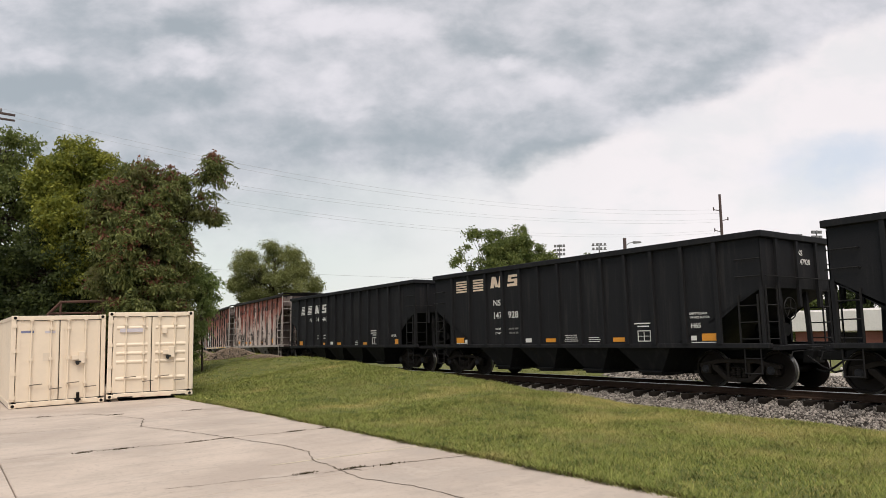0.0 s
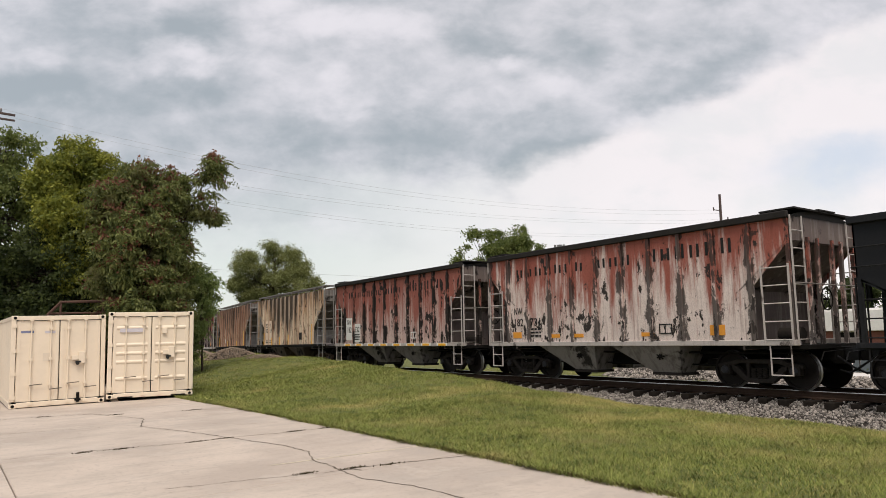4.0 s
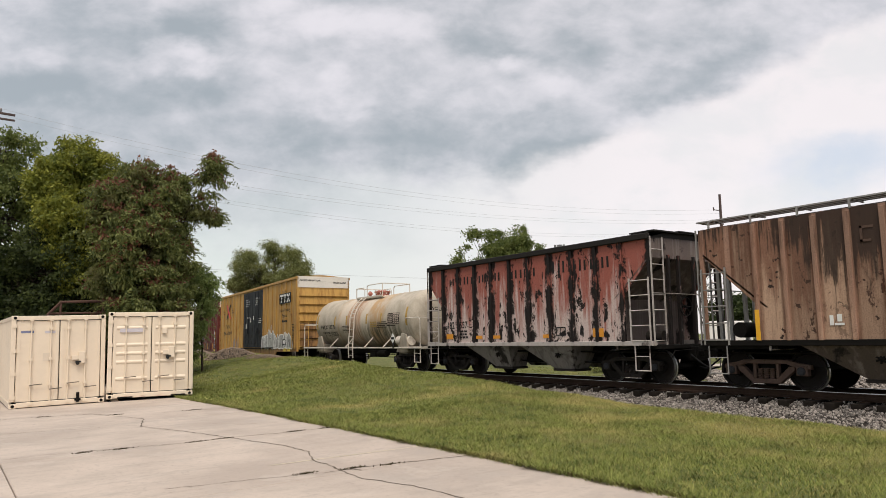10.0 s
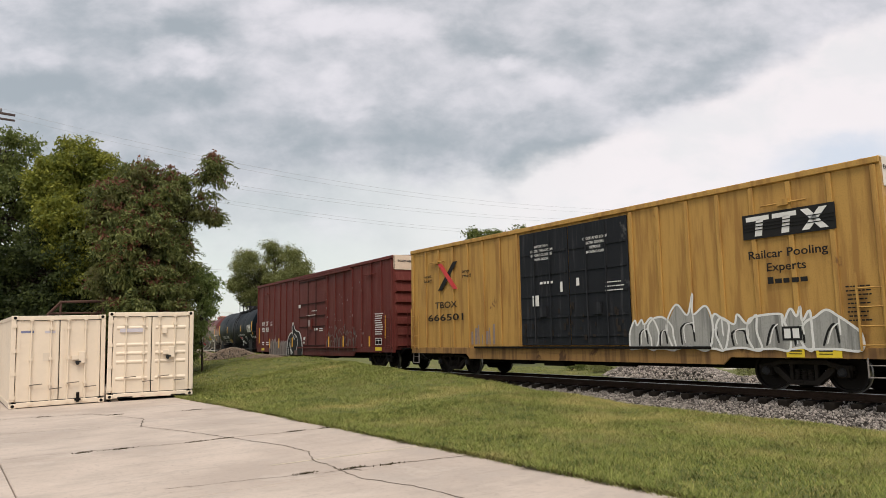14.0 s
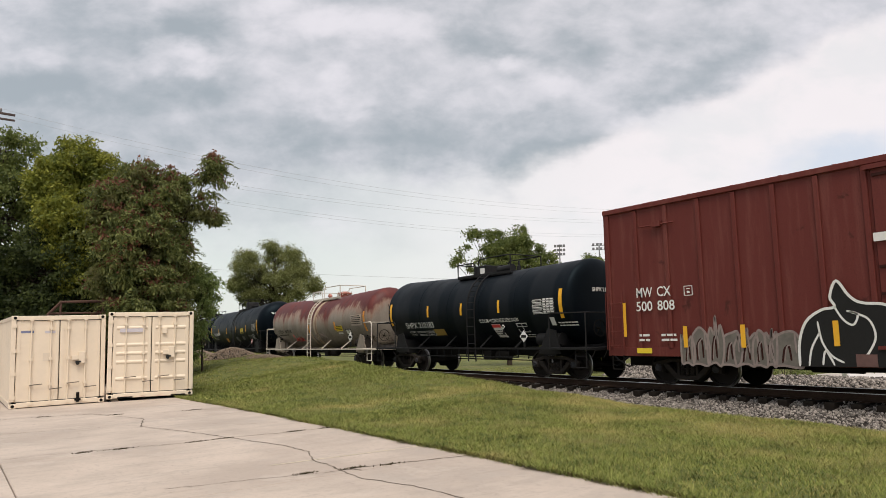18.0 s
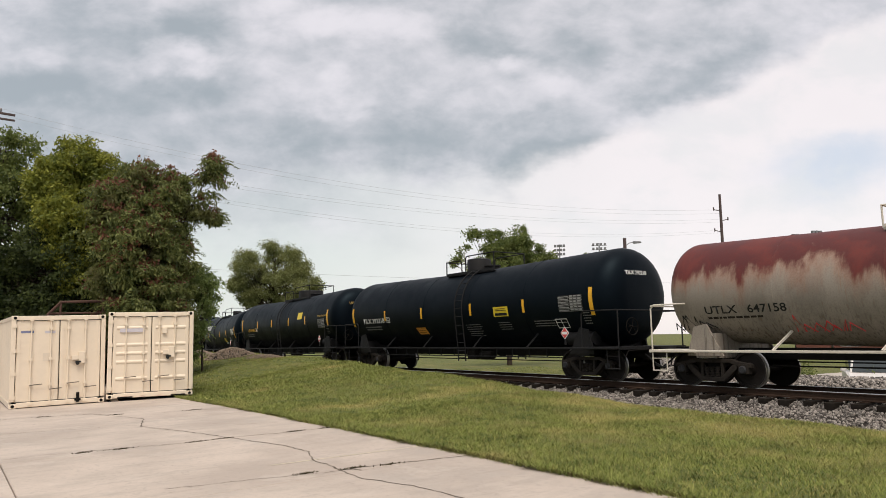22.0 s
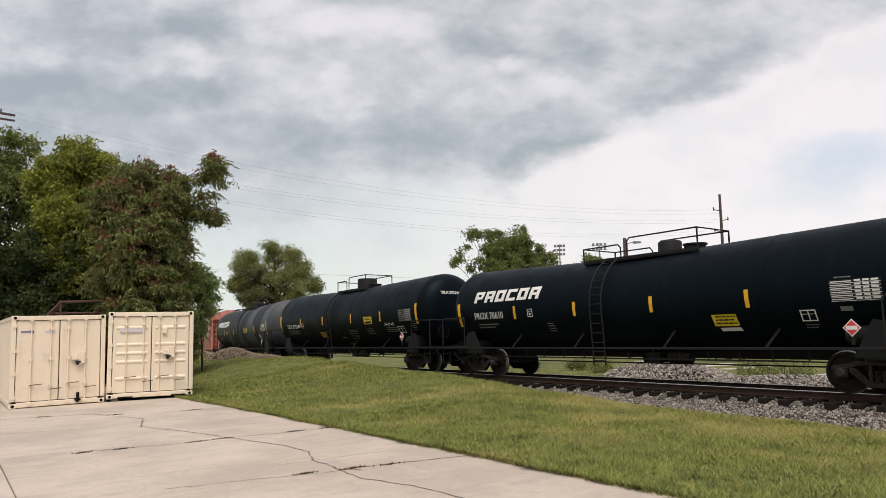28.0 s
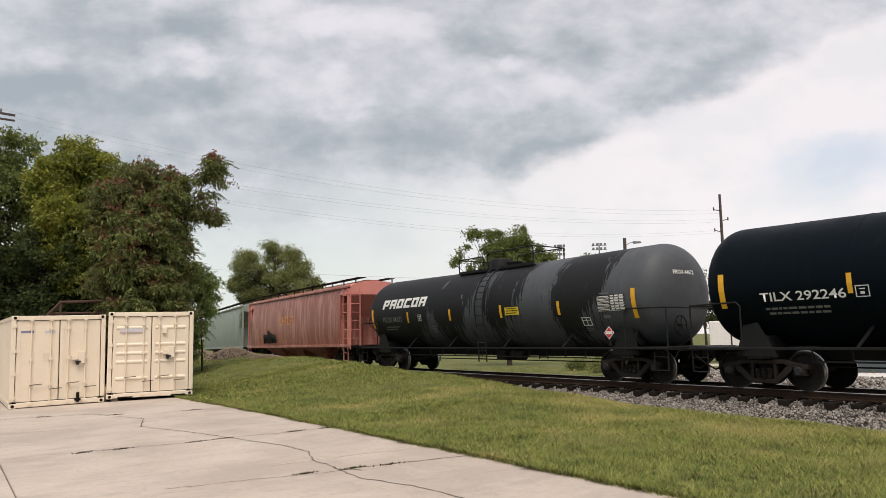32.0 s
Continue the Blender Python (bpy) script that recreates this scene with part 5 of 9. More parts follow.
tree("tree", "thin sparse tree with bare twigs far off", (-39.5, 58.0), [(0, 0, 7.0, 2.0, 2.2, 1.2)], LEAF_OLIVE, 31, 46, 16, 0.16, "leaf", 0.12, 0.3, 0.6)
for i, (x, y, h) in enumerate(((-47, 88, 8.0), (-41, 90, 8.8), (-35, 92, 8.4), (-29, 90, 9.2), (-23, 92, 8.6), (-53, 84, 7.4), (-17, 92, 8.6))):
    tree("tree", "dark green leafy tree behind the low building", (x, y), [(0, 0, h * 0.55, 3.6, 3.2, h * 0.42), (1.0, 0.5, h * 0.75, 2.0, 2.0, h * 0.25)], LEAF_DARK if i % 2 else LEAF_MID, 40 + i, 90, 110, 0.42, "leaf", 0.2, 0.2, 0.9)

# ---- far side: building, trailer, poles, wires, piles ----
ROOF_WHITE = plain("white_metal_fascia", (0.82, 0.79, 0.77), 0.6, 6.0, 0.15)
BRICK = plain("dull_red_brick", (0.20, 0.075, 0.055), 0.9, 9.0, 0.35)
POLE_WOOD = plain("weathered_pole_wood", (0.085, 0.060, 0.058), 0.9, 12.0, 0.4)
LAMP_GREY = plain("grey_lamp_metal", (0.22, 0.22, 0.23), 0.5, 20.0, 0.2, 0.4)
WIRE = plain("dark_wire", (0.36, 0.36, 0.37), 0.7)
PALE_ROAD = plain("pale_access_road", (0.42, 0.375, 0.335), 0.9, 5.0, 0.3)
RUSTY_PIPE = plain("rusty_brown_pipe", (0.085, 0.042, 0.030), 0.85, 16.0, 0.4)

hall = thing("low_building", "low brick building with a white metal fascia", "building", pose(-33.0, 61.7, -0.46, 0, 0, -5))
part("wall", Shape().box(0, 46, 0, 12, -0.3, 1.82), BRICK, hall, "dull red brick wall")
part("fascia", Shape().box(-0.25, 46.25, -0.35, 12.3, 1.8, 3.5), ROOF_WHITE, hall, "white metal fascia", bevel=0.03)
part("roof", Shape().box(0.1, 45.9, 0.1, 11.9, 3.5, 3.62), ROOF_WHITE, hall)
for i in range(7):
    x = 4 + i * 6.0
    w = part("window", Shape().box(x, x + 1.6, -0.03, 0.02, 0.6, 1.7), DARK_HOLE, hall)
    part("window_frame", Shape().box(x - 0.06, x + 1.66, -0.05, -0.03, 0.54, 0.6).box(x - 0.06, x + 1.66, -0.05, -0.03, 1.7, 1.76).box(x - 0.06, x, -0.05, -0.03, 0.6, 1.7).box(x + 1.6, x + 1.66, -0.05, -0.03, 0.6, 1.7), ROOF_WHITE, w)

trailer = thing("box_trailer", "white box trailer parked behind the track", "trailer", pose(-27.95, 41.45, -0.46, 0, 0, 32))
part("box_body", Shape().box(0, 2.6, 0, 2.0, 0.75, 2.54), ROOF_WHITE, trailer, bevel=0.04)
part("chassis", Shape().box(0.1, 2.5, 0.3, 1.8, 0.5, 0.74), GRIME, trailer)
for x in (1.1, 1.9):
    for y in (0.05, 1.75):
        part("wheel", Shape().turned([(y, 0.1), (y, 0.33), (y + 0.2, 0.33), (y + 0.2, 0.1)], "y", 16, (x, 0, 0.33)), SEAL, trailer)
part("support_leg", Shape().box(0.25, 0.35, 1.0, 1.2, 0.0, 0.5), GRIME, trailer)


def side_arm(s, z, d, l=0.55):
    s.rod((0, 0, z), (d * l, 0, z + 0.12), 0.035, 5)
    s.rod((d * l, 0, z + 0.04), (d * l, 0, z + 0.30), 0.05, 6)


pole = thing("utility_pole", "slender brown wooden utility pole with side insulators", "utility pole", pose(-32.4, 50.5, -0.5, 0, 0, 54))
part("pole_shaft", Shape().rod((0, 0, 0), (0, 0, 12.9), 0.15, 9, 0.10), POLE_WOOD, pole)
for z, d in ((11.55, -1), (10.75, 1), (9.85, -1), (7.6, -1)):
    a = Shape()
    side_arm(a, z, d)
    part("insulator_arm", a, POLE_WOOD, pole)

lamp = thing("street_lamp", "dark pole with a small grey street light", "street lamp", pose(-35.3, 42.17, -0.5, 0, 0, 54))
part("pole_shaft", Shape().rod((0, 0, 0), (0, 0, 9.1), 0.14, 9, 0.13), POLE_WOOD, lamp)
part("lamp_arm", Shape().path([(0, 0, 8.45), (0.35, 0, 8.72), (0.75, 0, 8.78)], 0.03, 6), LAMP_GREY, lamp)
part("lamp_head", Shape().prism([(0.65, 8.66), (1.2, 8.70), (1.28, 8.76), (1.15, 8.84), (0.65, 8.86)], -0.12, 0.12), LAMP_GREY, lamp, bevel=0.03)


def flood_mast(x, y, zt, rows, cols, rz, wide=2.6):
    m = thing("floodlight_mast", "tall sports floodlight mast, unlit", "floodlight", pose(x, y, -0.5, 0, 0, rz), "sports floodlights")
    part("mast", Shape().rod((0, 0, 0), (0, 0, zt + 0.5), 0.22, 8, 0.12), LAMP_GREY, m)
    for r in range(rows):
        z = zt - 0.1 - r * 0.95
        arm = part("cross_arm", Shape().box(-wide / 2, wide / 2, -0.06, 0.06, z, z + 0.10), LAMP_GREY, m)
        for c in range(cols):
            u = -wide / 2 + wide * (c + 0.5) / cols
            part("floodlight", Shape().prism([(u - 0.22, z + 0.1), (u + 0.22, z + 0.1), (u + 0.26, z + 0.55), (u - 0.26, z + 0.55)], -0.3, 0.15), LAMP_GREY, arm)


flood_mast(-113.3, 113.0, 21.6, 3, 4, 40)
flood_mast(-106.9, 119.0, 21.6, 2, 4, 44, 3.4)
flood_mast(-69.5, 133.0, 20.0, 3, 3, 62, 2.2)
flood_mast(-66.5, 134.5, 20.4, 3, 3, 62, 2.2)
flood_mast(-72.0, 131.0, 15.0, 3, 3, 62, 2.2)


def sag_wire(p, q, sag, r=0.012):
    p, q = Vector(p), Vector(q)
    pts = []
    for i in range(25):
        f = i / 24
        v = p.lerp(q, f)
        v.z -= sag * 4 * f * (1 - f)
        pts.append(v)
    return Shape().path(pts, r, 4)


left_pole = thing("utility_pole", "tall wooden pole with crossarm behind the trees", "utility pole", pose(-45.2, 1.35, -0.6, 0, 0, 4))
part("pole_shaft", Shape().rod((0, 0, 0), (0, 0, 14.9), 0.16, 9, 0.11), POLE_WOOD, left_pole)
part("cross_arm", Shape().box(-0.06, 0.06, -0.6, 1.25, 14.55, 14.66).box(-0.06, 0.06, -0.6, 1.25, 14.25, 14.34), POLE_WOOD, left_pole)
for y in (-0.5, 0.0, 0.55):
    part("insulator", Shape().turned([(14.69, 0.05), (14.82, 0.07), (14.9, 0.04)], "z", 8, (0, y, 0)), LAMP_GREY, left_pole)
for z0_, z1, sag in ((14.2, 11.16, 1.8), (13.85, 10.85, 1.75), (12.35, 10.37, 1.53), (12.1, 10.15, 1.5), (11.56, 9.5, 1.83), (11.3, 9.3, 1.8)):
    w = part("overhead_wire", sag_wire((-45.0, 1.9, z0_), (-32.4, 50.5, z1), sag, 0.0055), WIRE, None)
    tagged(w, "thin dark overhead wire sagging between poles", "wire", "overhead wires")
w = part("overhead_wire", sag_wire((-75, 21, 8.7), (-45, 65.5, 6.6), 0.35, 0.014), WIRE, None)
tagged(w, "low thin wire beyond the track", "wire", "overhead wires")

GLASS = plain("dark_car_glass", (0.05, 0.06, 0.065), 0.12, 20.0, 0.1)
CAR_WHITE = plain("white_car_paint", (0.70, 0.67, 0.65), 0.3, 10.0, 0.06)
auto = thing("parked_car", "white parked sedan behind the gravel bank", "car", pose(-11.9, 27.3, float(ground_z(np.array(-11.9), np.array(27.3))), 0, 0, -62))
part("body", Shape().prism([(-2.2, 0.28), (2.2, 0.28), (2.25, 0.55), (2.1, 0.78), (1.0, 0.92), (-1.5, 0.95), (-2.2, 0.90), (-2.25, 0.5)], -0.86, 0.86), CAR_WHITE, auto, bevel=0.06)
cabin = part("cabin", Shape().add([(1.1, -0.78, 0.9), (1.1, 0.78, 0.9), (0.35, 0.62, 1.42), (0.35, -0.62, 1.42), (-1.7, -0.78, 0.92), (-1.7, 0.78, 0.92), (-1.0, 0.62, 1.42), (-1.0, -0.62, 1.42)], [(0, 1, 2, 3), (4, 7, 6, 5), (0, 3, 7, 4), (1, 5, 6, 2), (3, 2, 6, 7), (0, 4, 5, 1)]), CAR_WHITE, auto, bevel=0.04)
part("windscreen", Shape().add([(1.085, -0.70, 0.95), (1.085, 0.70, 0.95), (0.46, 0.58, 1.385), (0.46, -0.58, 1.385), (1.035, -0.70, 0.93), (1.035, 0.70, 0.93), (0.41, 0.58, 1.365), (0.41, -0.58, 1.365)], [(0, 1, 2, 3), (7, 6, 5, 4), (0, 4, 5, 1), (1, 5, 6, 2), (2, 6, 7, 3), (3, 7, 4, 0)]), GLASS, cabin, "dark windscreen")
for sy in (-1, 1):
    part("side_window", Shape().prism([(0.85, 0.98), (0.36, 1.36), (-0.95, 1.36), (-1.45, 0.98)], sy * 0.70, sy * 0.765), GLASS, cabin)
    part("wing_mirror", Shape().box(0.75, 0.9, sy * 0.86, sy * 1.04, 0.95, 1.08), CAR_WHITE, auto, bevel=0.02)
    part("headlight", Shape().box(2.08, 2.24, sy * 0.5, sy * 0.82, 0.58, 0.72), LAMP_GREY, auto, bevel=0.02)
    for x in (-1.35, 1.4):
        part("wheel", Shape().turned([(sy * 0.66, 0.1), (sy * 0.66, 0.31), (sy * 0.87, 0.31), (sy * 0.88, 0.2), (sy * 0.87, 0.02)], "y", 18, (x, 0, 0.31)), SEAL, auto, smooth=True)

rack = thing("pipe_rack", "rusty brown pipe frame behind the containers", "pipe rack", pose(-30.83, 3.26, -0.5, 0, 0, 82))
part("pipe_frame", Shape().path([(0, 0, 0), (0, 0, 2.83), (0.42, 0, 3.31), (2.04, 0, 3.37), (2.36, 0, 2.99), (2.36, 0, 0.0)], 0.055, 7), RUSTY_PIPE, rack)
for x in (0.42, 1.9):
    part("upright_pipe", Shape().rod((x, 0, 0), (x, 0, 3.32), 0.045, 7), RUSTY_PIPE, rack)
part("cross_pipe", Shape().rod((0.0, 0, 2.86), (2.36, 0, 2.92), 0.04, 6), RUSTY_PIPE, rack)


def pile(name, label, cx, cy, rx, ry, h, size, n, seed, mat):
    rng = np.random.default_rng(seed)
    a, r = rng.uniform(0, 2 * np.pi, n), np.sqrt(rng.uniform(0, 1, n))
    x, y = cx + rx * r * np.cos(a), cy + ry * r * np.sin(a)
    z = ground_z(x, y) + h * (1 - r ** 1.6) * (0.85 + 0.3 * np.sin(3 * a + seed) * r) + rng.uniform(-0.02, 0.03, n)
    g, f = pebbles(np.stack([x, y, z], 1), size, seed)
    k = 24
    rows = np.linspace(0, 1, 9)
    vx = [(cx + rx * q * math.cos(2 * math.pi * i / k), cy + ry * q * math.sin(2 * math.pi * i / k), q) for q in rows for i in range(k)]
    v = np.array(vx)
    vz = ground_z(v[:, 0], v[:, 1]) + h * (1 - v[:, 2] ** 1.6) * 0.92 - 0.08
    core = np.stack([v[:, 0], v[:, 1], vz], 1)
    quads = np.array([(a_ * k + i, a_ * k + (i + 1) % k, (a_ + 1) * k + (i + 1) % k, (a_ + 1) * k + i) for a_ in range(8) for i in range(k)])
    tri = np.concatenate([quads[:, [0, 1, 2]], quads[:, [0, 2, 3]]])
    n_core = len(tri)
    me = bulk_mesh(name, np.concatenate([core, g]), np.concatenate([tri, f + len(core)]), mat)
    me.materials.append(STONE_DUST_SHADE)
    me.polygons.foreach_set("material_index", np.r_[np.ones(n_core, np.int32), np.zeros(len(f), np.int32)])
    tagged(new(name, me), label, "gravel", kind="stuff")


DIRT_STONE = plain("brown_rubble", (0.24, 0.185, 0.14), 0.95, 10.0, 0.5)
pile("gravel_pile", "low heap of brown rubble in the grass", -36.9, 12.4, 1.9, 1.2, 0.50, 0.055, 1500, 51, DIRT_STONE)
pile("gravel_pile", "low brown rubble heap by the lawn's end", -41.5, 12.0, 1.6, 1.0, 0.34, 0.055, 900, 52, DIRT_STONE)
pile("gravel_pile", "thin spread of brown rubble in grass", -33.2, 12.9, 1.5, 0.8, 0.16, 0.05, 500, 53, DIRT_STONE)
pile("gravel_pile", "heap of pale grey gravel behind the track", -19.6, 26.0, 3.4, 2.0, 0.85, 0.07, 5600, 54, STONE)
pile("gravel_pile", "long low bank of grey gravel beyond the rails", -12.2, 24.6, 4.4, 1.8, 0.40, 0.06, 5600, 55, STONE)
pile("gravel_pile", "spread of grey gravel behind the track", -7.0, 23.8, 4.4, 1.6, 0.36, 0.06, 3000, 56, STONE)

road = Shape().add([(-26, 33.0, 0), (24, 29.5, 0), (24, 38.5, 0), (-26, 40.0, 0)], [(0, 1, 2, 3)])
road.v = [(x, y, float(ground_z(np.array(x), np.array(y))) + 0.05) for x, y, _ in road.v]
tagged(part("road", road, PALE_ROAD, None), "pale access road behind the railway track", "road", kind="structure")
for i, (x, y, h) in enumerate(((-25.0, 27.5, 0.8), (-15.3, 27.8, 1.25), (-16.9, 28.0, 1.1), (-11.3, 26.8, 1.0), (-9.8, 27.0, 0.8), (-27.0, 28.0, 0.7))):
    tree("bush", "small wild green bush by the gravel", (x, y), [(0, 0, h * 0.5, h * 0.9, h * 0.8, h * 0.5)], LEAF_MID if i % 2 else LEAF_OLIVE, 60 + i, 36, 40, 0.10, "leaf", 0.02, 0.05, 0.28, None, 3)

# ---- railcar parts that are alike ----
WHEEL_R = 0.457


def truck_meshes():
    s = Shape()
    for sx in (-1, 1):
        s.prism([(sx * 0.0, 0.72), (sx * 0.55, 0.72), (sx * 0.74, 0.66), (sx * 1.10, 0.60), (sx * 1.10, 0.50), (sx * 0.70, 0.55), (sx * 0.52, 0.62), (sx * 0.0, 0.62)], -0.07, 0.07)
        s.prism([(sx * 0.0, 0.15), (sx * 0.34, 0.15), (sx * 0.72, 0.47), (sx * 0.72, 0.56), (sx * 0.58, 0.56), (sx * 0.28, 0.26), (sx * 0.0, 0.26)], -0.08, 0.08)
        s.box(sx * 0.25, sx * 0.33, -0.06, 0.06, 0.22, 0.64)
        s.box(sx * 0.76, sx * 1.04, -0.10, 0.06, 0.35, 0.585)
    frame_me = s.mesh("side_frame", GRIME_LIGHT, bevel=0.012)
    prof = []
    for k in range(6):
        prof += [(0.262 + k * 0.043, 0.052), (0.273 + k * 0.043, 0.070), (0.290 + k * 0.043, 0.070), (0.300 + k * 0.043, 0.052)]
    spring_me = Shape().turned(prof, "z", 10).mesh("spring", GRIME_LIGHT, smooth=True)
    s = Shape()
    s.box(-0.20, 0.20, -0.92, 0.92, 0.50, 0.63)
    s.box(-0.26, 0.26, -0.45, 0.45, 0.56, 0.78)
    s.bar((-0.55, -0.70, 0.38), (-0.55, 0.70, 0.38), 0.10, 0.10)
    s.bar((0.55, -0.70, 0.38), (0.55, 0.70, 0.38), 0.10, 0.10)
    bolster_me = s.mesh("truck", GRIME, bevel=0.01)
    wheel_mes = []
    for sy in (-1, 1):
        s = Shape().turned([(sy * 0.69, 0.13), (sy * 0.69, 0.49), (sy * 0.72, 0.49), (sy * 0.735, 0.462), (sy * 0.83, 0.455), (sy * 0.83, 0.395), (sy * 0.775, 0.385), (sy * 0.765, 0.17), (sy * 0.86, 0.15), (sy * 0.86, 0.09)], "y", 30)
        me = s.mesh("wheel", WHEEL, smooth=True)
        me.materials.append(TREAD)
        for p in me.polygons:
            if math.hypot(p.center.x, p.center.z) > 0.45 and abs(p.center.y) > 0.72:
                p.material_index = 1
        wheel_mes.append(me)
    axle_me = Shape().turned([(-0.97, 0.07), (-0.70, 0.085), (0.70, 0.085), (0.97, 0.07)], "y", 12).mesh("wheelset", WHEEL, smooth=True)
    s = Shape()
    s.turned([(-1.145, 0.03), (-1.145, 0.075), (-1.12, 0.10), (-0.99, 0.10)], "y", 16)
    for a in (0.5, 2.6, 4.7):
        s.box(0.055 * math.cos(a) - 0.014, 0.055 * math.cos(a) + 0.014, -1.16, -1.14, 0.055 * math.sin(a) - 0.014, 0.055 * math.sin(a) + 0.014)
    cap_me = s.mesh("bearing_cap", CAP_STEEL, smooth=True)
    return frame_me, spring_me, bolster_me, axle_me, wheel_mes, cap_me


FRAME_ME, SPRING_ME, BOLSTER_ME, AXLE_ME, WHEEL_MES, CAP_ME = truck_meshes()
RUST_FRAME_ME, RUST_SPRING_ME = FRAME_ME.copy(), SPRING_ME.copy()
for me in (RUST_FRAME_ME, RUST_SPRING_ME):
    me.materials[0] = RUST_TRUCK
CARS = []


def rail_car(name, label, category, sigma, off, rusty=False):
    """An empty at the car's middle on the rail tops, with its trucks and wheels; off: from the middle to each truck's middle."""
    car = thing(name, label, category, group="cars of the freight train")
    wheels = []
    for sx in (-1, 1):
        truck = part("truck", BOLSTER_ME, GRIME, car, "grimy cast steel truck", at=pose(sx * off, 0, 0))
        for sy in (-1, 1):
            part("side_frame", RUST_FRAME_ME if rusty else FRAME_ME, None, truck, at=pose(0, sy * 1.0, 0, 0, 0, 0 if sy < 0 else 180))
            for x in (-0.15, 0.0, 0.15):
                part("spring", RUST_SPRING_ME if rusty else SPRING_ME, None, truck, at=pose(x, sy * 1.02, 0))
        for ax in (-0.89, 0.89):
            w = part("wheelset", AXLE_ME, None, car, at=pose(sx * off + ax, 0, WHEEL_R))
            for me in WHEEL_MES:
                part("wheel", me, None, w)
            part("bearing_cap", CAP_ME, None, w)
            wheels.append((w, sx * off + ax))
    CARS.append((car, sigma, off, wheels))
    return car


def couplers(car, end, mat):
    """Striker, draft gear and knuckle at both ends, end: from the middle to the striker."""
    for sx in (-1, 1):
        s = Shape()
        s.box(sx * (end - 0.25), sx * end, -0.28, 0.28, 0.62, 1.02)
        s.bar((sx * end, 0, 0.84), (sx * (end + 0.38), 0, 0.84), 0.14, 0.16)
        s.prism([(sx * (end + 0.34), 0.70), (sx * (end + 0.62), 0.70), (sx * (end + 0.66), 0.98), (sx * (end + 0.34), 0.98)], -0.17, 0.13)
        part("coupler", s, mat, car, "dark cast steel coupler", bevel=0.015)
        h = Shape().path([(sx * (end - 0.1), -0.35, 0.80), (sx * (end + 0.25), -0.34, 0.55), (sx * (end + 0.5), -0.30, 0.42), (sx * (end + 0.72), -0.28, 0.48)], 0.025)
        part("air_hose", h, BLACK_TRIM, car)
        part("uncoupling_lever", Shape().path([(sx * (end + 0.05), -1.40, 0.72), (sx * (end + 0.05), -1.25, 0.92), (sx * (end + 0.06), -0.2, 0.95)], 0.014), mat, car)


def ladder(s, x0, x1, y, z0, z1, step=0.40, r=0.016, rail=0.045):
    """A ladder in the plane y = const between x0 and x1."""
    for x in (x0, x1):
        s.box(x - rail / 2, x + rail / 2, y - 0.012, y + 0.012, z0, z1)
    z = z0 + 0.12
    while z < z1 - 0.04:
        s.rod((x0, y, z), (x1, y, z), r, 5)
        z += step
    return s


def cross_ladder(s, x, y0, y1, z0, z1, step=0.40, r=0.016, rail=0.045):
    for y in (y0, y1):
        s.box(x - 0.012, x + 0.012, y - rail / 2, y + rail / 2, z0, z1)
    z = z0 + 0.12
    while z < z1 - 0.04:
        s.rod((x, y0, z), (x, y1, z), r, 5)
        z += step
    return s


def step_iron(car, x, y, mat, z0=0.42, z1=1.05, w=0.42):
    part("step", Shape().path([(x - w / 2, y, z1), (x - w / 2, y, z0), (x + w / 2, y, z0), (x + w / 2, y, z1)], 0.018, 5).rod((x - w / 2, y, (z0 + z1) / 2 + 0.05), (x + w / 2, y, (z0 + z1) / 2 + 0.05), 0.014, 5), mat, car)


def hand_wheel(car, x, y, z, r, mat, axis="x"):
    s = Shape()
    k = 14
    pts = [(x, y + r * math.cos(2 * math.pi * i / k), z + r * math.sin(2 * math.pi * i / k)) for i in range(k + 1)]
    s.path(pts, 0.016, 5)
    for i in range(0, k, 3):
        s.rod((x, y, z), pts[i], 0.010, 4)
    s.rod((x - 0.12, y, z), (x + 0.03, y, z), 0.03, 8)
    part("hand_brake_wheel", s, mat, car)


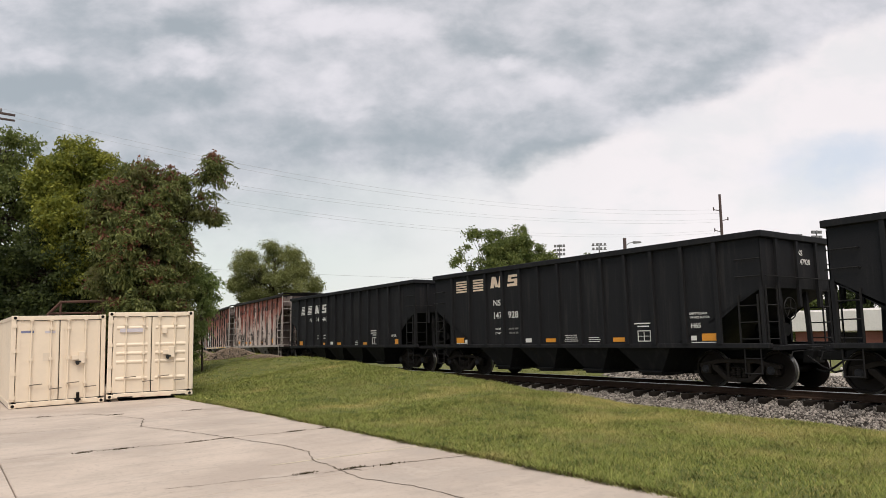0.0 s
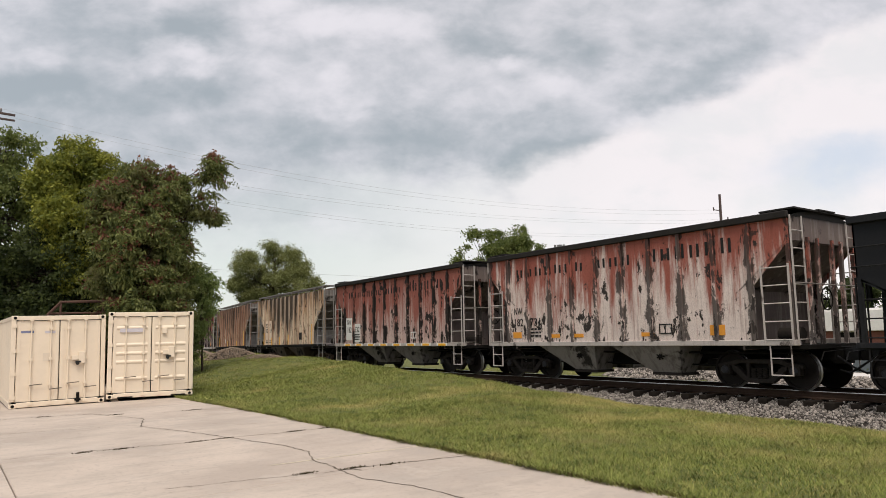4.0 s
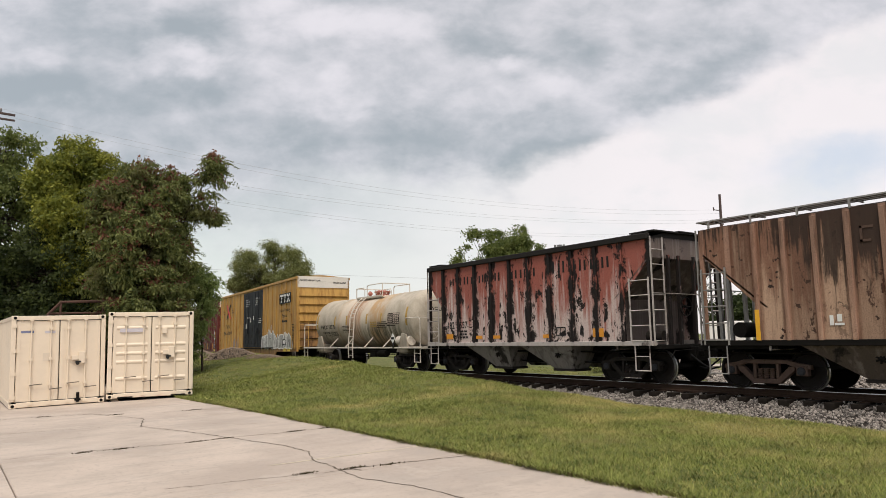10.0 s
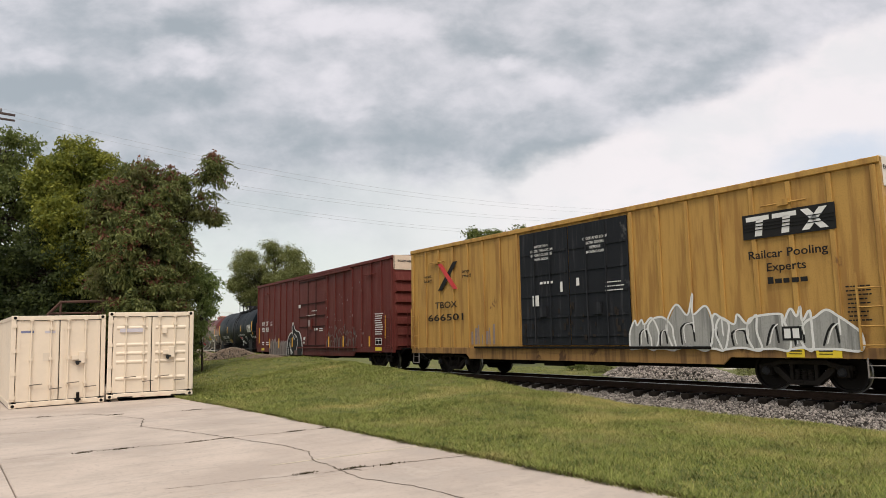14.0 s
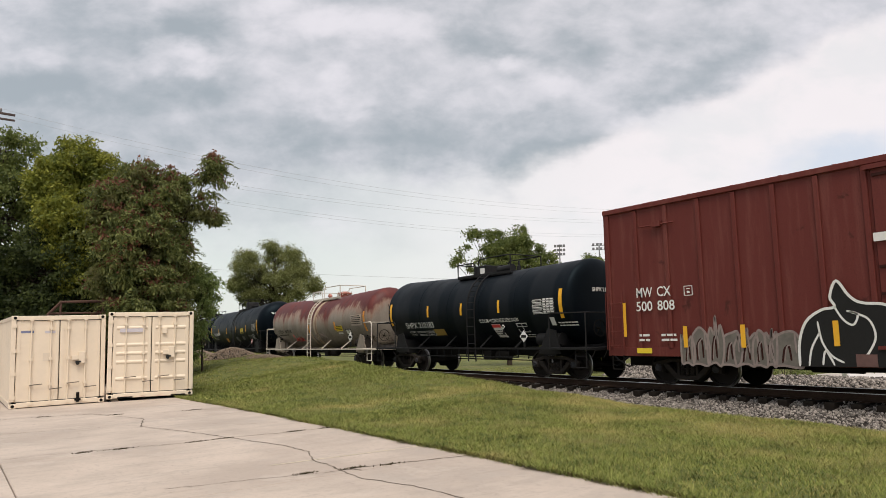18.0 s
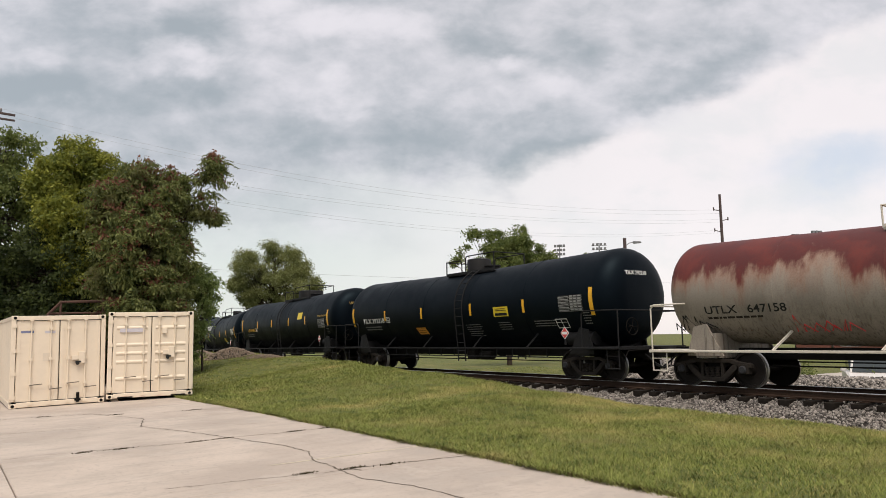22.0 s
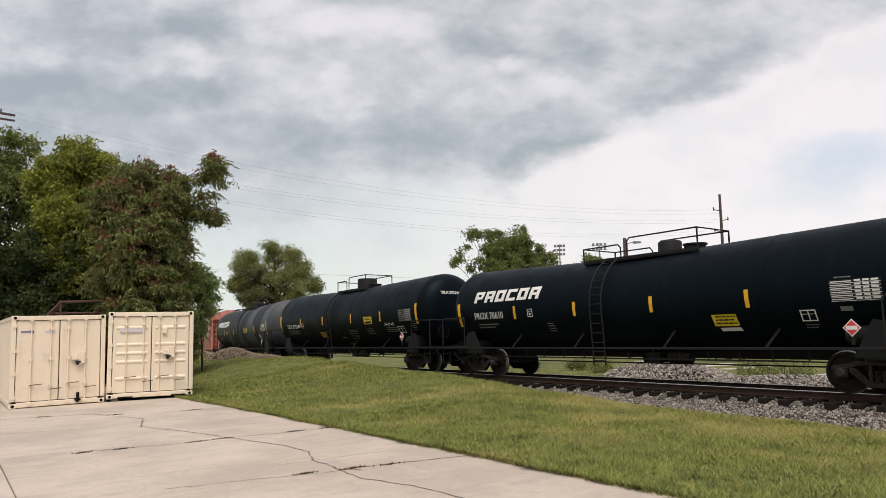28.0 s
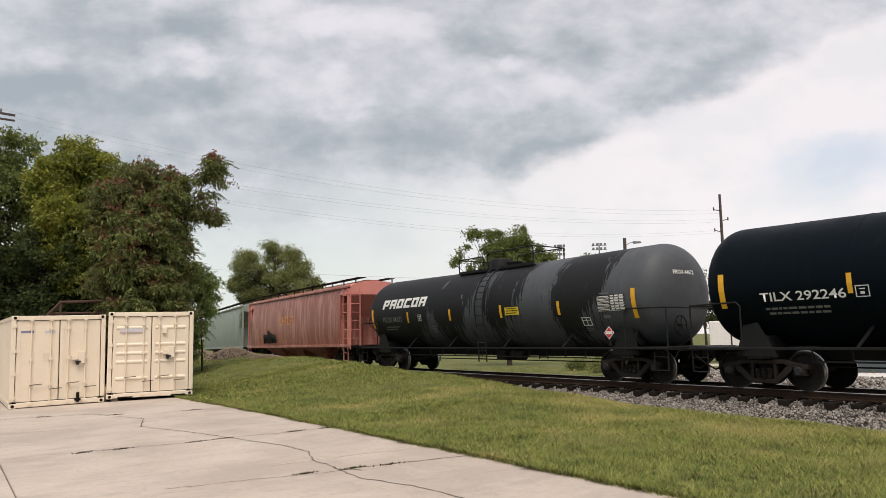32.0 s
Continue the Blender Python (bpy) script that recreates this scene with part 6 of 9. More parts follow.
# ---- open-top coal hoppers ----
def coal_hopper(name, label, sigma, seed, lettering=None):
    L, W, Z0, Z1 = 6.86, 1.58, 1.10, 3.72
    car = rail_car(name, label, "coal hopper car", sigma, 5.75)
    wrap = lambda x, z: -W - 0.004
    for sy in (-1, 1):
        side = Shape().prism([(-L, Z1), (-L, 2.45), (-L + 0.35, 2.30), (-L + 1.25, Z0 + 0.55), (-L + 1.25, Z0), (L - 1.25, Z0), (L - 1.25, Z0 + 0.55), (L - 0.35, 2.30), (L, 2.45), (L, Z1)], sy * W, sy * (W - 0.03))
        part("side_sheet", side, BLACK_HOPPER, car)
        for i in (1.17, 2.23, 3.22, 4.17, 5.08, 5.98, 6.90, 7.82, 8.72, 9.62, 10.55, 11.53, 12.53):
            x = -L + i
            lo = Z0
            part("rib", Shape().prism([(x - 0.07, lo), (x + 0.07, lo), (x + 0.05, Z1 - 0.05), (x - 0.05, Z1 - 0.05)], sy * (W + 0.002), sy * (W + 0.085)), BLACK_HOPPER, car)
        part("top_chord", Shape().box(-L - 0.05, L + 0.05, sy * (W - 0.06), sy * (W + 0.10), Z1 - 0.07, Z1 + 0.09), BLACK_HOPPER, car, bevel=0.015)
        part("side_sill", Shape().box(-L - 0.1, L + 0.1, sy * (W - 0.12), sy * (W + 0.06), Z0 - 0.10, Z0 + 0.02), BLACK_HOPPER, car, bevel=0.012)
    for sx in (-1, 1):
        end = Shape().box(sx * (L - 0.03), sx * L, -W, W, 2.45, Z1)
        end.add([(sx * L, -W, 2.45), (sx * L, W, 2.45), (sx * (L - 2.6), W, 1.0), (sx * (L - 2.6), -W, 1.0), (sx * (L - 0.05), -W, 2.48), (sx * (L - 0.05), W, 2.48), (sx * (L - 2.6), W, 1.06), (sx * (L - 2.6), -W, 1.06)],
                [(0, 1, 2, 3), (4, 7, 6, 5), (0, 3, 7, 4), (1, 5, 6, 2)])
        part("end_sheet", end, BLACK_HOPPER, car)
        part("top_end_chord", Shape().box(sx * (L - 0.05), sx * (L + 0.09), -W - 0.08, W + 0.08, Z1 - 0.07, Z1 + 0.09), BLACK_HOPPER, car, bevel=0.015)
        for y in (-0.95, 0.0, 0.95):
            part("end_post", Shape().box(sx * L, sx * (L + 0.07), y - 0.05, y + 0.05, 2.0, Z1 - 0.07), BLACK_HOPPER, car)
        for y in (-0.62, 0.62):
            part("end_brace", Shape().bar((sx * (L - 0.1), y, 1.05), (sx * (L - 0.15), y, 2.42), 0.10, 0.10), BLACK_HOPPER, car)
        for sy in (-1, 1):
            part("corner_post", Shape().box(sx * (L - 0.09), sx * L, sy * (W - 0.10), sy * (W + 0.01), Z0, 2.5), BLACK_HOPPER, car)
            part("ladder", ladder(Shape(), sx * (L - 0.62), sx * (L - 0.12), sy * (W + 0.04), Z0, 2.28), BLACK_TRIM, car)
            part("ladder", cross_ladder(Shape(), sx * (L + 0.05), sy * (W - 0.52), sy * (W - 0.05), Z0, 2.5), BLACK_TRIM, car)
            part("grab_iron", Shape().path([(sx * (L - 0.65), sy * W, 2.72), (sx * (L - 0.65), sy * (W + 0.07), 2.72), (sx * (L + 0.02), sy * (W + 0.07), 2.72)], 0.014, 5), BLACK_TRIM, car)
            part("grab_iron", Shape().path([(sx * (L - 0.65), sy * W, 3.14), (sx * (L - 0.65), sy * (W + 0.07), 3.14), (sx * (L + 0.02), sy * (W + 0.07), 3.14)], 0.014, 5), BLACK_TRIM, car)
            step_iron(car, sx * (L - 0.35), sy * (W + 0.02), BLACK_TRIM, 0.40, 1.02)
        part("end_platform", Shape().box(sx * (L - 1.3), sx * (L + 0.25), -W + 0.1, W - 0.1, 0.96, 1.06), BLACK_HOPPER, car)
        part("end_handrail", Shape().rod((sx * (L + 0.09), -W, 2.72), (sx * (L + 0.09), W, 2.72), 0.016, 5), BLACK_TRIM, car)
    hand_wheel(car, L + 0.02, -0.45, 1.95, 0.27, BLACK_TRIM)
    part("brake_cylinder", Shape().rod((L - 1.3, 0.3, 1.45), (L - 0.5, 0.3, 1.45), 0.17, 14), BLACK_TRIM, car, smooth=True)
    part("centre_sill", Shape().box(-L - 0.2, L + 0.2, -0.3, 0.3, 0.72, 1.05), BLACK_HOPPER, car)
    for x in (-3.2, -1.05, 1.05, 3.2):
        s = Shape()
        s.add([(x - 0.92, -W + 0.03, 1.02), (x + 0.92, -W + 0.03, 1.02), (x + 0.92, W - 0.03, 1.02), (x - 0.92, W - 0.03, 1.02), (x - 0.30, -1.15, 0.30), (x + 0.30, -1.15, 0.30), (x + 0.30, 1.15, 0.30), (x - 0.30, 1.15, 0.30)],
              [(0, 1, 5, 4), (1, 2, 6, 5), (2, 3, 7, 6), (3, 0, 4, 7), (4, 5, 6, 7), (0, 3, 2, 1)])
        chute = part("hopper_chute", s, BLACK_HOPPER, car)
        for sy in (-1, 1):
            part("chute_door", Shape().box(x - 0.34, x + 0.34, sy * 1.2, sy * 0.25, 0.24, 0.32), BLACK_TRIM, chute)
        part("door_shaft", Shape().rod((x - 0.4, -1.24, 0.34), (x + 0.4, -1.24, 0.34), 0.04), BLACK_TRIM, chute)
    # heaped coal
    rng = np.random.default_rng(seed)
    gx, gy = np.meshgrid(np.linspace(-L + 0.05, L - 0.05, 60), np.linspace(-W + 0.05, W - 0.05, 15))
    edge = np.minimum(1, np.minimum((L - np.abs(gx)) / 1.7, (W - np.abs(gy)) / 1.0))
    z = Z1 - 0.14 + 0.30 * np.sqrt(np.clip(edge, 0, 1)) * (0.72 + 0.28 * np.sin(gx * 0.8 + seed)) + rng.normal(0, 0.03, gx.shape)
    nx, ny = 60, 15
    i = (np.arange(ny - 1)[:, None] * nx + np.arange(nx - 1)[None]).ravel()
    part("coal_load", bulk_mesh("coal_load", np.stack([gx, gy, z], -1).reshape(-1, 3), np.stack([i, i + 1, i + nx + 1, i + nx], 1), COAL), COAL, car, "black coal heaped to the rim")
    couplers(car, 7.25, BLACK_TRIM)
    if lettering:
        lettering(car, wrap, L)
    return car


def striped_mark(car, x, z, w, h, n, mat, wrap, lean=0.0, name="logo_stripes"):
    plates(car, [(x + lean * i * h / n, z + i * h / n, w, h / n * 0.62) for i in range(n)], mat, wrap, name)


def leaning_mark(car, L, mat, wrap, n0, s0, z, h):
    """The road's mark as plain strokes: two uprights with a slanting bar, then three stacked bars."""
    plates(car, [(-L + n0, z, 0.17, h, 0.09), (-L + n0 + 0.42, z, 0.17, h, 0.09)], mat, wrap, "logo_shape")
    plates(car, [(-L + n0 + 0.27, z + 0.02, 0.17, h - 0.04, -0.14)], mat, lambda a, b: wrap(a, b) - 0.002, "logo_shape")
    plates(car, [(-L + s0, z, 0.52, h * 0.24), (-L + s0 + 0.37, z + h * 0.245, 0.17, h * 0.15), (-L + s0 + 0.04, z + h * 0.40, 0.50, h * 0.22), (-L + s0 + 0.05, z + h * 0.625, 0.17, h * 0.15), (-L + s0 + 0.07, z + h * 0.78, 0.52, h * 0.22)], mat, wrap, "logo_shape")


def hopper_letters_a(car, wrap, L):
    for x in (-L + 1.42, -L + 2.46):
        striped_mark(car, x, 3.05, 0.76, 0.46, 5, PEACH, wrap)
    leaning_mark(car, L, PEACH, wrap, 3.48, 4.40, 3.10, 0.40)
    letters(car, "NS", 0.21, -L + 3.60, 2.47, WHITE, wrap, 0.42)
    letters(car, "147", 0.23, -L + 3.58, 2.02, WHITE, wrap, 0.50)
    letters(car, "928", 0.23, -L + 4.40, 2.02, WHITE, wrap, 0.54)
    letters(car, "LD LMT", 0.075, -L + 3.70, 1.62, WHITE, wrap, 0.36)
    letters(car, "LT WT", 0.075, -L + 3.70, 1.47, WHITE, wrap, 0.32)
    plates(car, word_rows(-L + 4.42, 1.62, 0.5, 2, 0.06, 0.08, 4), FADED, wrap)
    plates(car, [(-L + 1.38, 1.17, 0.46, 0.20)], ORANGE, wrap, "reflector")
    plates(car, [(-L + 1.90, 1.18, 0.16, 0.11), (-L + 5.28, 1.18, 0.28, 0.13), (-L + 1.38, 1.14, 0.7, 0.02)], WHITE, wrap, "stencil")
    for x in (-L + 6.25, -L + 9.05):
        plates(car, [(x, 1.18, 0.45, 0.12)], ORANGE, wrap, "reflector")
    plates(car, word_rows(-L + 7.1, 1.38, 0.55, 4, 0.02, 0.04, 7) + word_rows(-L + 8.1, 1.30, 0.45, 3, 0.02, 0.04, 8), WHITE, wrap)
    s = [(9.95, 1.18, 0.44, 0.025), (9.95, 1.46, 0.44, 0.025), (9.95, 1.18, 0.025, 0.30), (10.37, 1.18, 0.025, 0.30), (10.16, 1.2, 0.02, 0.24), (9.97, 1.32, 0.4, 0.015), (9.84, 1.66, 0.56, 0.035), (9.95, 1.58, 0.40, 0.035)]
    plates(car, [(-L + a, b, c, d) for a, b, c, d in s], WHITE, wrap, "tare_box")
    letters(car, "EMPTY/LOAD", 0.06, -L + 11.66, 1.86, WHITE, wrap, 0.52)
    letters(car, "1/4 ADJ BLOCK", 0.06, -L + 11.66, 1.76, WHITE, wrap, 0.60)
    letters(car, "H65", 0.13, -L + 11.68, 1.52, WHITE, wrap)
    plates(car, [(-L + 11.68, 1.20, 0.16, 0.12), (-L + 11.68, 1.14, 0.72, 0.02)], WHITE, wrap, "stencil")
    plates(car, [(-L + 12.0, 1.19, 0.42, 0.18)], ORANGE, wrap, "reflector")
    end_wrap_letters(car, lambda y, z: L + 0.004, ("NS", "147928"), 0.14, 3.30, None, 0.10)


def end_wrap_letters(car, x, lines, size, z, mat=None, y0=0.35):
    """Words on a car's front end, read from in front; x gives the end's surface."""
    for i, text in enumerate(lines):
        cu = bpy.data.curves.new("end_lettering", "FONT")
        cu.body, cu.size, cu.resolution_u, cu.offset = text, size * 1.38, 2, size * 0.035
        tmp = bpy.data.objects.new("end_lettering", cu)
        me = bpy.data.meshes.new_from_object(tmp)
        bpy.data.objects.remove(tmp)
        bpy.data.curves.remove(cu)
        for v in me.vertices:
            a, b = y0 + v.co.x, z - i * size * 1.6 + v.co.y
            v.co = (x(a, b) + 0.008, a, b)
        me.materials.append(mat or WHITE)
        ob = new("end_lettering", me)
        ob.parent = car


def hopper_letters_b(car, wrap, L):
    for x in (-L + 1.50, -L + 2.38):
        striped_mark(car, x, 2.79, 0.52, 0.48, 6, WHITE, wrap, 0.24)
    leaning_mark(car, L, WHITE, wrap, 3.40, 4.30, 2.80, 0.44)
    letters(car, "NS", 0.21, -L + 2.68, 2.38, WHITE, wrap, 0.44)
    letters(car, "145", 0.22, -L + 3.55, 2.38, WHITE, wrap, 0.52)
    letters(car, "446", 0.22, -L + 4.34, 2.38, WHITE, wrap, 0.58)
    for x, w, lines in ((3.72, 0.34, ("LD LMT", "LT WT")), (4.42, 0.40, ("229000", "57000"))):
        for k, line in enumerate(lines):
            letters(car, line, 0.075, -L + x, 1.60 - 0.15 * k, WHITE, wrap, w * len(line) / 6)
    for x, w in ((-L + 1.29, 0.42), (-L + 4.5, 0.2), (-L + 6.21, 0.42), (-L + 9.05, 0.40)):
        plates(car, [(x, 1.14, w, 0.22 if x < -5 else 0.12)], ORANGE, wrap, "reflector")
    plates(car, [(-L + 5.39, 1.16, 0.28, 0.14)] + word_rows(-L + 8.19, 1.30, 0.40, 3, 0.025, 0.05, 9), WHITE, wrap, "stencil")
    s = [(9.95, 1.16, 0.44, 0.025), (9.95, 1.44, 0.44, 0.025), (9.95, 1.16, 0.025, 0.30), (10.37, 1.16, 0.025, 0.30), (10.16, 1.2, 0.02, 0.22), (9.80, 1.74, 0.62, 0.04), (9.80, 1.64, 0.62, 0.04), (9.98, 1.55, 0.36, 0.04)]
    plates(car, [(-L + a, b, c, d) for a, b, c, d in s], WHITE, wrap, "tare_box")
    letters(car, "HP28R", 0.105, -L + 11.72, 1.46, WHITE, wrap, 0.44)
    plates(car, [(-L + 12.03, 1.15, 0.44, 0.22)], ORANGE, wrap, "reflector")


# ---- two-bay covered hoppers ----
def covered_hopper(name, label, sigma, body, style, chute_mat, lettering=None):
    """style 'tar': overhanging tarred roof edge; 'walk': raised roof walk on brackets."""
    L, W, Z0, Z1 = 5.48, 1.58, 1.18, 4.02 if style == "walk" else 4.08
    car = rail_car(name, label, "covered hopper car", sigma, 4.2, style == "walk")
    wrap = lambda x, z: -W - 0.004
    cut_top, cut_low, inset = (3.42, 2.06, 1.45) if style == "walk" else (3.50, 2.50, 0.95)
    inner = L - inset
    for sy in (-1, 1):
        part("side_sheet", Shape().prism([(-L, Z1), (-L, cut_top), (-inner, cut_low), (-inner, Z0), (inner, Z0), (inner, cut_low), (L, cut_top), (L, Z1)], sy * W, sy * (W - 0.03)), body, car)
        n = 12 if style == "walk" else 10
        for i in range(n):
            x = -inner + 0.06 + i * (2 * inner - 0.12) / (n - 1)
            part("rib", Shape().prism([(x - 0.055, Z0), (x + 0.055, Z0), (x + 0.055, Z1 - 0.06), (x - 0.055, Z1 - 0.06)], sy * (W + 0.002), sy * (W + 0.065)), body, car, bevel=0.01)
        part("side_sill", Shape().box(-L - 0.05, L + 0.05, sy * (W - 0.10), sy * (W + 0.05), Z0 - 0.12, Z0 + 0.015), SILL_PALE if style == "tar" else GRIME, car, bevel=0.01)
        if style == "tar":
            part("roof_edge", Shape().prism([(-L - 0.02, Z1 - 0.07), (L + 0.02, Z1 - 0.07), (L + 0.02, Z1 + 0.10), (-L - 0.02, Z1 + 0.10)], sy * (W - 0.04), sy * (W + 0.10)), ROOF_TAR, car, "black tarred roof edge", bevel=0.02)
    part("roof", Shape().loft([(-W, Z1 - 0.02), (-W * 0.6, Z1 + 0.13), (0, Z1 + 0.17), (W * 0.6, Z1 + 0.13), (W, Z1 - 0.02)], -L, L), ROOF_TAR if style == "tar" else body, car)
    if style == "walk":
        for sy in (-1, 1):
            s = Shape()
            for k in range(3):
                s.box(-L - 0.1, L + 0.1, sy * (W - 0.62 + k * 0.20), sy * (W - 0.48 + k * 0.20), Z1 + 0.20, Z1 + 0.235)
            part("roof_walk", s, GALV, car, "dull steel roof walk")
            for i in range(10):
                x = -L + 0.3 + i * (2 * L - 0.6) / 9
                part("roof_walk_bracket", Shape().bar((x, sy * (W - 0.02), Z1 - 0.04), (x, sy * (W - 0.02), Z1 + 0.20), 0.04, 0.04).bar((x, sy * (W - 0.7), Z1 + 0.19), (x, sy * (W - 0.02), Z1 + 0.19), 0.04, 0.03), GALV, car)
    else:
        part("roof_walk", Shape().box(-L - 0.15, L + 0.15, -0.4, 0.4, Z1 + 0.19, Z1 + 0.22), ROOF_TAR, car)
        part("roof_hatch", Shape().box(-L + 0.5, L - 0.5, -0.62, -0.42, Z1 + 0.12, Z1 + 0.21).box(-L + 0.5, L - 0.5, 0.42, 0.62, Z1 + 0.12, Z1 + 0.21), ROOF_TAR, car)
        for sx in (-1, 1):
            part("roof_platform", Shape().box(sx * (L - 0.75), sx * (L + 0.12), -W + 0.1, W - 0.1, Z1 + 0.15, Z1 + 0.19), ROOF_TAR, car)
    for sx in (-1, 1):
        xb = inner - (0.25 if style == "walk" else 0.35)
        e = Shape()
        e.box(sx * (L - 0.03), sx * L, -W, W, cut_top, Z1)
        e.add([(sx * L, -W, cut_top), (sx * L, W, cut_top), (sx * xb, W, cut_low - 0.1), (sx * xb, -W, cut_low - 0.1), (sx * (L - 0.06), -W, cut_top), (sx * (L - 0.06), W, cut_top), (sx * (xb - 0.06), W, cut_low - 0.1), (sx * (xb - 0.06), -W, cut_low - 0.1)],
              [(0, 1, 2, 3), (4, 7, 6, 5), (0, 3, 7, 4), (1, 5, 6, 2)])
        part("slope_sheet", e, SLOPE_DARK if style == "tar" else HOPPER_GREY, car)
        part("bulkhead", Shape().box(sx * (xb - 0.04), sx * xb, -W + 0.02, W - 0.02, 0.95, cut_low), SLOPE_DARK if style == "tar" else SILL_PALE, car)
        part("end_platform", Shape().box(sx * (xb - 0.2), sx * (L + 0.22), -W + 0.05, W - 0.05, 0.98, 1.08), GRIME, car)
        for sy in (-1, 1):
            post = GALV if style == "walk" else SILL_PALE
            part("corner_post", Shape().box(sx * (L - 0.10), sx * L, sy * (W - 0.08), sy * (W + 0.012), Z0 - 0.1, Z1 - 0.05), body, car)
            part("ladder", ladder(Shape(), sx * (L - 0.72), sx * (L - 0.05), sy * (W + 0.05), Z0 - 0.1, 3.0 if style == "walk" else 2.95, 0.42), post, car)
            part("ladder", cross_ladder(Shape(), sx * (L + 0.06), sy * (W - 0.5), sy * (W + 0.02), Z0 - 0.1, Z1, 0.42), post, car)
            for y in (0.35, 0.80):
                part("end_post", Shape().bar((sx * (L - 0.02), sy * y, 1.05), (sx * (L + 0.01), sy * y, cut_top + 0.1), 0.09, 0.09), body if style == "tar" else post, car)
            step_iron(car, sx * (L - 0.38), sy * (W + 0.02), post, 0.38, 1.06, 0.5)
        part("end_handrail", Shape().rod((sx * (L + 0.07), -W, 2.5), (sx * (L + 0.07), W, 2.5), 0.016, 5), HOPPER_GREY, car)
    hand_wheel(car, L + 0.05, -0.15, 2.15, 0.27, GRIME)
    part("air_reservoir", Shape().rod((-L + 0.35, -0.55, 1.45), (-L + 0.35, 0.45, 1.45), 0.2, 14), GRIME_LIGHT, car, smooth=True)
    part("brake_cylinder", Shape().rod((L - 0.85, -0.7, 1.32), (L - 0.3, -0.7, 1.32), 0.16, 14), GRIME_LIGHT, car, smooth=True)
    part("centre_sill", Shape().box(-L - 0.2, L + 0.2, -0.3, 0.3, 0.70, 1.05), GRIME, car)
    for x in (-1.72, 1.28):
        for sy in (-1, 1):
            s = Shape()
            y0, y1 = sy * (W - 0.02), sy * 0.35
            s.add([(x - 1.35, y0, 1.08), (x + 1.05, y0, 1.08), (x + 1.05, y1, 1.08), (x - 1.35, y1, 1.08), (x - 0.10, sy * 1.15, 0.33), (x + 0.75, sy * 1.15, 0.33), (x + 0.75, sy * 0.5, 0.33), (x - 0.10, sy * 0.5, 0.33)],
                  [(0, 1, 5, 4), (1, 2, 6, 5), (2, 3, 7, 6), (3, 0, 4, 7), (4, 5, 6, 7), (0, 3, 2, 1)])
            bay = part("hopper_chute", s, chute_mat, car)
            if sy < 0:
                g = Shape()
                for k in range(7):
                    a = 2 * math.pi * k / 7
                    g.rod((x + 0.30, -1.42 - 0.02, 0.78), (x + 0.30 + 0.13 * math.cos(a), -1.40, 0.78 + 0.10 * math.sin(a)), 0.022, 5)
                part("outlet_gear", g, GRIME, bay)
                part("outlet_gate", Shape().box(x - 0.16, x + 0.80, -1.18, -0.45, 0.26, 0.34), GRIME_LIGHT, bay)
    # added block: keeps the light behind the car out of the bay gap
    part("bay_hood", Shape().prism([(-3.0, 1.05), (-1.9, 0.50), (1.6, 0.50), (2.7, 1.05)], -0.55, 0.55), GRIME, car, "dark filler that blocks daylight between the hopper bays")
    part("brake_rigging", Shape().rod((-L + 0.6, -0.75, 0.55), (L - 0.6, -0.75, 0.55), 0.025, 5).bar((-4.2, -0.6, 0.58), (-2.4, -0.6, 0.62), 0.06, 0.16).bar((2.5, -0.6, 0.62), (4.2, -0.6, 0.58), 0.06, 0.16), GRIME, car, "dark brake rods and levers")
    part("train_line", Shape().rod((-L, -1.05, 0.88), (L, -1.05, 0.88), 0.03, 6), GRIME, car)
    couplers(car, 5.85, GRIME)
    if lettering:
        lettering(car, wrap, L)
    return car


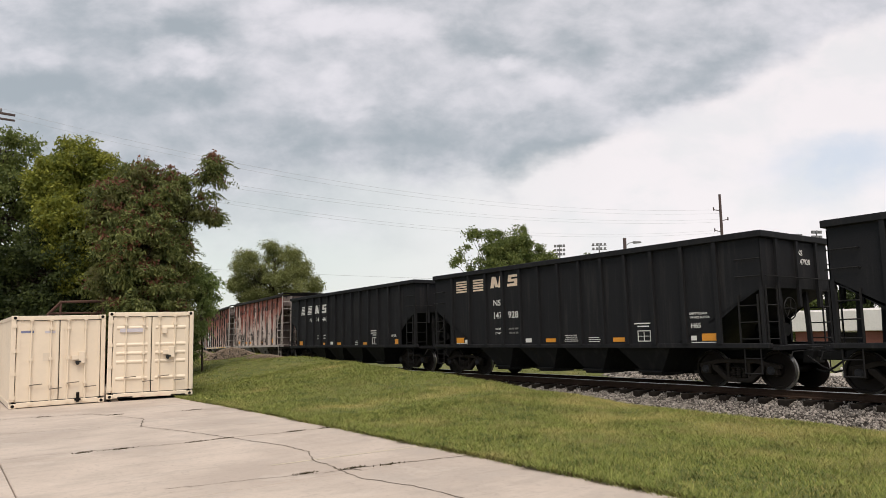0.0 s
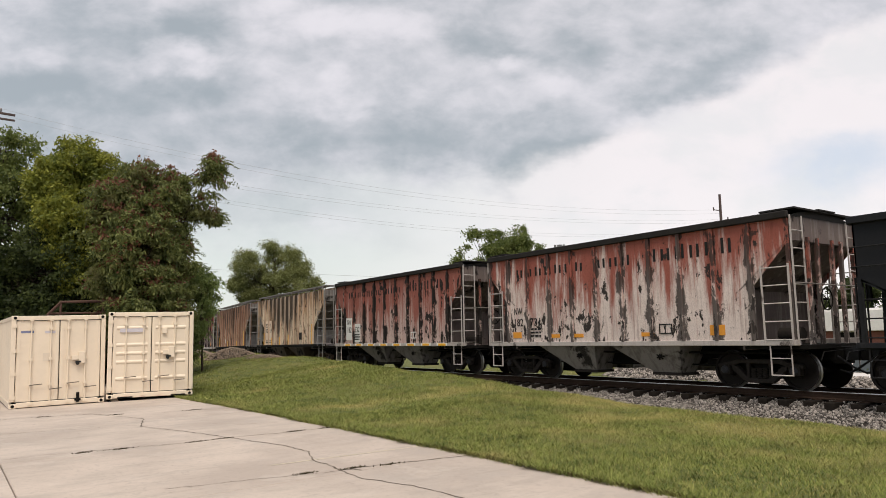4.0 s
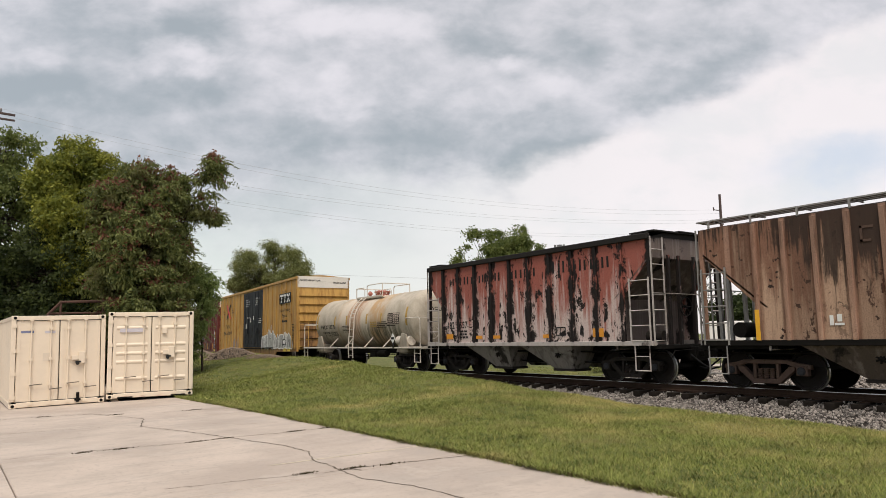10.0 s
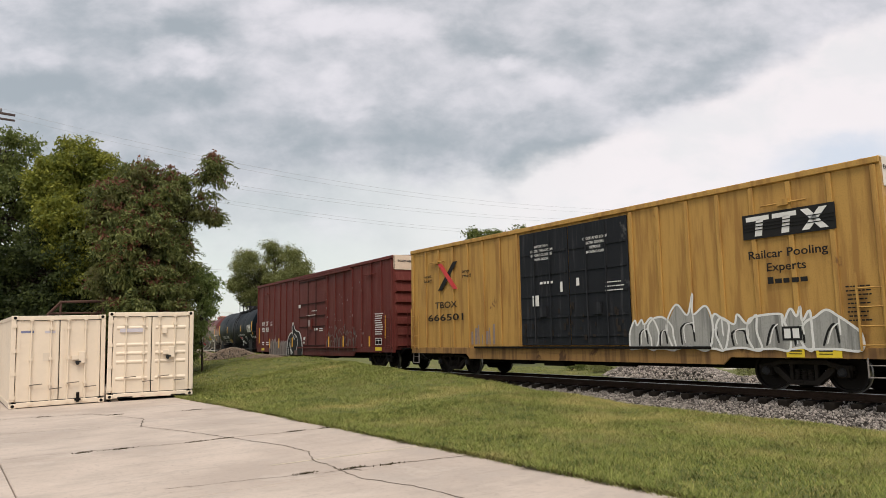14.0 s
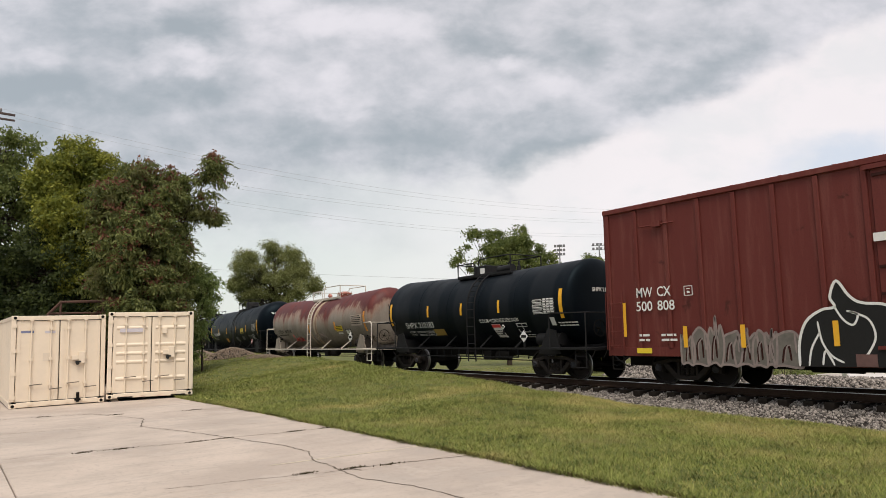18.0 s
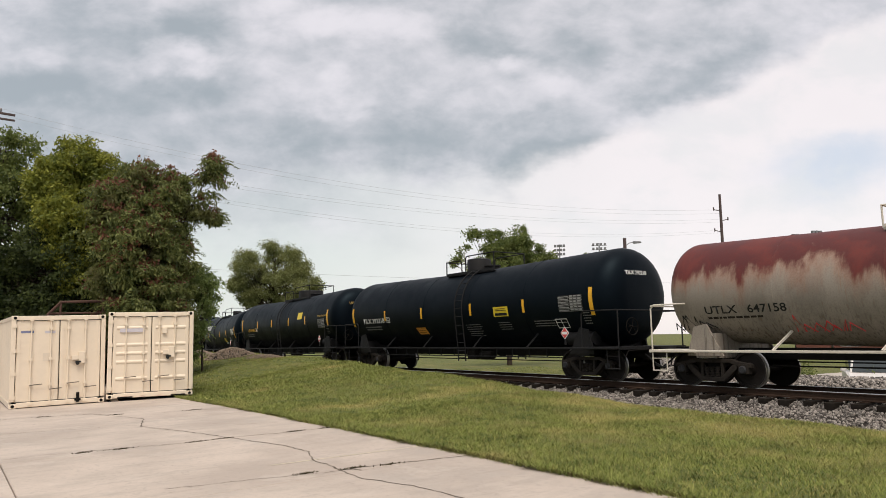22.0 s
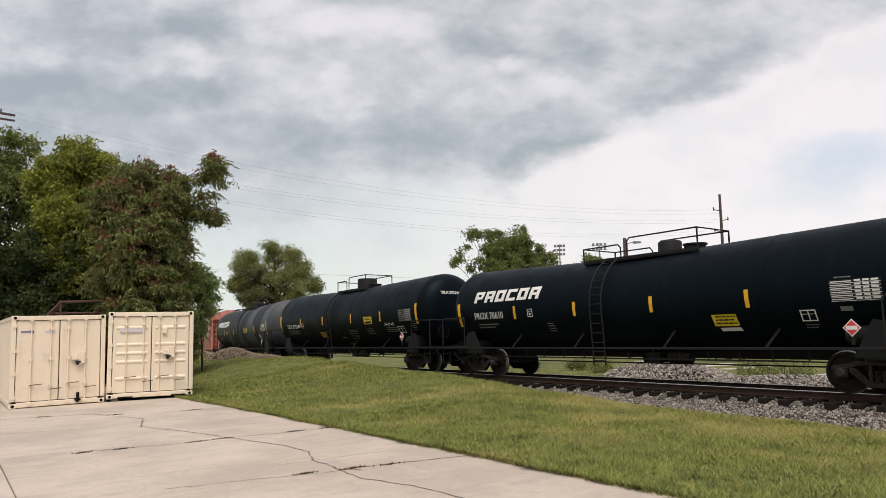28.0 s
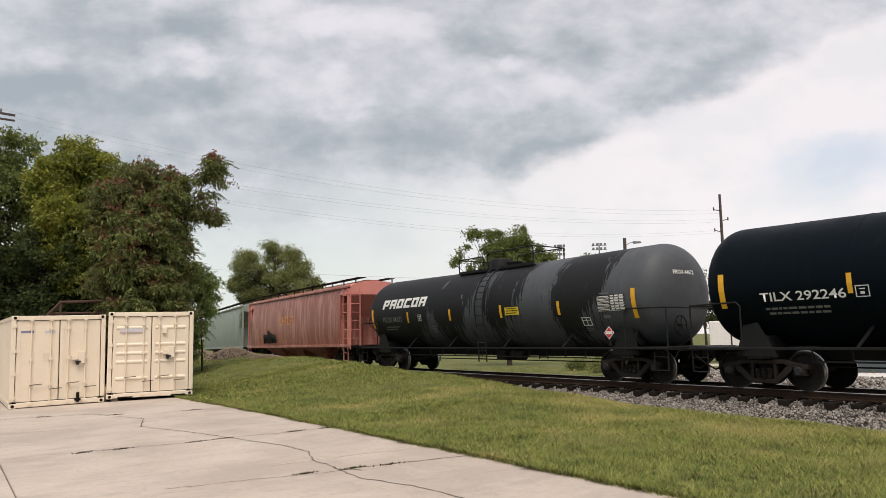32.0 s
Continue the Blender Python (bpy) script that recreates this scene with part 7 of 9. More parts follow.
def nw_letters(number, boxed=False):
    def put(car, wrap, L):
        ribw = lambda x, z: -1.58 - 0.006
        # the faded road name is drawn as broken dark bars
        rnd = random.Random(number)
        bars = []
        for i, x in enumerate(np.linspace(-L + 1.45, L - 1.75, 18)):
            if i in (7, 11):
                continue
            h = 0.36 if i > 10 else 0.27
            for dx in (0.0, 0.20):
                bars.append((float(x) + dx, 3.34 + rnd.uniform(0, 0.02), 0.075, h * rnd.uniform(0.85, 1.1)))
        plates(car, bars, BLACK_INK, ribw, "faded_road_name")
        x0 = -L + 1.25
        if boxed:
            plates(car, [(x0 - 0.1, 1.35, 0.62, 1.06), (x0 + 0.72, 1.25, 0.66, 0.86)], WHITE, ribw, "white_patch", "white number patch")
        w2 = lambda x, z: -1.58 - 0.013
        letters(car, "NW", 0.24, x0 + 0.02, 2.10, BLACK_INK, w2, 0.42)
        letters(car, str(number)[:3], 0.26, x0, 1.72, BLACK_INK, w2, 0.48)
        letters(car, str(number)[3:], 0.26, x0 + 0.80, 1.72, BLACK_INK, w2, 0.50)
        plates(car, word_rows(x0 + 0.8, 1.58, 0.5, 3, 0.06, 0.05, number), BLACK_INK, w2)
        if boxed:
            for x in np.linspace(-L + 1.05, L - 1.75, 8):
                x = float(x)
                plates(car, [(x, 1.075, 0.72, 0.10)], WHITE, lambda a, b: -1.58 - 0.056, "reflector_edge")
                plates(car, [(x + 0.12, 1.08, 0.5, 0.085)], STRIPE, lambda a, b: -1.58 - 0.062, "reflector", "yellow reflector strip")
        else:
            for x, h in ((-L + 1.2, 0.2), (-L + 3.0, 0.11), (-L + 4.0, 0.11), (-L + 6.6, 0.11), (L - 2.2, 0.26)):
                plates(car, [(x, 1.32, 0.42, h)], ORANGE, ribw, "reflector", "orange reflector")
        plates(car, [(L - 3.75, 1.38, 0.42, 0.03), (L - 3.75, 1.62, 0.42, 0.03), (L - 3.75, 1.38, 0.03, 0.26), (L - 3.36, 1.38, 0.03, 0.26), (L - 3.56, 1.4, 0.02, 0.22)], WHITE if boxed else BLACK_INK, w2, "tare_box")
    return put


def sou_letters(kind):
    def put(car, wrap, L):
        w2 = lambda x, z: -1.58 - 0.013
        rb = lambda x, z: -1.58 - 0.075
        inner = L - 1.45
        rnd = random.Random(kind)
        xs_ = [-inner + 0.06 + i * (2 * inner - 0.12) / 11 for i in range(12)]
        if kind == 1:
            plates(car, [(xs_[0] + 0.08, 1.22, 0.58, 1.45), (xs_[1] + 0.08, 1.22, 0.58, 1.45)], PEACH, wrap, "white_patch", "yellowed white number patch")
            letters(car, "SO", 0.24, xs_[0] + 0.2, 2.28, BLACK_INK, w2, 0.38)
            letters(car, "92", 0.24, xs_[0] + 0.2, 1.96, BLACK_INK, w2, 0.38)
            letters(car, "U", 0.24, xs_[1] + 0.14, 2.28, BLACK_INK, w2, 0.17)
            letters(car, "159", 0.24, xs_[1] + 0.14, 1.96, BLACK_INK, w2, 0.46)
            plates(car, word_rows(xs_[0] + 0.2, 1.42, 0.36, 2, 0.06, 0.05, 5) + word_rows(xs_[1] + 0.15, 1.42, 0.4, 2, 0.06, 0.05, 6), BLACK_INK, w2)
            plates(car, [(xs_[8] + 0.15, 1.45, 0.40, 0.40)], BLACK_INK, w2, "tare_box")
            for i, h in ((0, 0.95), (2, 0.55), (4, 0.6), (6, 0.7), (11, 1.35)):
                plates(car, [(xs_[i] - 0.055, 1.19, 0.11, h * 0.8)], STRIPE, rb, "reflector", "yellow reflector strip")
        else:
            for i, h in ((0, 0.9), (4, 0.5), (8, 0.45), (11, 1.25)):
                plates(car, [(xs_[i] - 0.055, 1.19, 0.11, h * 0.8)], STRIPE, rb, "reflector", "yellow reflector strip")
            plates(car, [(xs_[2] + 0.2, 1.5, 0.08, 0.22), (xs_[2] + 0.3, 1.5, 0.2, 0.05), (xs_[2] + 0.36, 1.58, 0.1, 0.16)], WHITE, w2, "chalk_mark")
            ghost = []
            for i in range(3, 10):
                ghost += [(xs_[i] + 0.25, 3.25, 0.05, 0.34), (xs_[i] + 0.25, 3.25 + 0.29, 0.28, 0.05), (xs_[i] + 0.25, 3.25 + 0.12 * (i % 3), 0.22, 0.05)]
            plates(car, ghost, GHOST_BROWN, w2, "faded_road_name")
    return put

# ---- tank cars ----
HEADS = {}


def tank_car(name, label, sigma, off, R, zc, half, shell, trim, end, ladder_x, dome, lettering=None, sill_z=1.02, shift=0.0, head=0.5, dip=0.12):
    """half: from the middle to the weld of the dished ends; end: to the striker; dip: how far both halves slope down to the middle."""
    car = rail_car(name, label, "tank car", sigma, off)
    sunk = lambda x: zc - dip * (1 - min(1.0, abs(x) / half))
    wrap = lambda x, z: -math.sqrt(max(R * R - (z - sunk(x)) ** 2, 0.01)) - 0.008
    # shell with rings of plates and dished ends
    prof = []
    depth, blunt = R * head, 0.42 if head < 0.3 else 0.56
    weld = half + R * (0.5 - head)
    for i in range(11):
        a = math.pi / 2 * i / 10
        prof.append((-weld - depth * math.cos(a), max(0.02, R * math.sin(a) ** blunt)))
    n_ring = 5
    for i in range(1, n_ring):
        x = -half + 2 * half * i / n_ring
        prof += [(x - 0.02, R), (x - 0.012, R + 0.008), (x + 0.012, R + 0.008), (x + 0.02, R)]
        if i == 2:
            prof.append((0.0, R))
    for i in range(11):
        a = math.pi / 2 * (10 - i) / 10
        prof.append((weld + depth * math.cos(a), max(0.02, R * math.sin(a) ** blunt)))
    hull = Shape().turned(prof, "x", 56, (0, 0, zc))
    hull.v = [(x, y, z - zc + sunk(x)) for x, y, z in hull.v]
    part("tank_shell", hull, shell, car, smooth=True)
    # underframe
    part("centre_sill", Shape().box(-end, end, -0.27, 0.27, 0.70, 0.98), GRIME, car)
    for sy in (-1, 1):
        part("side_sill", Shape().box(-end + 0.1, end - 0.1, sy * 1.40, sy * 1.52, sill_z - 0.06, sill_z), trim, car, bevel=0.008)
        if trim is BLACK_TRIM:
            part("under_rail", Shape().box(-off + 1.4, off - 1.4, sy * 1.38, sy * 1.42, sill_z - 0.34, sill_z - 0.30), trim, car)
            for i in range(14):
                x = -off + 1.4 + (2 * off - 2.8) * i / 13
                part("under_rail_post", Shape().box(x - 0.015, x + 0.015, sy * 1.385, sy * 1.415, sill_z - 0.34, sill_z - 0.05), trim, car)
        for x in (-0.55, -0.2, 0.2, 0.55):
            xx = x * half * 1.1
            part("shell_bracket", Shape().bar((xx, sy * 1.42, sill_z), (xx + 0.22, -wrap(xx, sill_z + 0.45) * sy * 0.99, sill_z + 0.45), 0.05, 0.05), trim, car)
    for sx in (-1, 1):
        s = Shape()
        s.prism([(sx * (off - 0.5), 0.80), (sx * (off + 0.55), 0.80), (sx * (off + 0.32), 1.55), (sx * (off - 0.05), 1.62)], -1.28, -1.22)
        s.prism([(sx * (off - 0.5), 0.80), (sx * (off + 0.55), 0.80), (sx * (off + 0.32), 1.55), (sx * (off - 0.05), 1.62)], 1.22, 1.28)
        s.box(sx * (off - 0.3), sx * (off + 0.3), -1.25, 1.25, 0.74, zc - R + 0.25)
        part("saddle", s, trim if trim is BLACK_TRIM else shell, car)
        part("end_deck", Shape().box(sx * (off + 0.3), sx * end, -1.46, 1.46, sill_z - 0.07, sill_z + 0.01), trim, car)
        rail = Shape()
        xa, xb = sx * (off + 0.25), sx * (end - 0.12)
        zr = sill_z + (1.22 if trim is WHITE_RAILING else 1.10)
        for sy in (-1, 1):
            if trim is WHITE_RAILING:
                rail.path([(xb, sy * 1.46, sill_z), (xb, sy * 1.46, zr - 0.1), (xb - sx * 0.1, sy * 1.46, zr), (sx * (half + 0.15), sy * 1.40, zr), (sx * (half - 0.05), sy * (R - 0.03), zr)], 0.022, 6)
                continue
            rail.path([(xa, sy * 1.48, sill_z), (xa, sy * 1.48, zr - 0.1), (xa + sx * 0.1, sy * 1.48, zr), (xb, sy * 1.46, zr - 0.02)], 0.022, 6)
            rail.rod((xb, sy * 1.46, sill_z), (xb, sy * 1.46, zr - 0.02), 0.022, 6)
        rail.rod((xb, -1.46, zr - 0.02), (xb, 1.46, zr - 0.02), 0.022, 6)
        part("end_railing", rail, trim, car)
        for sy in (-1, 1):
            step_iron(car, sx * (end - 0.35), sy * 1.46, trim, 0.40, sill_z, 0.45)
    part("brake_reservoir", Shape().rod((off - 0.65, -1.05, sill_z + 0.27), (off + 0.45, -1.05, sill_z + 0.27), 0.21, 16), trim if trim is BLACK_TRIM else GRIME_LIGHT if shell is UTLX_SHELL else WHITE_RAILING, car, smooth=True)
    hand_wheel(car, end - 0.2, -0.75, sill_z + 0.6, 0.26, GRIME if trim is BLACK_TRIM or shell is UTLX_SHELL else trim)
    # ladders that bend over the shell
    zl = sunk(ladder_x)
    for sy in (-1, 1):
        s = Shape()
        pts = [(1.48, 0.50), (1.50, sill_z), (R + 0.12, zl - 0.15)] + [((R + 0.12) * math.cos(a), zl + (R + 0.12) * math.sin(a)) for a in np.linspace(0.1, 1.15, 8)]
        for x in (ladder_x - 0.23, ladder_x + 0.23):
            s.path([(x, sy * y, z) for y, z in pts], 0.026, 5)
        total = [Vector((0, y, z)) for y, z in pts]
        for p, q in zip(total, total[1:]):
            k = max(1, round((q - p).length / 0.32))
            for i in range(k):
                c = p.lerp(q, (i + 0.5) / k)
                s.rod((ladder_x - 0.23, sy * c.y, c.z), (ladder_x + 0.23, sy * c.y, c.z), 0.016, 5)
        part("ladder", s, trim, car)
    dome(car, R, sunk(0.6), trim)
    # bottom fittings
    part("bottom_outlet", Shape().turned([(zl - R - 0.32, 0.12), (zl - R - 0.2, 0.16), (zl - R + 0.12, 0.2)], "z", 12, (ladder_x + 0.6, 0, 0)), GRIME, car)
    part("brake_rod", Shape().rod((-off + 1.0, -0.5, 0.55), (off - 1.0, -0.5, 0.55), 0.02, 5).rod((-off + 1.0, 0.45, 0.62), (off - 1.0, 0.45, 0.62), 0.018, 5), GRIME, car)
    part("brake_valve", Shape().box(0.7, 1.15, -0.95, -0.55, 0.58, 0.86).rod((1.4, -0.8, 0.72), (2.1, -0.8, 0.72), 0.15, 12), GRIME, car)
    couplers(car, end, GRIME)
    if lettering:
        HEADS[car.name] = (weld, depth, blunt)
        lettering(car, wrap, R, zc, half - shift)
    return car


def head_face(car, R, zc):
    """The front head's surface: x for a place y, z on it."""
    def face(y, z):
        s = min(1.0, math.hypot(y, z - zc) / R) ** (1 / HEADS[car.name][2])
        return HEADS[car.name][0] + HEADS[car.name][1] * math.sqrt(max(0.0, 1 - s * s))
    return face


def platform_rails(car, R, zc, trim, x0, x1, hi, lo, w=0.75):
    """The crash railing round the top fittings: a low hoop at the rear, a higher frame in front."""
    zt = zc + R
    deck = Shape()
    for sy in (-1, 1):
        deck.box(x0, x1, sy * 0.38, sy * w, zt - 0.14, zt - 0.10)
        deck.bar((x0, sy * w, zt - 0.06), (x1, sy * w, zt - 0.06), 0.04, 0.08)
        for x in (x0 + 0.1, x1 - 0.1):
            deck.bar((x, sy * w, zt - 0.12), (x, sy * w * 0.85, zc + math.sqrt(R * R - (w * 0.85) ** 2) - 0.02), 0.05, 0.05)
    part("top_platform", deck, trim, car)
    s = Shape()
    xm = x0 + (x1 - x0) * 0.42
    for sy in (-1, 1):
        s.path([(x0, sy * w, zt - 0.1), (x0, sy * w, zt + lo), (xm - 0.35, sy * w, zt + lo), (xm - 0.25, sy * w, zt + lo - 0.1), (xm - 0.25, sy * w, zt - 0.1)], 0.022, 6)
        s.path([(xm, sy * w, zt - 0.1), (xm, sy * w, zt + hi - 0.08), (xm + 0.1, sy * w, zt + hi), (x1, sy * w, zt + hi), (x1, sy * w, zt - 0.1)], 0.022, 6)
    s.rod((x0, -w, zt + lo), (x0, w, zt + lo), 0.022, 6)
    s.rod((x1, -w, zt + hi), (x1, w, zt + hi), 0.022, 6)
    part("platform_railing", s, trim, car)


def dome_drum(r, h, dx, x0, x1, hi, lo, colour=None):
    def put(car, R, zc, trim):
        zt = zc + R
        part("valve_housing", Shape().turned([(zt - 0.25, r), (zt + h - 0.03, r), (zt + h, r - 0.02), (zt + h + 0.02, r * 0.85), (zt + h + 0.025, 0.02)], "z", 24, (dx, 0, 0)), colour or trim, car, smooth=True)
        part("manway_cover", Shape().turned([(zt - 0.1, 0.30), (zt + 0.12, 0.30), (zt + 0.14, 0.34), (zt + 0.18, 0.34), (zt + 0.21, 0.1)], "z", 20, (dx + 0.85, 0, 0)), trim, car, smooth=True)
        platform_rails(car, R, zc, trim, x0, x1, hi, lo)
    return put


def dome_fittings(x0, x1, colour, mx, vx, hi=0.52, lo=0.42):
    """Open manway with flanged neck, safety valve and hand rails."""
    def put(car, R, zc, trim):
        zt = zc + R
        part("manway_neck", Shape().turned([(zt - 0.2, 0.34), (zt + 0.16, 0.34), (zt + 0.17, 0.40), (zt + 0.22, 0.40), (zt + 0.23, 0.33), (zt + 0.30, 0.2), (zt + 0.31, 0.02)], "z", 22, (mx, 0, 0)), colour, car, "rusty manway neck", smooth=True)
        b = Shape()
        for k in range(8):
            a = 2 * math.pi * k / 8
            b.rod((mx + 0.37 * math.cos(a), 0.37 * math.sin(a), zt + 0.10), (mx + 0.37 * math.cos(a), 0.37 * math.sin(a), zt + 0.30), 0.022, 5)
        part("manway_bolts", b, trim, car)
        part("safety_valve", Shape().turned([(zt - 0.05, 0.09), (zt + 0.12, 0.09), (zt + 0.14, 0.13), (zt + 0.20, 0.13), (zt + 0.30, 0.05)], "z", 14, (vx, -0.1, 0)), colour, car, smooth=True)
        platform_rails(car, R, zc, trim, x0, x1, hi, lo)
    return put


def dome_box(car, R, zc, trim):
    """A square valve box with a pump beside it."""
    zt = zc + R
    part("valve_box", Shape().box(-0.55, 0.25, -0.38, 0.38, zt - 0.2, zt + 0.36), trim, car, bevel=0.03)
    part("valve_box_notice", Shape().box(-0.12, 0.16, -0.388, -0.382, zt - 0.02, zt + 0.26), WHITE, car, "small white notice")
    part("manway_cover", Shape().rod((0.9, -0.25, zt + 0.10), (1.7, -0.25, zt + 0.13), 0.15, 14).turned([(zt - 0.1, 0.3), (zt + 0.05, 0.3), (zt + 0.1, 0.1)], "z", 16, (1.3, 0, 0)), trim, car, smooth=True)
    part("safety_valve", Shape().turned([(zt - 0.05, 0.10), (zt + 0.2, 0.08), (zt + 0.22, 0.04), (zt + 0.4, 0.03)], "z", 12, (1.75, 0, 0)), trim, car, smooth=True)
    platform_rails(car, R, zc, trim, -1.1, 2.15, 0.56, 0.44)


def tank_stripes(car, xs_, z, wrap, half, end_h=0.62):
    for x in xs_:
        plates(car, [(x - 0.055, z - 0.22, 0.11, 0.44)], STRIPE, wrap, "reflector", "yellow reflector strip")
    for x in (-half, half):
        plates(car, [(x - 0.075, z - 0.42, 0.15, 0.85)], STRIPE, wrap, "reflector", "long yellow reflector strip")


def table_plate(car, x, z, wrap, w=0.9, h=0.55, mat=None, dark=None):
    """The test table: a grid of tiny rows."""
    plates(car, [(x, z, w, h)], dark or BLACK_INK, wrap, "test_table_plate")
    rows = []
    for i in range(6):
        rows += [(x + 0.02, z + 0.04 + i * h / 6.2, w * 0.42, h / 22), (x + w * 0.50, z + 0.04 + i * h / 6.2, w * 0.12, h / 12), (x + w * 0.66, z + 0.04 + i * h / 6.2, w * 0.12, h / 12), (x + w * 0.82, z + 0.04 + i * h / 6.2, w * 0.14, h / 12), (x, z + 0.01 + i * h / 6.2, w, 0.01)]
    plates(car, rows, mat or WHITE, wrap, "test_table", lift=0.006)


def frame_box(car, x, z, w, h, mat, wrap, lean=0.0):
    if w < 0.35:
        plates(car, [(x, z, w, 0.018), (x, z + h - 0.018, w, 0.018), (x, z, 0.018, h), (x + w - 0.018, z, 0.018, h), (x + w * 0.3, z + h * 0.66, w * 0.4, 0.02), (x + w * 0.35, z + h * 0.25, w * 0.3, h * 0.22)], mat, wrap, "tare_box")
        return
    plates(car, [(x, z, w, 0.025), (x, z + h - 0.025, w, 0.025), (x, z, 0.025, h), (x + w - 0.025, z, 0.025, h), (x + w * 0.48, z + 0.03, 0.02, h - 0.06), (x, z + h * 0.6, w, 0.012)], mat, wrap, "tare_box")


def diamond(car, x, z, r, wrap, mat, y=None, rim=None):
    """A hazard placard: a tilted square plate with a pale rim and a band across."""
    f = (lambda a, b: y) if y is not None else wrap
    s, q = Shape(), Shape()
    y0 = f(x, z) - 0.03
    p = [(x, z - r), (x + r, z), (x, z + r), (x - r, z)]
    s.prism(p, y0 - 0.004, y0 + 0.004)
    p2 = [(x + (a - x) * 0.86, z + (b - z) * 0.86) for a, b in p]
    board = part("hazard_placard", s, rim or WHITE, car, "diamond hazard placard")
    q.prism(p2, y0 - 0.008, y0 - 0.003)
    part("placard_face", q, mat, board)
    part("placard_band", Shape().box(x - r * 0.62, x + r * 0.62, y0 - 0.012, y0 - 0.007, z - r * 0.22, z + r * 0.22), WHITE if mat is RED_SIGN else BLACK_INK, board)
    part("placard_stem", Shape().box(x - 0.03, x + 0.03, y0 + 0.004, y0 + 0.05, z - r - 0.18, z + 0.05), BLACK_TRIM, board)


def tilx_letters(number, mark="TILX", st=False):
    def put(car, wrap, R, zc, half):
        tank_stripes(car, (-4.72, -1.72, 1.66, 4.65) if mark == "TILX" else (-4.18, -1.32, 1.78, 4.46), zc - (0.18 if mark == "TILX" else 0.06), wrap, half)
        letters(car, mark + " " + number, 0.21, -6.80 if mark == "TILX" else -6.34, 2.10, WHITE if mark == "TILX" else STRIPE, wrap, 1.98)
        frame_box(car, -4.62, 2.09, 0.28, 0.25, WHITE, wrap)
        plates(car, word_rows(-6.75, 1.90, 1.6, 2, 0.05, 0.06, 3), FADED, wrap)
        if mark == "TILX":
            plates(car, [(-2.25, 1.54, 0.72, 0.28, -0.10)], ORANGE, wrap, "notice", "orange notice plate")
            plates(car, [(-2.27, 1.76, 0.6, 0.012), (-2.25, 1.69, 0.6, 0.012), (-2.20, 1.61, 0.5, 0.012)], BLACK_INK, lambda a, b: wrap(a, b) - 0.006)
            plates(car, [(3.03, 2.09, 0.80, 0.34)], YELLOW, wrap, "notice", "yellow emergency notice plate")
            plates(car, word_rows(3.1, 2.35, 0.66, 2, 0.02, 0.04, 6) + [(3.12, 2.12, 0.64, 0.09)], BLACK_INK, lambda a, b: wrap(a, b) - 0.006)
            plates(car, word_rows(1.20, 1.83, 0.95, 6, 0.025, 0.055, 8) + word_rows(3.15, 1.86, 0.75, 4, 0.025, 0.05, 9) + word_rows(5.0, 1.86, 1.1, 3, 0.03, 0.05, 10), FADED, wrap)
            if st:
                letters(car, "AAR ST-445", 0.12, 4.95, 1.97, WHITE, wrap, 0.86)
            table_plate(car, 6.35, 2.12, wrap, 1.05, 0.52, TABLE_GREY)
            frame_box(car, 6.05, 1.62, 0.52, 0.30, WHITE, wrap)
            plates(car, [(0.40, 1.16, 0.48, 0.36, -0.25)], FADED_STRIPE, wrap, "notice", "peeling pale yellow notice") if st else None
        elif mark == "UTLX":
            plates(car, [(3.25, 2.60, 0.70, 0.38, 0.06)], YELLOW, wrap, "notice", "blank yellow plate")
            table_plate(car, 6.33, 2.04, wrap, 0.95, 0.48, TABLE_GREY)
            letters(car, "DOT SP-16188/SR 16499", 0.10, 6.33, 2.62, FADED_STRIPE, wrap, 1.22)
        diamond(car, 6.60, 1.46, 0.19, lambda a, b: -1.48, RED_SIGN)
        plates(car, word_rows(7.3, 2.05, 0.35, 5, 0.03, 0.05, 11), FADED, wrap)
        end_wrap_letters(car, head_face(car, R, zc), (mark + " " + number,), 0.12, zc + 0.62, WHITE if mark == "TILX" else FADED_STRIPE, -0.70)
    return put


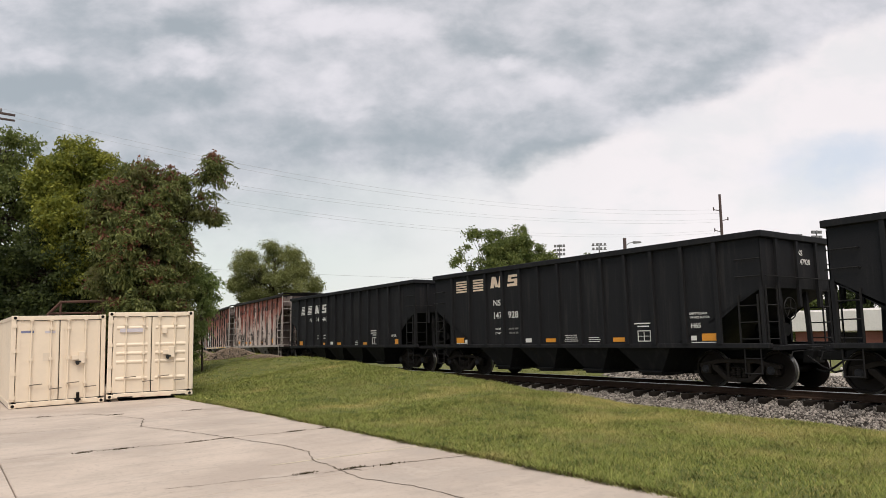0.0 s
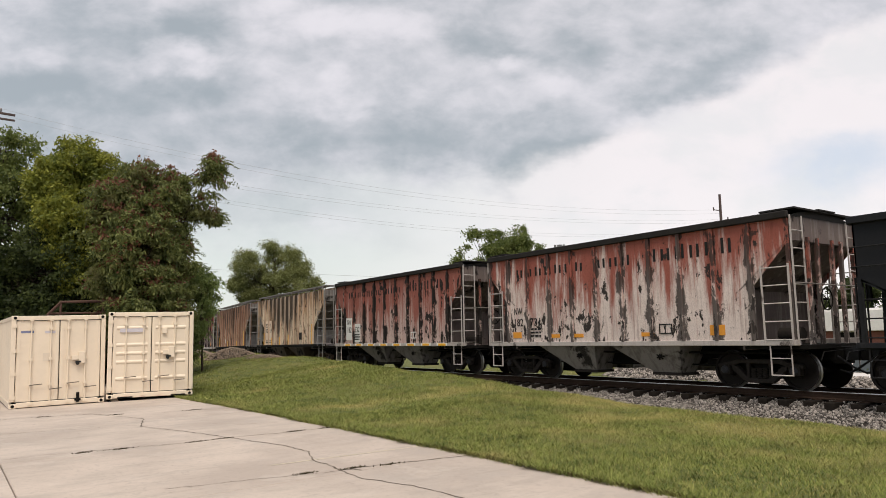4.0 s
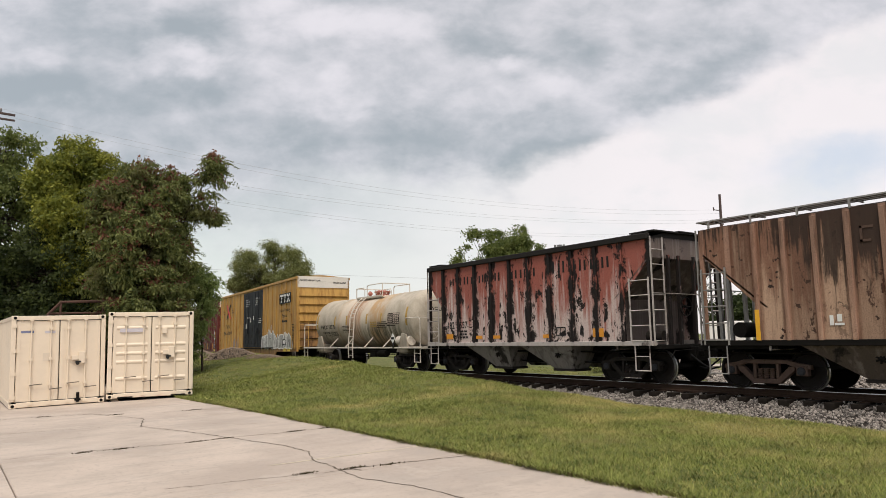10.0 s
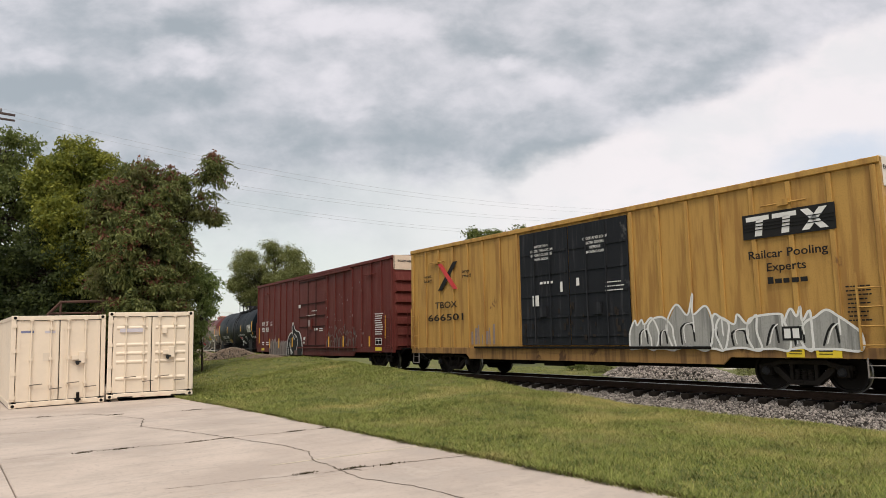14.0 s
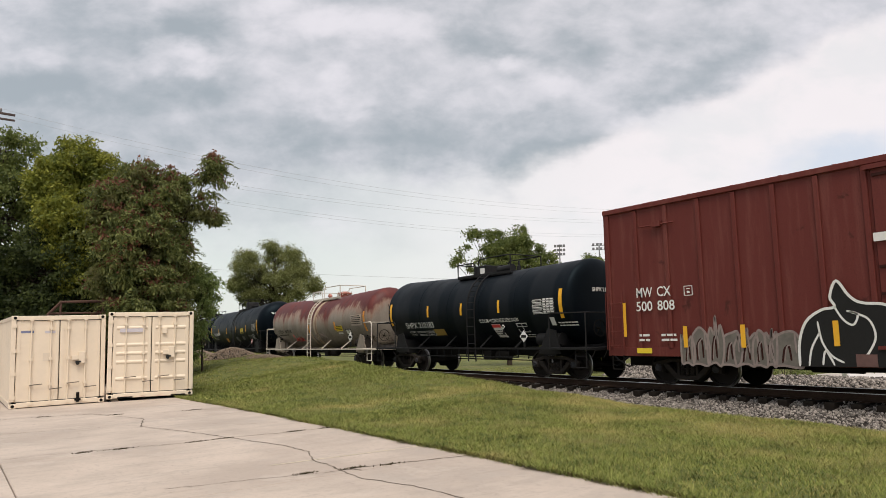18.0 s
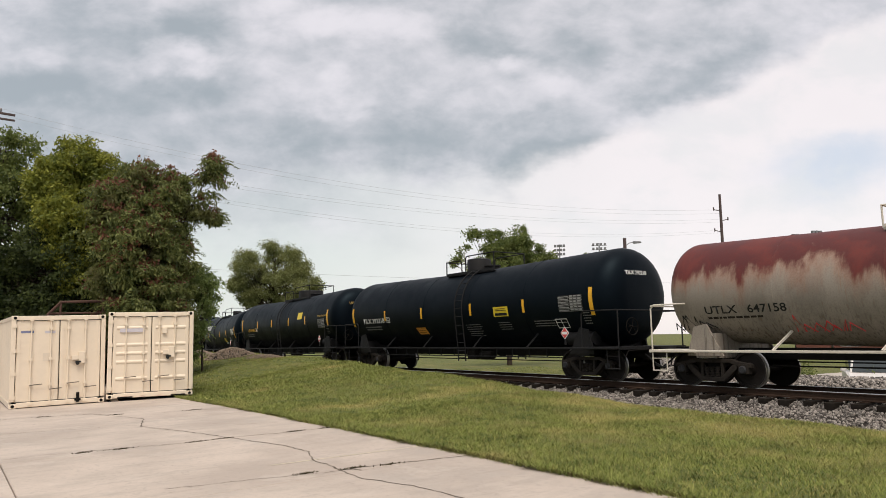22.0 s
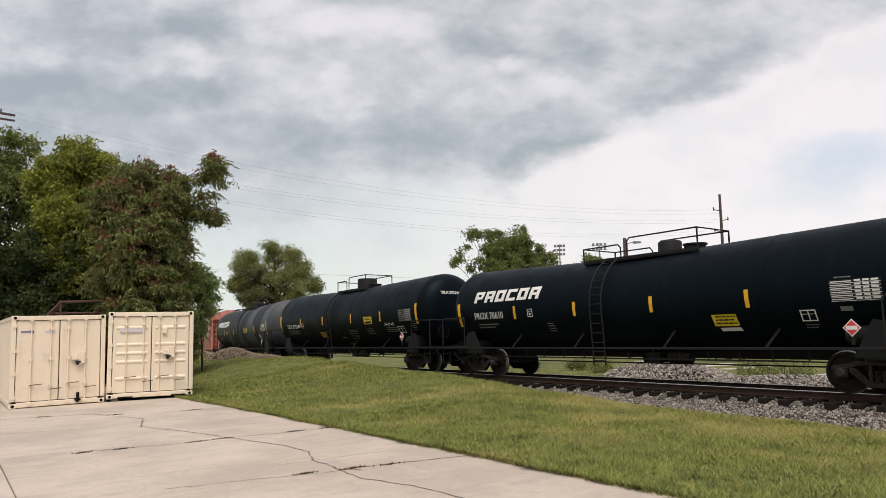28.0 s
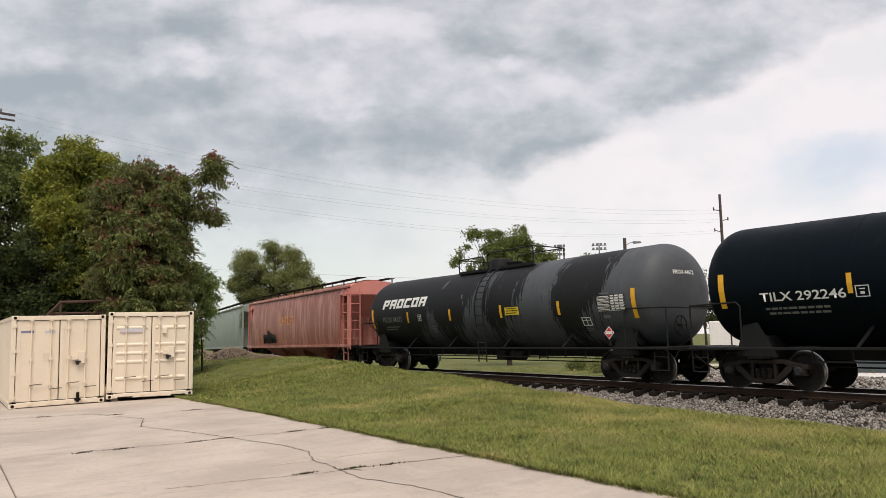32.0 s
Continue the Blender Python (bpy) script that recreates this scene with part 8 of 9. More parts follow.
def procor_letters(number, fresh):
    def put(car, wrap, R, zc, half):
        tank_stripes(car, (-4.42, -1.60, 1.33, 4.20) if fresh else (-4.55, -1.47, 1.64, 4.53), zc - 0.27, wrap, half)
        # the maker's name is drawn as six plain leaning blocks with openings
        x, step, z = -6.66, 0.59, zc + 0.15
        for gap in ("foot", "notch", "", "side", "", "notch"):
            w, h, lean = step * 0.26, 0.40, 0.10
            plates(car, [(x, z, w, h, lean)], WHITE, wrap, "logo_block")
            if gap != "side":
                lift = 0.0 if gap != "foot" else 0.20
                plates(car, [(x + step * 0.56 + lean * lift / h, z + lift, w, h - lift, lean * (1 - lift / h))], WHITE, wrap, "logo_block")
            plates(car, [(x + 0.075, z + 0.30, step * 0.82, 0.10, 0.025)], WHITE, wrap, "logo_block", lift=0.001)
            if gap in ("foot", "notch"):
                plates(car, [(x + 0.04, z + 0.13, step * 0.74, 0.085, 0.02)], WHITE, wrap, "logo_block", lift=0.001)
            else:
                plates(car, [(x, z, step * 0.82, 0.10, 0.025)], WHITE, wrap, "logo_block", lift=0.001)
            x += step
        letters(car, "PROX " + number, 0.24, -6.68, zc - 0.44, WHITE if fresh else FADED, wrap, 1.64)
        plates(car, word_rows(-6.6, zc - 0.66, 1.2, 2, 0.04, 0.06, 2), FADED, wrap)
        frame_box(car, -3.76, zc - 0.44, 0.24, 0.26, WHITE, wrap)
        if fresh:
            plates(car, [(3.16, zc - 0.92, 0.68, 0.29, -0.02)], YELLOW, wrap, "notice", "yellow emergency notice plate")
            plates(car, word_rows(3.22, zc - 0.70, 0.56, 3, 0.035, 0.05, 6), BLACK_INK, lambda a, b: wrap(a, b) - 0.006)
            plates(car, [(3.30, zc - 1.05, 0.56, 0.09, -0.02)], WHITE, wrap, "notice", "white strip under the notice")
        else:
            plates(car, [(1.88, zc - 0.41, 0.72, 0.27)], YELLOW, wrap, "notice", "dull yellow notice plate")
            plates(car, word_rows(1.94, zc - 0.20, 0.6, 3, 0.03, 0.05, 6), BLACK_INK, lambda a, b: wrap(a, b) - 0.006)
        table_plate(car, 6.20, zc - 0.46, wrap, 1.06, 0.48, WHITE)
        frame_box(car, 5.43, zc - 0.86, 0.36, 0.26, WHITE, wrap)
        plates(car, word_rows(5.46, zc - 0.95, 0.3, 2, 0.02, 0.04, 12) + word_rows(6.3, zc + 0.06, 0.4, 1, 0.03, 0.05, 13), FADED, wrap)
        plates(car, [(6.35, zc - 0.66, 0.26, 0.10)], FADED, wrap, "notice", "small grey plate")
        diamond(car, 6.62, 1.44, 0.19, lambda a, b: -1.48, RED_SIGN)
        plates(car, word_rows(-2.9, zc - 0.7, 0.3, 4, 0.03, 0.05, 4), FADED, wrap)
        end_wrap_letters(car, head_face(car, R, zc), ("PROX " + number,), 0.12, zc + 0.55, WHITE, -0.62)
    return put


def pvcx_letters(car, wrap, R, zc, half):
    for x in (-2.53, -1.18, 0.98, 2.40):
        plates(car, [(x - 0.06, zc - 0.12, 0.12, 0.46)], FADED_STRIPE, wrap, "reflector", "faded yellow strip")
    for x in (-half, half):
        plates(car, [(x - 0.07, zc - 0.3, 0.14, 0.8)], FADED_STRIPE, wrap, "reflector", "faded yellow strip")
    letters(car, "PVCX 13375", 0.22, -4.22, zc - 0.29, BLACK_INK, wrap, 1.72)
    letters(car, "LD LMT 207000 LBS 93 900 KG", 0.10, -4.17, zc - 0.53, BLACK_INK, wrap, 1.86)
    letters(car, "LT WT  56000 LBS 25 400 KG", 0.10, -4.13, zc - 0.66, BLACK_INK, wrap, 1.86)
    plates(car, word_rows(-1.7, zc - 0.2, 1.0, 5, 0.02, 0.05, 5) + word_rows(2.0, zc - 0.1, 0.9, 4, 0.03, 0.05, 6) + word_rows(2.9, zc - 0.2, 0.8, 2, 0.04, 0.05, 7), GRIME_LIGHT, wrap)
    table_plate(car, 3.03, zc - 0.22, wrap, 1.05, 0.50, PLATE_DULL, GRIME_LIGHT)
    plates(car, word_rows(1.35, zc - 0.10, 0.66, 3, 0.05, 0.05, 14), FADED_STRIPE, wrap)
    diamond(car, 4.02, 1.40, 0.22, lambda a, b: -1.56, WHITE)
    end_wrap_letters(car, head_face(car, R, zc), ("PVCX 13375",), 0.13, zc + 0.35, BLACK_INK, -0.45)


def shpx_letters(car, wrap, R, zc, half):
    proud = lambda a, b: wrap(a, b) - 0.010
    for x in (-2.37, -0.07, 2.19):
        plates(car, [(x - 0.055, zc - 0.28, 0.11, 0.45)], STRIPE, wrap, "reflector", "yellow reflector strip")
    for x in (-half, half):
        plates(car, [(x - 0.075, zc - 0.56, 0.15, 0.94)], STRIPE, wrap, "reflector", "long yellow reflector strip")
    letters(car, "SHPX 210183", 0.24, -4.22, zc - 0.70, WHITE, proud, 2.16)
    letters(car, "LD LMT   202500 LB  91 850 KG", 0.085, -4.14, zc - 0.90, WHITE, proud, 1.93)
    letters(car, "LT WT     60500 LB  27 450 KG", 0.085, -4.10, zc - 1.02, WHITE, proud, 1.93)
    plates(car, [(-2.20, zc - 1.02, 0.76, 0.25)], FADED_STRIPE, proud, "notice")
    letters(car, "SODIUM HYDROXIDE SOLUTION", 0.13, 1.0, zc - 0.60, WHITE, wrap, 2.16)
    plates(car, [(1.72, zc - 1.14, 0.46, 0.47, -0.08)], WHITE, wrap, "notice", "white notice with a red head")
    plates(car, [(1.66, zc - 0.79, 0.44, 0.11)], RED_SIGN, lambda a, b: wrap(a, b) - 0.008, "notice_head")
    plates(car, word_rows(1.70, zc - 0.92, 0.40, 3, 0.03, 0.04, 8), BLACK_INK, lambda a, b: wrap(a, b) - 0.008)
    frame_box(car, 2.98, zc - 0.98, 0.52, 0.32, WHITE, wrap)
    plates(car, word_rows(3.0, zc - 1.08, 0.7, 2, 0.03, 0.04, 9) + word_rows(5.0, zc - 0.72, 0.95, 2, 0.04, 0.05, 10), WHITE, wrap)
    diamond(car, 2.26, zc - 0.77, 0.10, wrap, WHITE)
    table_plate(car, 3.99, zc - 0.40, wrap, 1.05, 0.52)
    plates(car, [(4.72, zc - 0.78, 0.20, 0.26)], WHITE, wrap, "notice")
    diamond(car, 3.65, 1.38, 0.20, lambda a, b: -1.49, WHITE)
    end_wrap_letters(car, head_face(car, R, zc), ("SHPX 210183",), 0.13, zc + 0.30, WHITE, -0.4)


def utlx_grey_letters(car, wrap, R, zc, half):
    plates(car, [(-0.72, zc - 0.68, 0.13, 0.42), (2.73, zc - 0.62, 0.13, 0.44)], ORANGE, wrap, "reflector", "faded orange strip")
    plates(car, [(half - 0.10, zc - 0.72, 0.16, 0.94)], ORANGE, wrap, "reflector", "faded orange strip")
    letters(car, "UTLX", 0.20, -5.62, zc - 0.63, BLACK_INK, wrap, 0.92)
    letters(car, "647158", 0.20, -4.42, zc - 0.63, BLACK_INK, wrap, 1.00)
    plates(car, word_rows(-5.6, zc - 0.76, 1.6, 1, 0.05, 0.05, 3), GRIME_LIGHT, wrap)
    plates(car, [(2.90, zc - 0.68, 0.74, 0.28)], YELLOW, wrap, "notice", "yellow emergency notice plate")
    plates(car, word_rows(2.95, zc - 0.46, 0.64, 3, 0.03, 0.05, 5), BLACK_INK, lambda a, b: wrap(a, b) - 0.008)
    plates(car, [(3.02, zc - 0.82, 0.52, 0.08)], WHITE, wrap, "notice")
    plates(car, [(3.95, zc - 0.88, 0.58, 0.30)], BLACK_INK, wrap, "notice")
    plates(car, [(4.0, zc - 0.84, 0.22, 0.22), (4.27, zc - 0.84, 0.2, 0.22)], WHITE, lambda a, b: wrap(a, b) - 0.008, "notice_face")
    plates(car, [(4.77, zc - 0.45, 1.16, 0.52)], PLATE_DULL, wrap, "test_table_plate", "white table plate")
    plates(car, word_rows(4.80, zc + 0.0, 1.08, 5, 0.03, 0.06, 7), GRIME_LIGHT, lambda a, b: wrap(a, b) - 0.008)
    # loose spray-can lines
    rnd = random.Random(4)
    for x0, z0_, n, mat in ((-0.1, zc - 1.08, 7, SPRAY_PALE), (5.2, zc - 1.15, 7, BLACK_INK), (-6.7, zc - 1.02, 6, BLACK_INK), (-3.35, zc - 1.12, 7, RED_SIGN)):
        s = Shape()
        for i in range(n):
            x = x0 + i * 0.2
            pts = [(x + rnd.uniform(-0.05, 0.05), z0_), (x + rnd.uniform(0, 0.2), z0_ + rnd.uniform(0.12, 0.38)), (x + rnd.uniform(0.1, 0.3), z0_ + rnd.uniform(-0.05, 0.18))]
            s.path([(a, wrap(a, b) - 0.002, b) for a, b in pts], 0.014, 4)
        part("spray_line", s, mat, car, "thin spray-painted scrawl")
    diamond(car, 5.20, 1.50, 0.24, lambda a, b: -1.56, WHITE)
    end_wrap_letters(car, head_face(car, R, zc), ("UTLX 647158",), 0.13, zc + 0.38, BLACK_INK, -0.4)


# ---- boxcars ----
def box_car(name, label, sigma, body, kind, roof_mat):
    L, W, Z0, Z1 = 9.12, 1.56, 0.98, 5.02
    car = rail_car(name, label, "boxcar", sigma, 6.9)
    wrap = lambda x, z: -W - 0.004
    d0, d1 = (-2.30, 2.40) if kind == "yellow" else (-1.74, 1.95)
    for sy in (-1, 1):
        part("side_sheet", Shape().box(-L, d0, sy * W, sy * (W - 0.04), Z0, Z1), body, car)
        part("side_sheet", Shape().box(d1, L, sy * W, sy * (W - 0.04), Z0, Z1), body, car)
        part("side_sheet", Shape().box(d0, d1, sy * (W - 0.03), sy * (W - 0.07), Z0, Z1), body, car)
        for a, b, n in ((-L + 0.12, d0 - 0.12, 8), (d1 + 0.12, L - 0.12, 8)):
            for i in range(n):
                x = a + (b - a) * i / (n - 1)
                part("side_post", Shape().prism([(x - 0.06, Z0 + 0.02), (x + 0.06, Z0 + 0.02), (x + 0.06, Z1 - 0.16), (x - 0.06, Z1 - 0.16)], sy * (W + 0.002), sy * (W + 0.055)), body, car, bevel=0.012)
        part("top_chord", Shape().box(-L - 0.02, L + 0.02, sy * (W - 0.05), sy * (W + 0.07), Z1 - 0.14, Z1), body, car, bevel=0.012)
        # fish-bellied side sill
        part("side_sill", Shape().prism([(-L, Z0 + 0.03), (-L, 0.78), (-5.4, 0.78), (-5.2, 0.60), (5.2, 0.60), (5.4, 0.78), (L, 0.78), (L, Z0 + 0.03)], sy * (W - 0.02), sy * (W + 0.035)), SILL_BROWN if kind == "yellow" else body, car, bevel=0.006)
        if kind == "yellow":
            for k, (a, b) in enumerate(((d0 + 0.03, -0.02), (0.02, d1 - 0.03))):
                door = part("plug_door", Shape().box(a, b, sy * (W - 0.02), sy * (W + 0.035), Z0 + 0.10, Z1 - 0.22), DOOR_BLACK, car, "black steel plug door", bevel=0.012)
                for z in (1.35, 1.95, 2.65, 3.35, 4.05):
                    part("door_rib", Shape().box(a + 0.05, b - 0.05, sy * (W + 0.036), sy * (W + 0.06), z, z + 0.07), DOOR_BLACK, door)
                for f in (0.33, 0.66):
                    x = a + (b - a) * f
                    part("lock_rod", Shape().rod((x, sy * (W + 0.09), Z0 + 0.15), (x, sy * (W + 0.09), Z1 - 0.3), 0.025, 6), DOOR_BLACK, door)
                part("door_gear", Shape().box((a + b) / 2 - 0.16, (a + b) / 2 + 0.16, sy * (W + 0.06), sy * (W + 0.13), 2.0, 2.35), DOOR_BLACK, door)
            part("door_track", Shape().box(-4.8, 4.9, sy * (W + 0.04), sy * (W + 0.13), Z0 + 0.0, Z0 + 0.07), GRIME, car)
        else:
            door = part("sliding_door", Shape().box(d0 + 0.02, d1 - 0.02, sy * (W - 0.01), sy * (W + 0.05), Z0 + 0.08, Z1 - 0.25), body, car, "oxide red sliding door", bevel=0.012)
            for z in (Z0 + 0.12, 2.1, 2.66, 3.35, Z1 - 0.42):
                part("door_rib", Shape().box(d0 + 0.05, d1 - 0.05, sy * (W + 0.051), sy * (W + 0.085), z, z + 0.06), DOOR_IRON, door)
            for x in (-0.35, 0.75):
                part("lock_rod", Shape().rod((x, sy * (W + 0.10), Z0 + 0.15), (x, sy * (W + 0.10), Z1 - 0.35), 0.025, 6), DOOR_IRON, door)
            part("door_gear", Shape().box(-0.2, 0.2, sy * (W + 0.06), sy * (W + 0.14), 1.98, 2.55), body, door)
            part("door_track", Shape().box(d0 - 0.1, 5.6, sy * (W + 0.04), sy * (W + 0.13), Z0 + 0.0, Z0 + 0.07), body, car)
            part("door_rail", Shape().box(d0 - 0.1, 5.0, sy * (W + 0.02), sy * (W + 0.12), Z1 - 0.26, Z1 - 0.16), body, car)
        for x in (-L + 1.9, L - 2.1):
            part("roof_ladder_box", Shape().box(x - 0.12, x + 0.14, sy * (W + 0.03), sy * (W + 0.12), Z1 - 0.72, Z1 - 0.58).rod((x - 0.55, sy * (W + 0.07), Z1 - 0.66), (x + 0.55, sy * (W + 0.07), Z1 - 0.66), 0.022, 5), body, car)
    s = Shape()
    s.loft([(-W, Z1 - 0.03), (-W, Z1), (0, Z1 + 0.11), (W, Z1), (W, Z1 - 0.03)], -L, L)
    for i in range(15):
        x = -L + 0.4 + i * (2 * L - 0.8) / 14
        s.loft([(-W + 0.06, Z1 - 0.01), (-W + 0.06, Z1 + 0.035), (0, Z1 + 0.145), (W - 0.06, Z1 + 0.035), (W - 0.06, Z1 - 0.01)], x - 0.04, x + 0.04)
    part("roof", s, roof_mat, car)
    for sx in (-1, 1):
        part("end_wall", Shape().box(sx * (L - 0.03), sx * L, -W, W, 0.9, Z1 + 0.02), body, car)
        top = part("end_top_band", Shape().box(sx * (L + 0.002), sx * (L + 0.02), -W - 0.01, W + 0.01, Z1 - 0.62, Z1 + 0.02), BOX_WHITE if kind == "yellow" else PEACH, car, "pale band across the top of the end")
        for i in range(7):
            z = 1.0 + i * 0.475
            c = Shape()
            c.add([(sx * (L + 0.001), -W + 0.06, z), (sx * (L + 0.001), W - 0.06, z), (sx * (L + 0.085), W - 0.14, z + 0.07), (sx * (L + 0.085), -W + 0.14, z + 0.07), (sx * (L + 0.075), W - 0.14, z + 0.12), (sx * (L + 0.075), -W + 0.14, z + 0.12), (sx * (L + 0.001), W - 0.06, z + 0.44), (sx * (L + 0.001), -W + 0.06, z + 0.44)],
                  [(0, 1, 2, 3), (3, 2, 4, 5), (5, 4, 6, 7), (0, 3, 5, 7), (1, 6, 4, 2), (0, 7, 6, 1)])
            part("end_rib", c, END_DIRTY if kind == "yellow" and i < 3 else body, car)
        for sy in (-1, 1):
            part("corner_post", Shape().box(sx * (L - 0.08), sx * (L + 0.02), sy * (W - 0.08), sy * (W + 0.02), 0.78, Z1 - 0.02), body, car)
            part("ladder", ladder(Shape(), sx * (L - 0.62), sx * (L - 0.10), sy * (W + 0.11), 0.95, 2.6, 0.40), body, car)
            part("ladder", cross_ladder(Shape(), sx * (L + 0.14), sy * (W - 0.62), sy * (W - 0.08), 0.95, 2.6, 0.40), body, car)
            step_iron(car, sx * (L - 0.35), sy * (W + 0.05), GRIME if kind != "yellow" else HOPPER_GREY, 0.40, 0.8, 0.4)
        part("end_walk", Shape().box(sx * (L + 0.02), sx * (L + 0.36), -1.2, 1.2, 0.93, 0.97), GRIME, car)
    part("underframe", Shape().box(-L + 0.1, L - 0.1, -W + 0.1, W - 0.1, 0.82, 0.96).box(-L - 0.3, L + 0.3, -0.32, 0.32, 0.46, 0.96), GRIME, car)
    part("brake_rigging", Shape().rod((-5.4, -0.75, 0.50), (5.4, -0.75, 0.50), 0.022, 5).rod((-5.4, 0.7, 0.46), (5.4, 0.7, 0.46), 0.022, 5).box(-1.6, -0.7, -1.25, -0.75, 0.42, 0.74).rod((-3.6, -0.9, 0.60), (-2.5, -0.9, 0.60), 0.17, 12).bar((-2.5, -0.9, 0.52), (0.8, -0.4, 0.48), 0.05, 0.09), GRIME, car, "dark brake cylinder and rods")
    for x in (-4.2, -2.1, 0.0, 2.1, 4.2):
        part("cross_bearer", Shape().prism([(x - 0.09, 0.82), (x - 0.09, 0.60), (x + 0.09, 0.60), (x + 0.09, 0.82)], -W + 0.05, W - 0.05), GRIME, car)
    part("air_reservoir", Shape().rod((0.8, -0.9, 0.62), (1.9, -0.9, 0.62), 0.18, 14), GRIME, car, smooth=True)
    hand_wheel(car, L + 0.15, 0.75, 2.3, 0.27, body)
    couplers(car, 9.45, GRIME)
    return car, wrap, L, W, Z0, Z1


def ribbon(pts, w, y, t=0.003):
    """A flat painted stroke along smoothed points (x, z)."""
    q = [Vector(p) for p in pts]
    line = []
    for k in range(len(q) - 1):
        a, b, c, e = q[max(k - 1, 0)], q[k], q[k + 1], q[min(k + 2, len(q) - 1)]
        for i in range(5):
            f = i / 5
            line.append(0.5 * ((2 * b) + (c - a) * f + (2 * a - 5 * b + 4 * c - e) * f * f + (3 * b - a - 3 * c + e) * f ** 3))
    line.append(q[-1])
    left, right = [], []
    n = len(line)
    for i, p in enumerate(line):
        d = (line[min(i + 1, n - 1)] - line[max(i - 1, 0)])
        d = Vector((-d.y, d.x)).normalized() * w / 2 * (0.55 if i in (0, n - 1) else 1.0)
        left.append(p + d)
        right.append(p - d)
    s = Shape()
    s.v = [(p.x, y, p.y) for p in left + right] + [(p.x, y + t, p.y) for p in left + right]
    s.f = [(i, n + i, n + i + 1, i + 1) for i in range(n - 1)] + [(2 * n + i, 2 * n + i + 1, 3 * n + i + 1, 3 * n + i) for i in range(n - 1)]
    return s


def graffiti(car, x0, x1, z0_, hi, wrap, fill, line, seed, n, hollow=False):
    """Spray-can strokes with pale edges, spikes and dark inner lines; no readable letters."""
    rnd = random.Random(seed)
    spans = [rnd.uniform(0.6, 1.5) for _ in range(n)]
    edges = [x0 + (x1 - x0) * sum(spans[:i]) / sum(spans) for i in range(n + 1)]
    for i in range(n):
        xi, w = edges[i], edges[i + 1] - edges[i]
        h = hi * rnd.uniform(0.66, 1.04)
        lean = rnd.uniform(-0.25, 0.25)
        shape = [(0.0, 0.02), (0.5, 0.03), (1.0, 0.0), (1.06, 0.38), (1.0, 0.66), (0.82, 0.84), (0.5, 0.90), (0.2, 0.80), (0.0, 0.64), (-0.06, 0.32)] if i % 2 else [(0.02, 0.0), (0.50, 0.06), (0.98, 0.0), (1.02, 0.45), (0.90, 0.86), (0.66, 0.70), (0.52, 0.92 + rnd.uniform(0.0, 0.26)), (0.36, 0.74), (0.14, 0.92), (-0.04, 0.50)]
        pts = [(xi + w * (0.5 + (a - 0.5) * 1.2 + lean * b + rnd.uniform(-0.12, 0.12)), z0_ + h * b * rnd.uniform(0.9, 1.06)) for a, b in shape]
        y = wrap(x0, z0_) - 0.060 - 0.002 * (i % 3)
        ring = pts + pts[:1]
        inner = [(xi + w * (0.30), z0_ + h * 0.10), (xi + w * (0.36 + rnd.uniform(-0.1, 0.1)), z0_ + h * 0.45), (xi + w * (0.62), z0_ + h * rnd.uniform(0.5, 0.62)), (xi + w * (0.70), z0_ + h * 0.16)]
        if not hollow:
            part("spray_fill", Shape().prism(pts, y - 0.002, y + 0.001), fill, car, "spray-painted shape")
            part("spray_outline", ribbon(ring, 0.055, y - 0.005), line, car, "spray-painted outline")
            part("spray_shadow", ribbon(inner, 0.05, y - 0.006), BLACK_INK if fill is SPRAY else DOOR_IRON, car, "thin dark spray line")
            part("spray_shine", ribbon([(a + w * 0.10, b + 0.04) for a, b in inner[:3]], 0.03, y - 0.008), line, car)
            part("spray_drip", ribbon([(pts[5][0], pts[5][1]), (pts[5][0] + 0.02, z0_ + h * 0.35)], 0.04, y - 0.007), line, car)
        else:
            part("spray_outline", ribbon(ring[2:8], 0.035, y), line, car, "faint spray-painted line")
            part("spray_outline", ribbon(inner, 0.028, y), line, car)
            part("spray_fill", ribbon([(a - w * 0.2, b) for a, b in inner[:3]], w * 0.22, y + 0.002), fill, car, "faint spray-painted stroke")


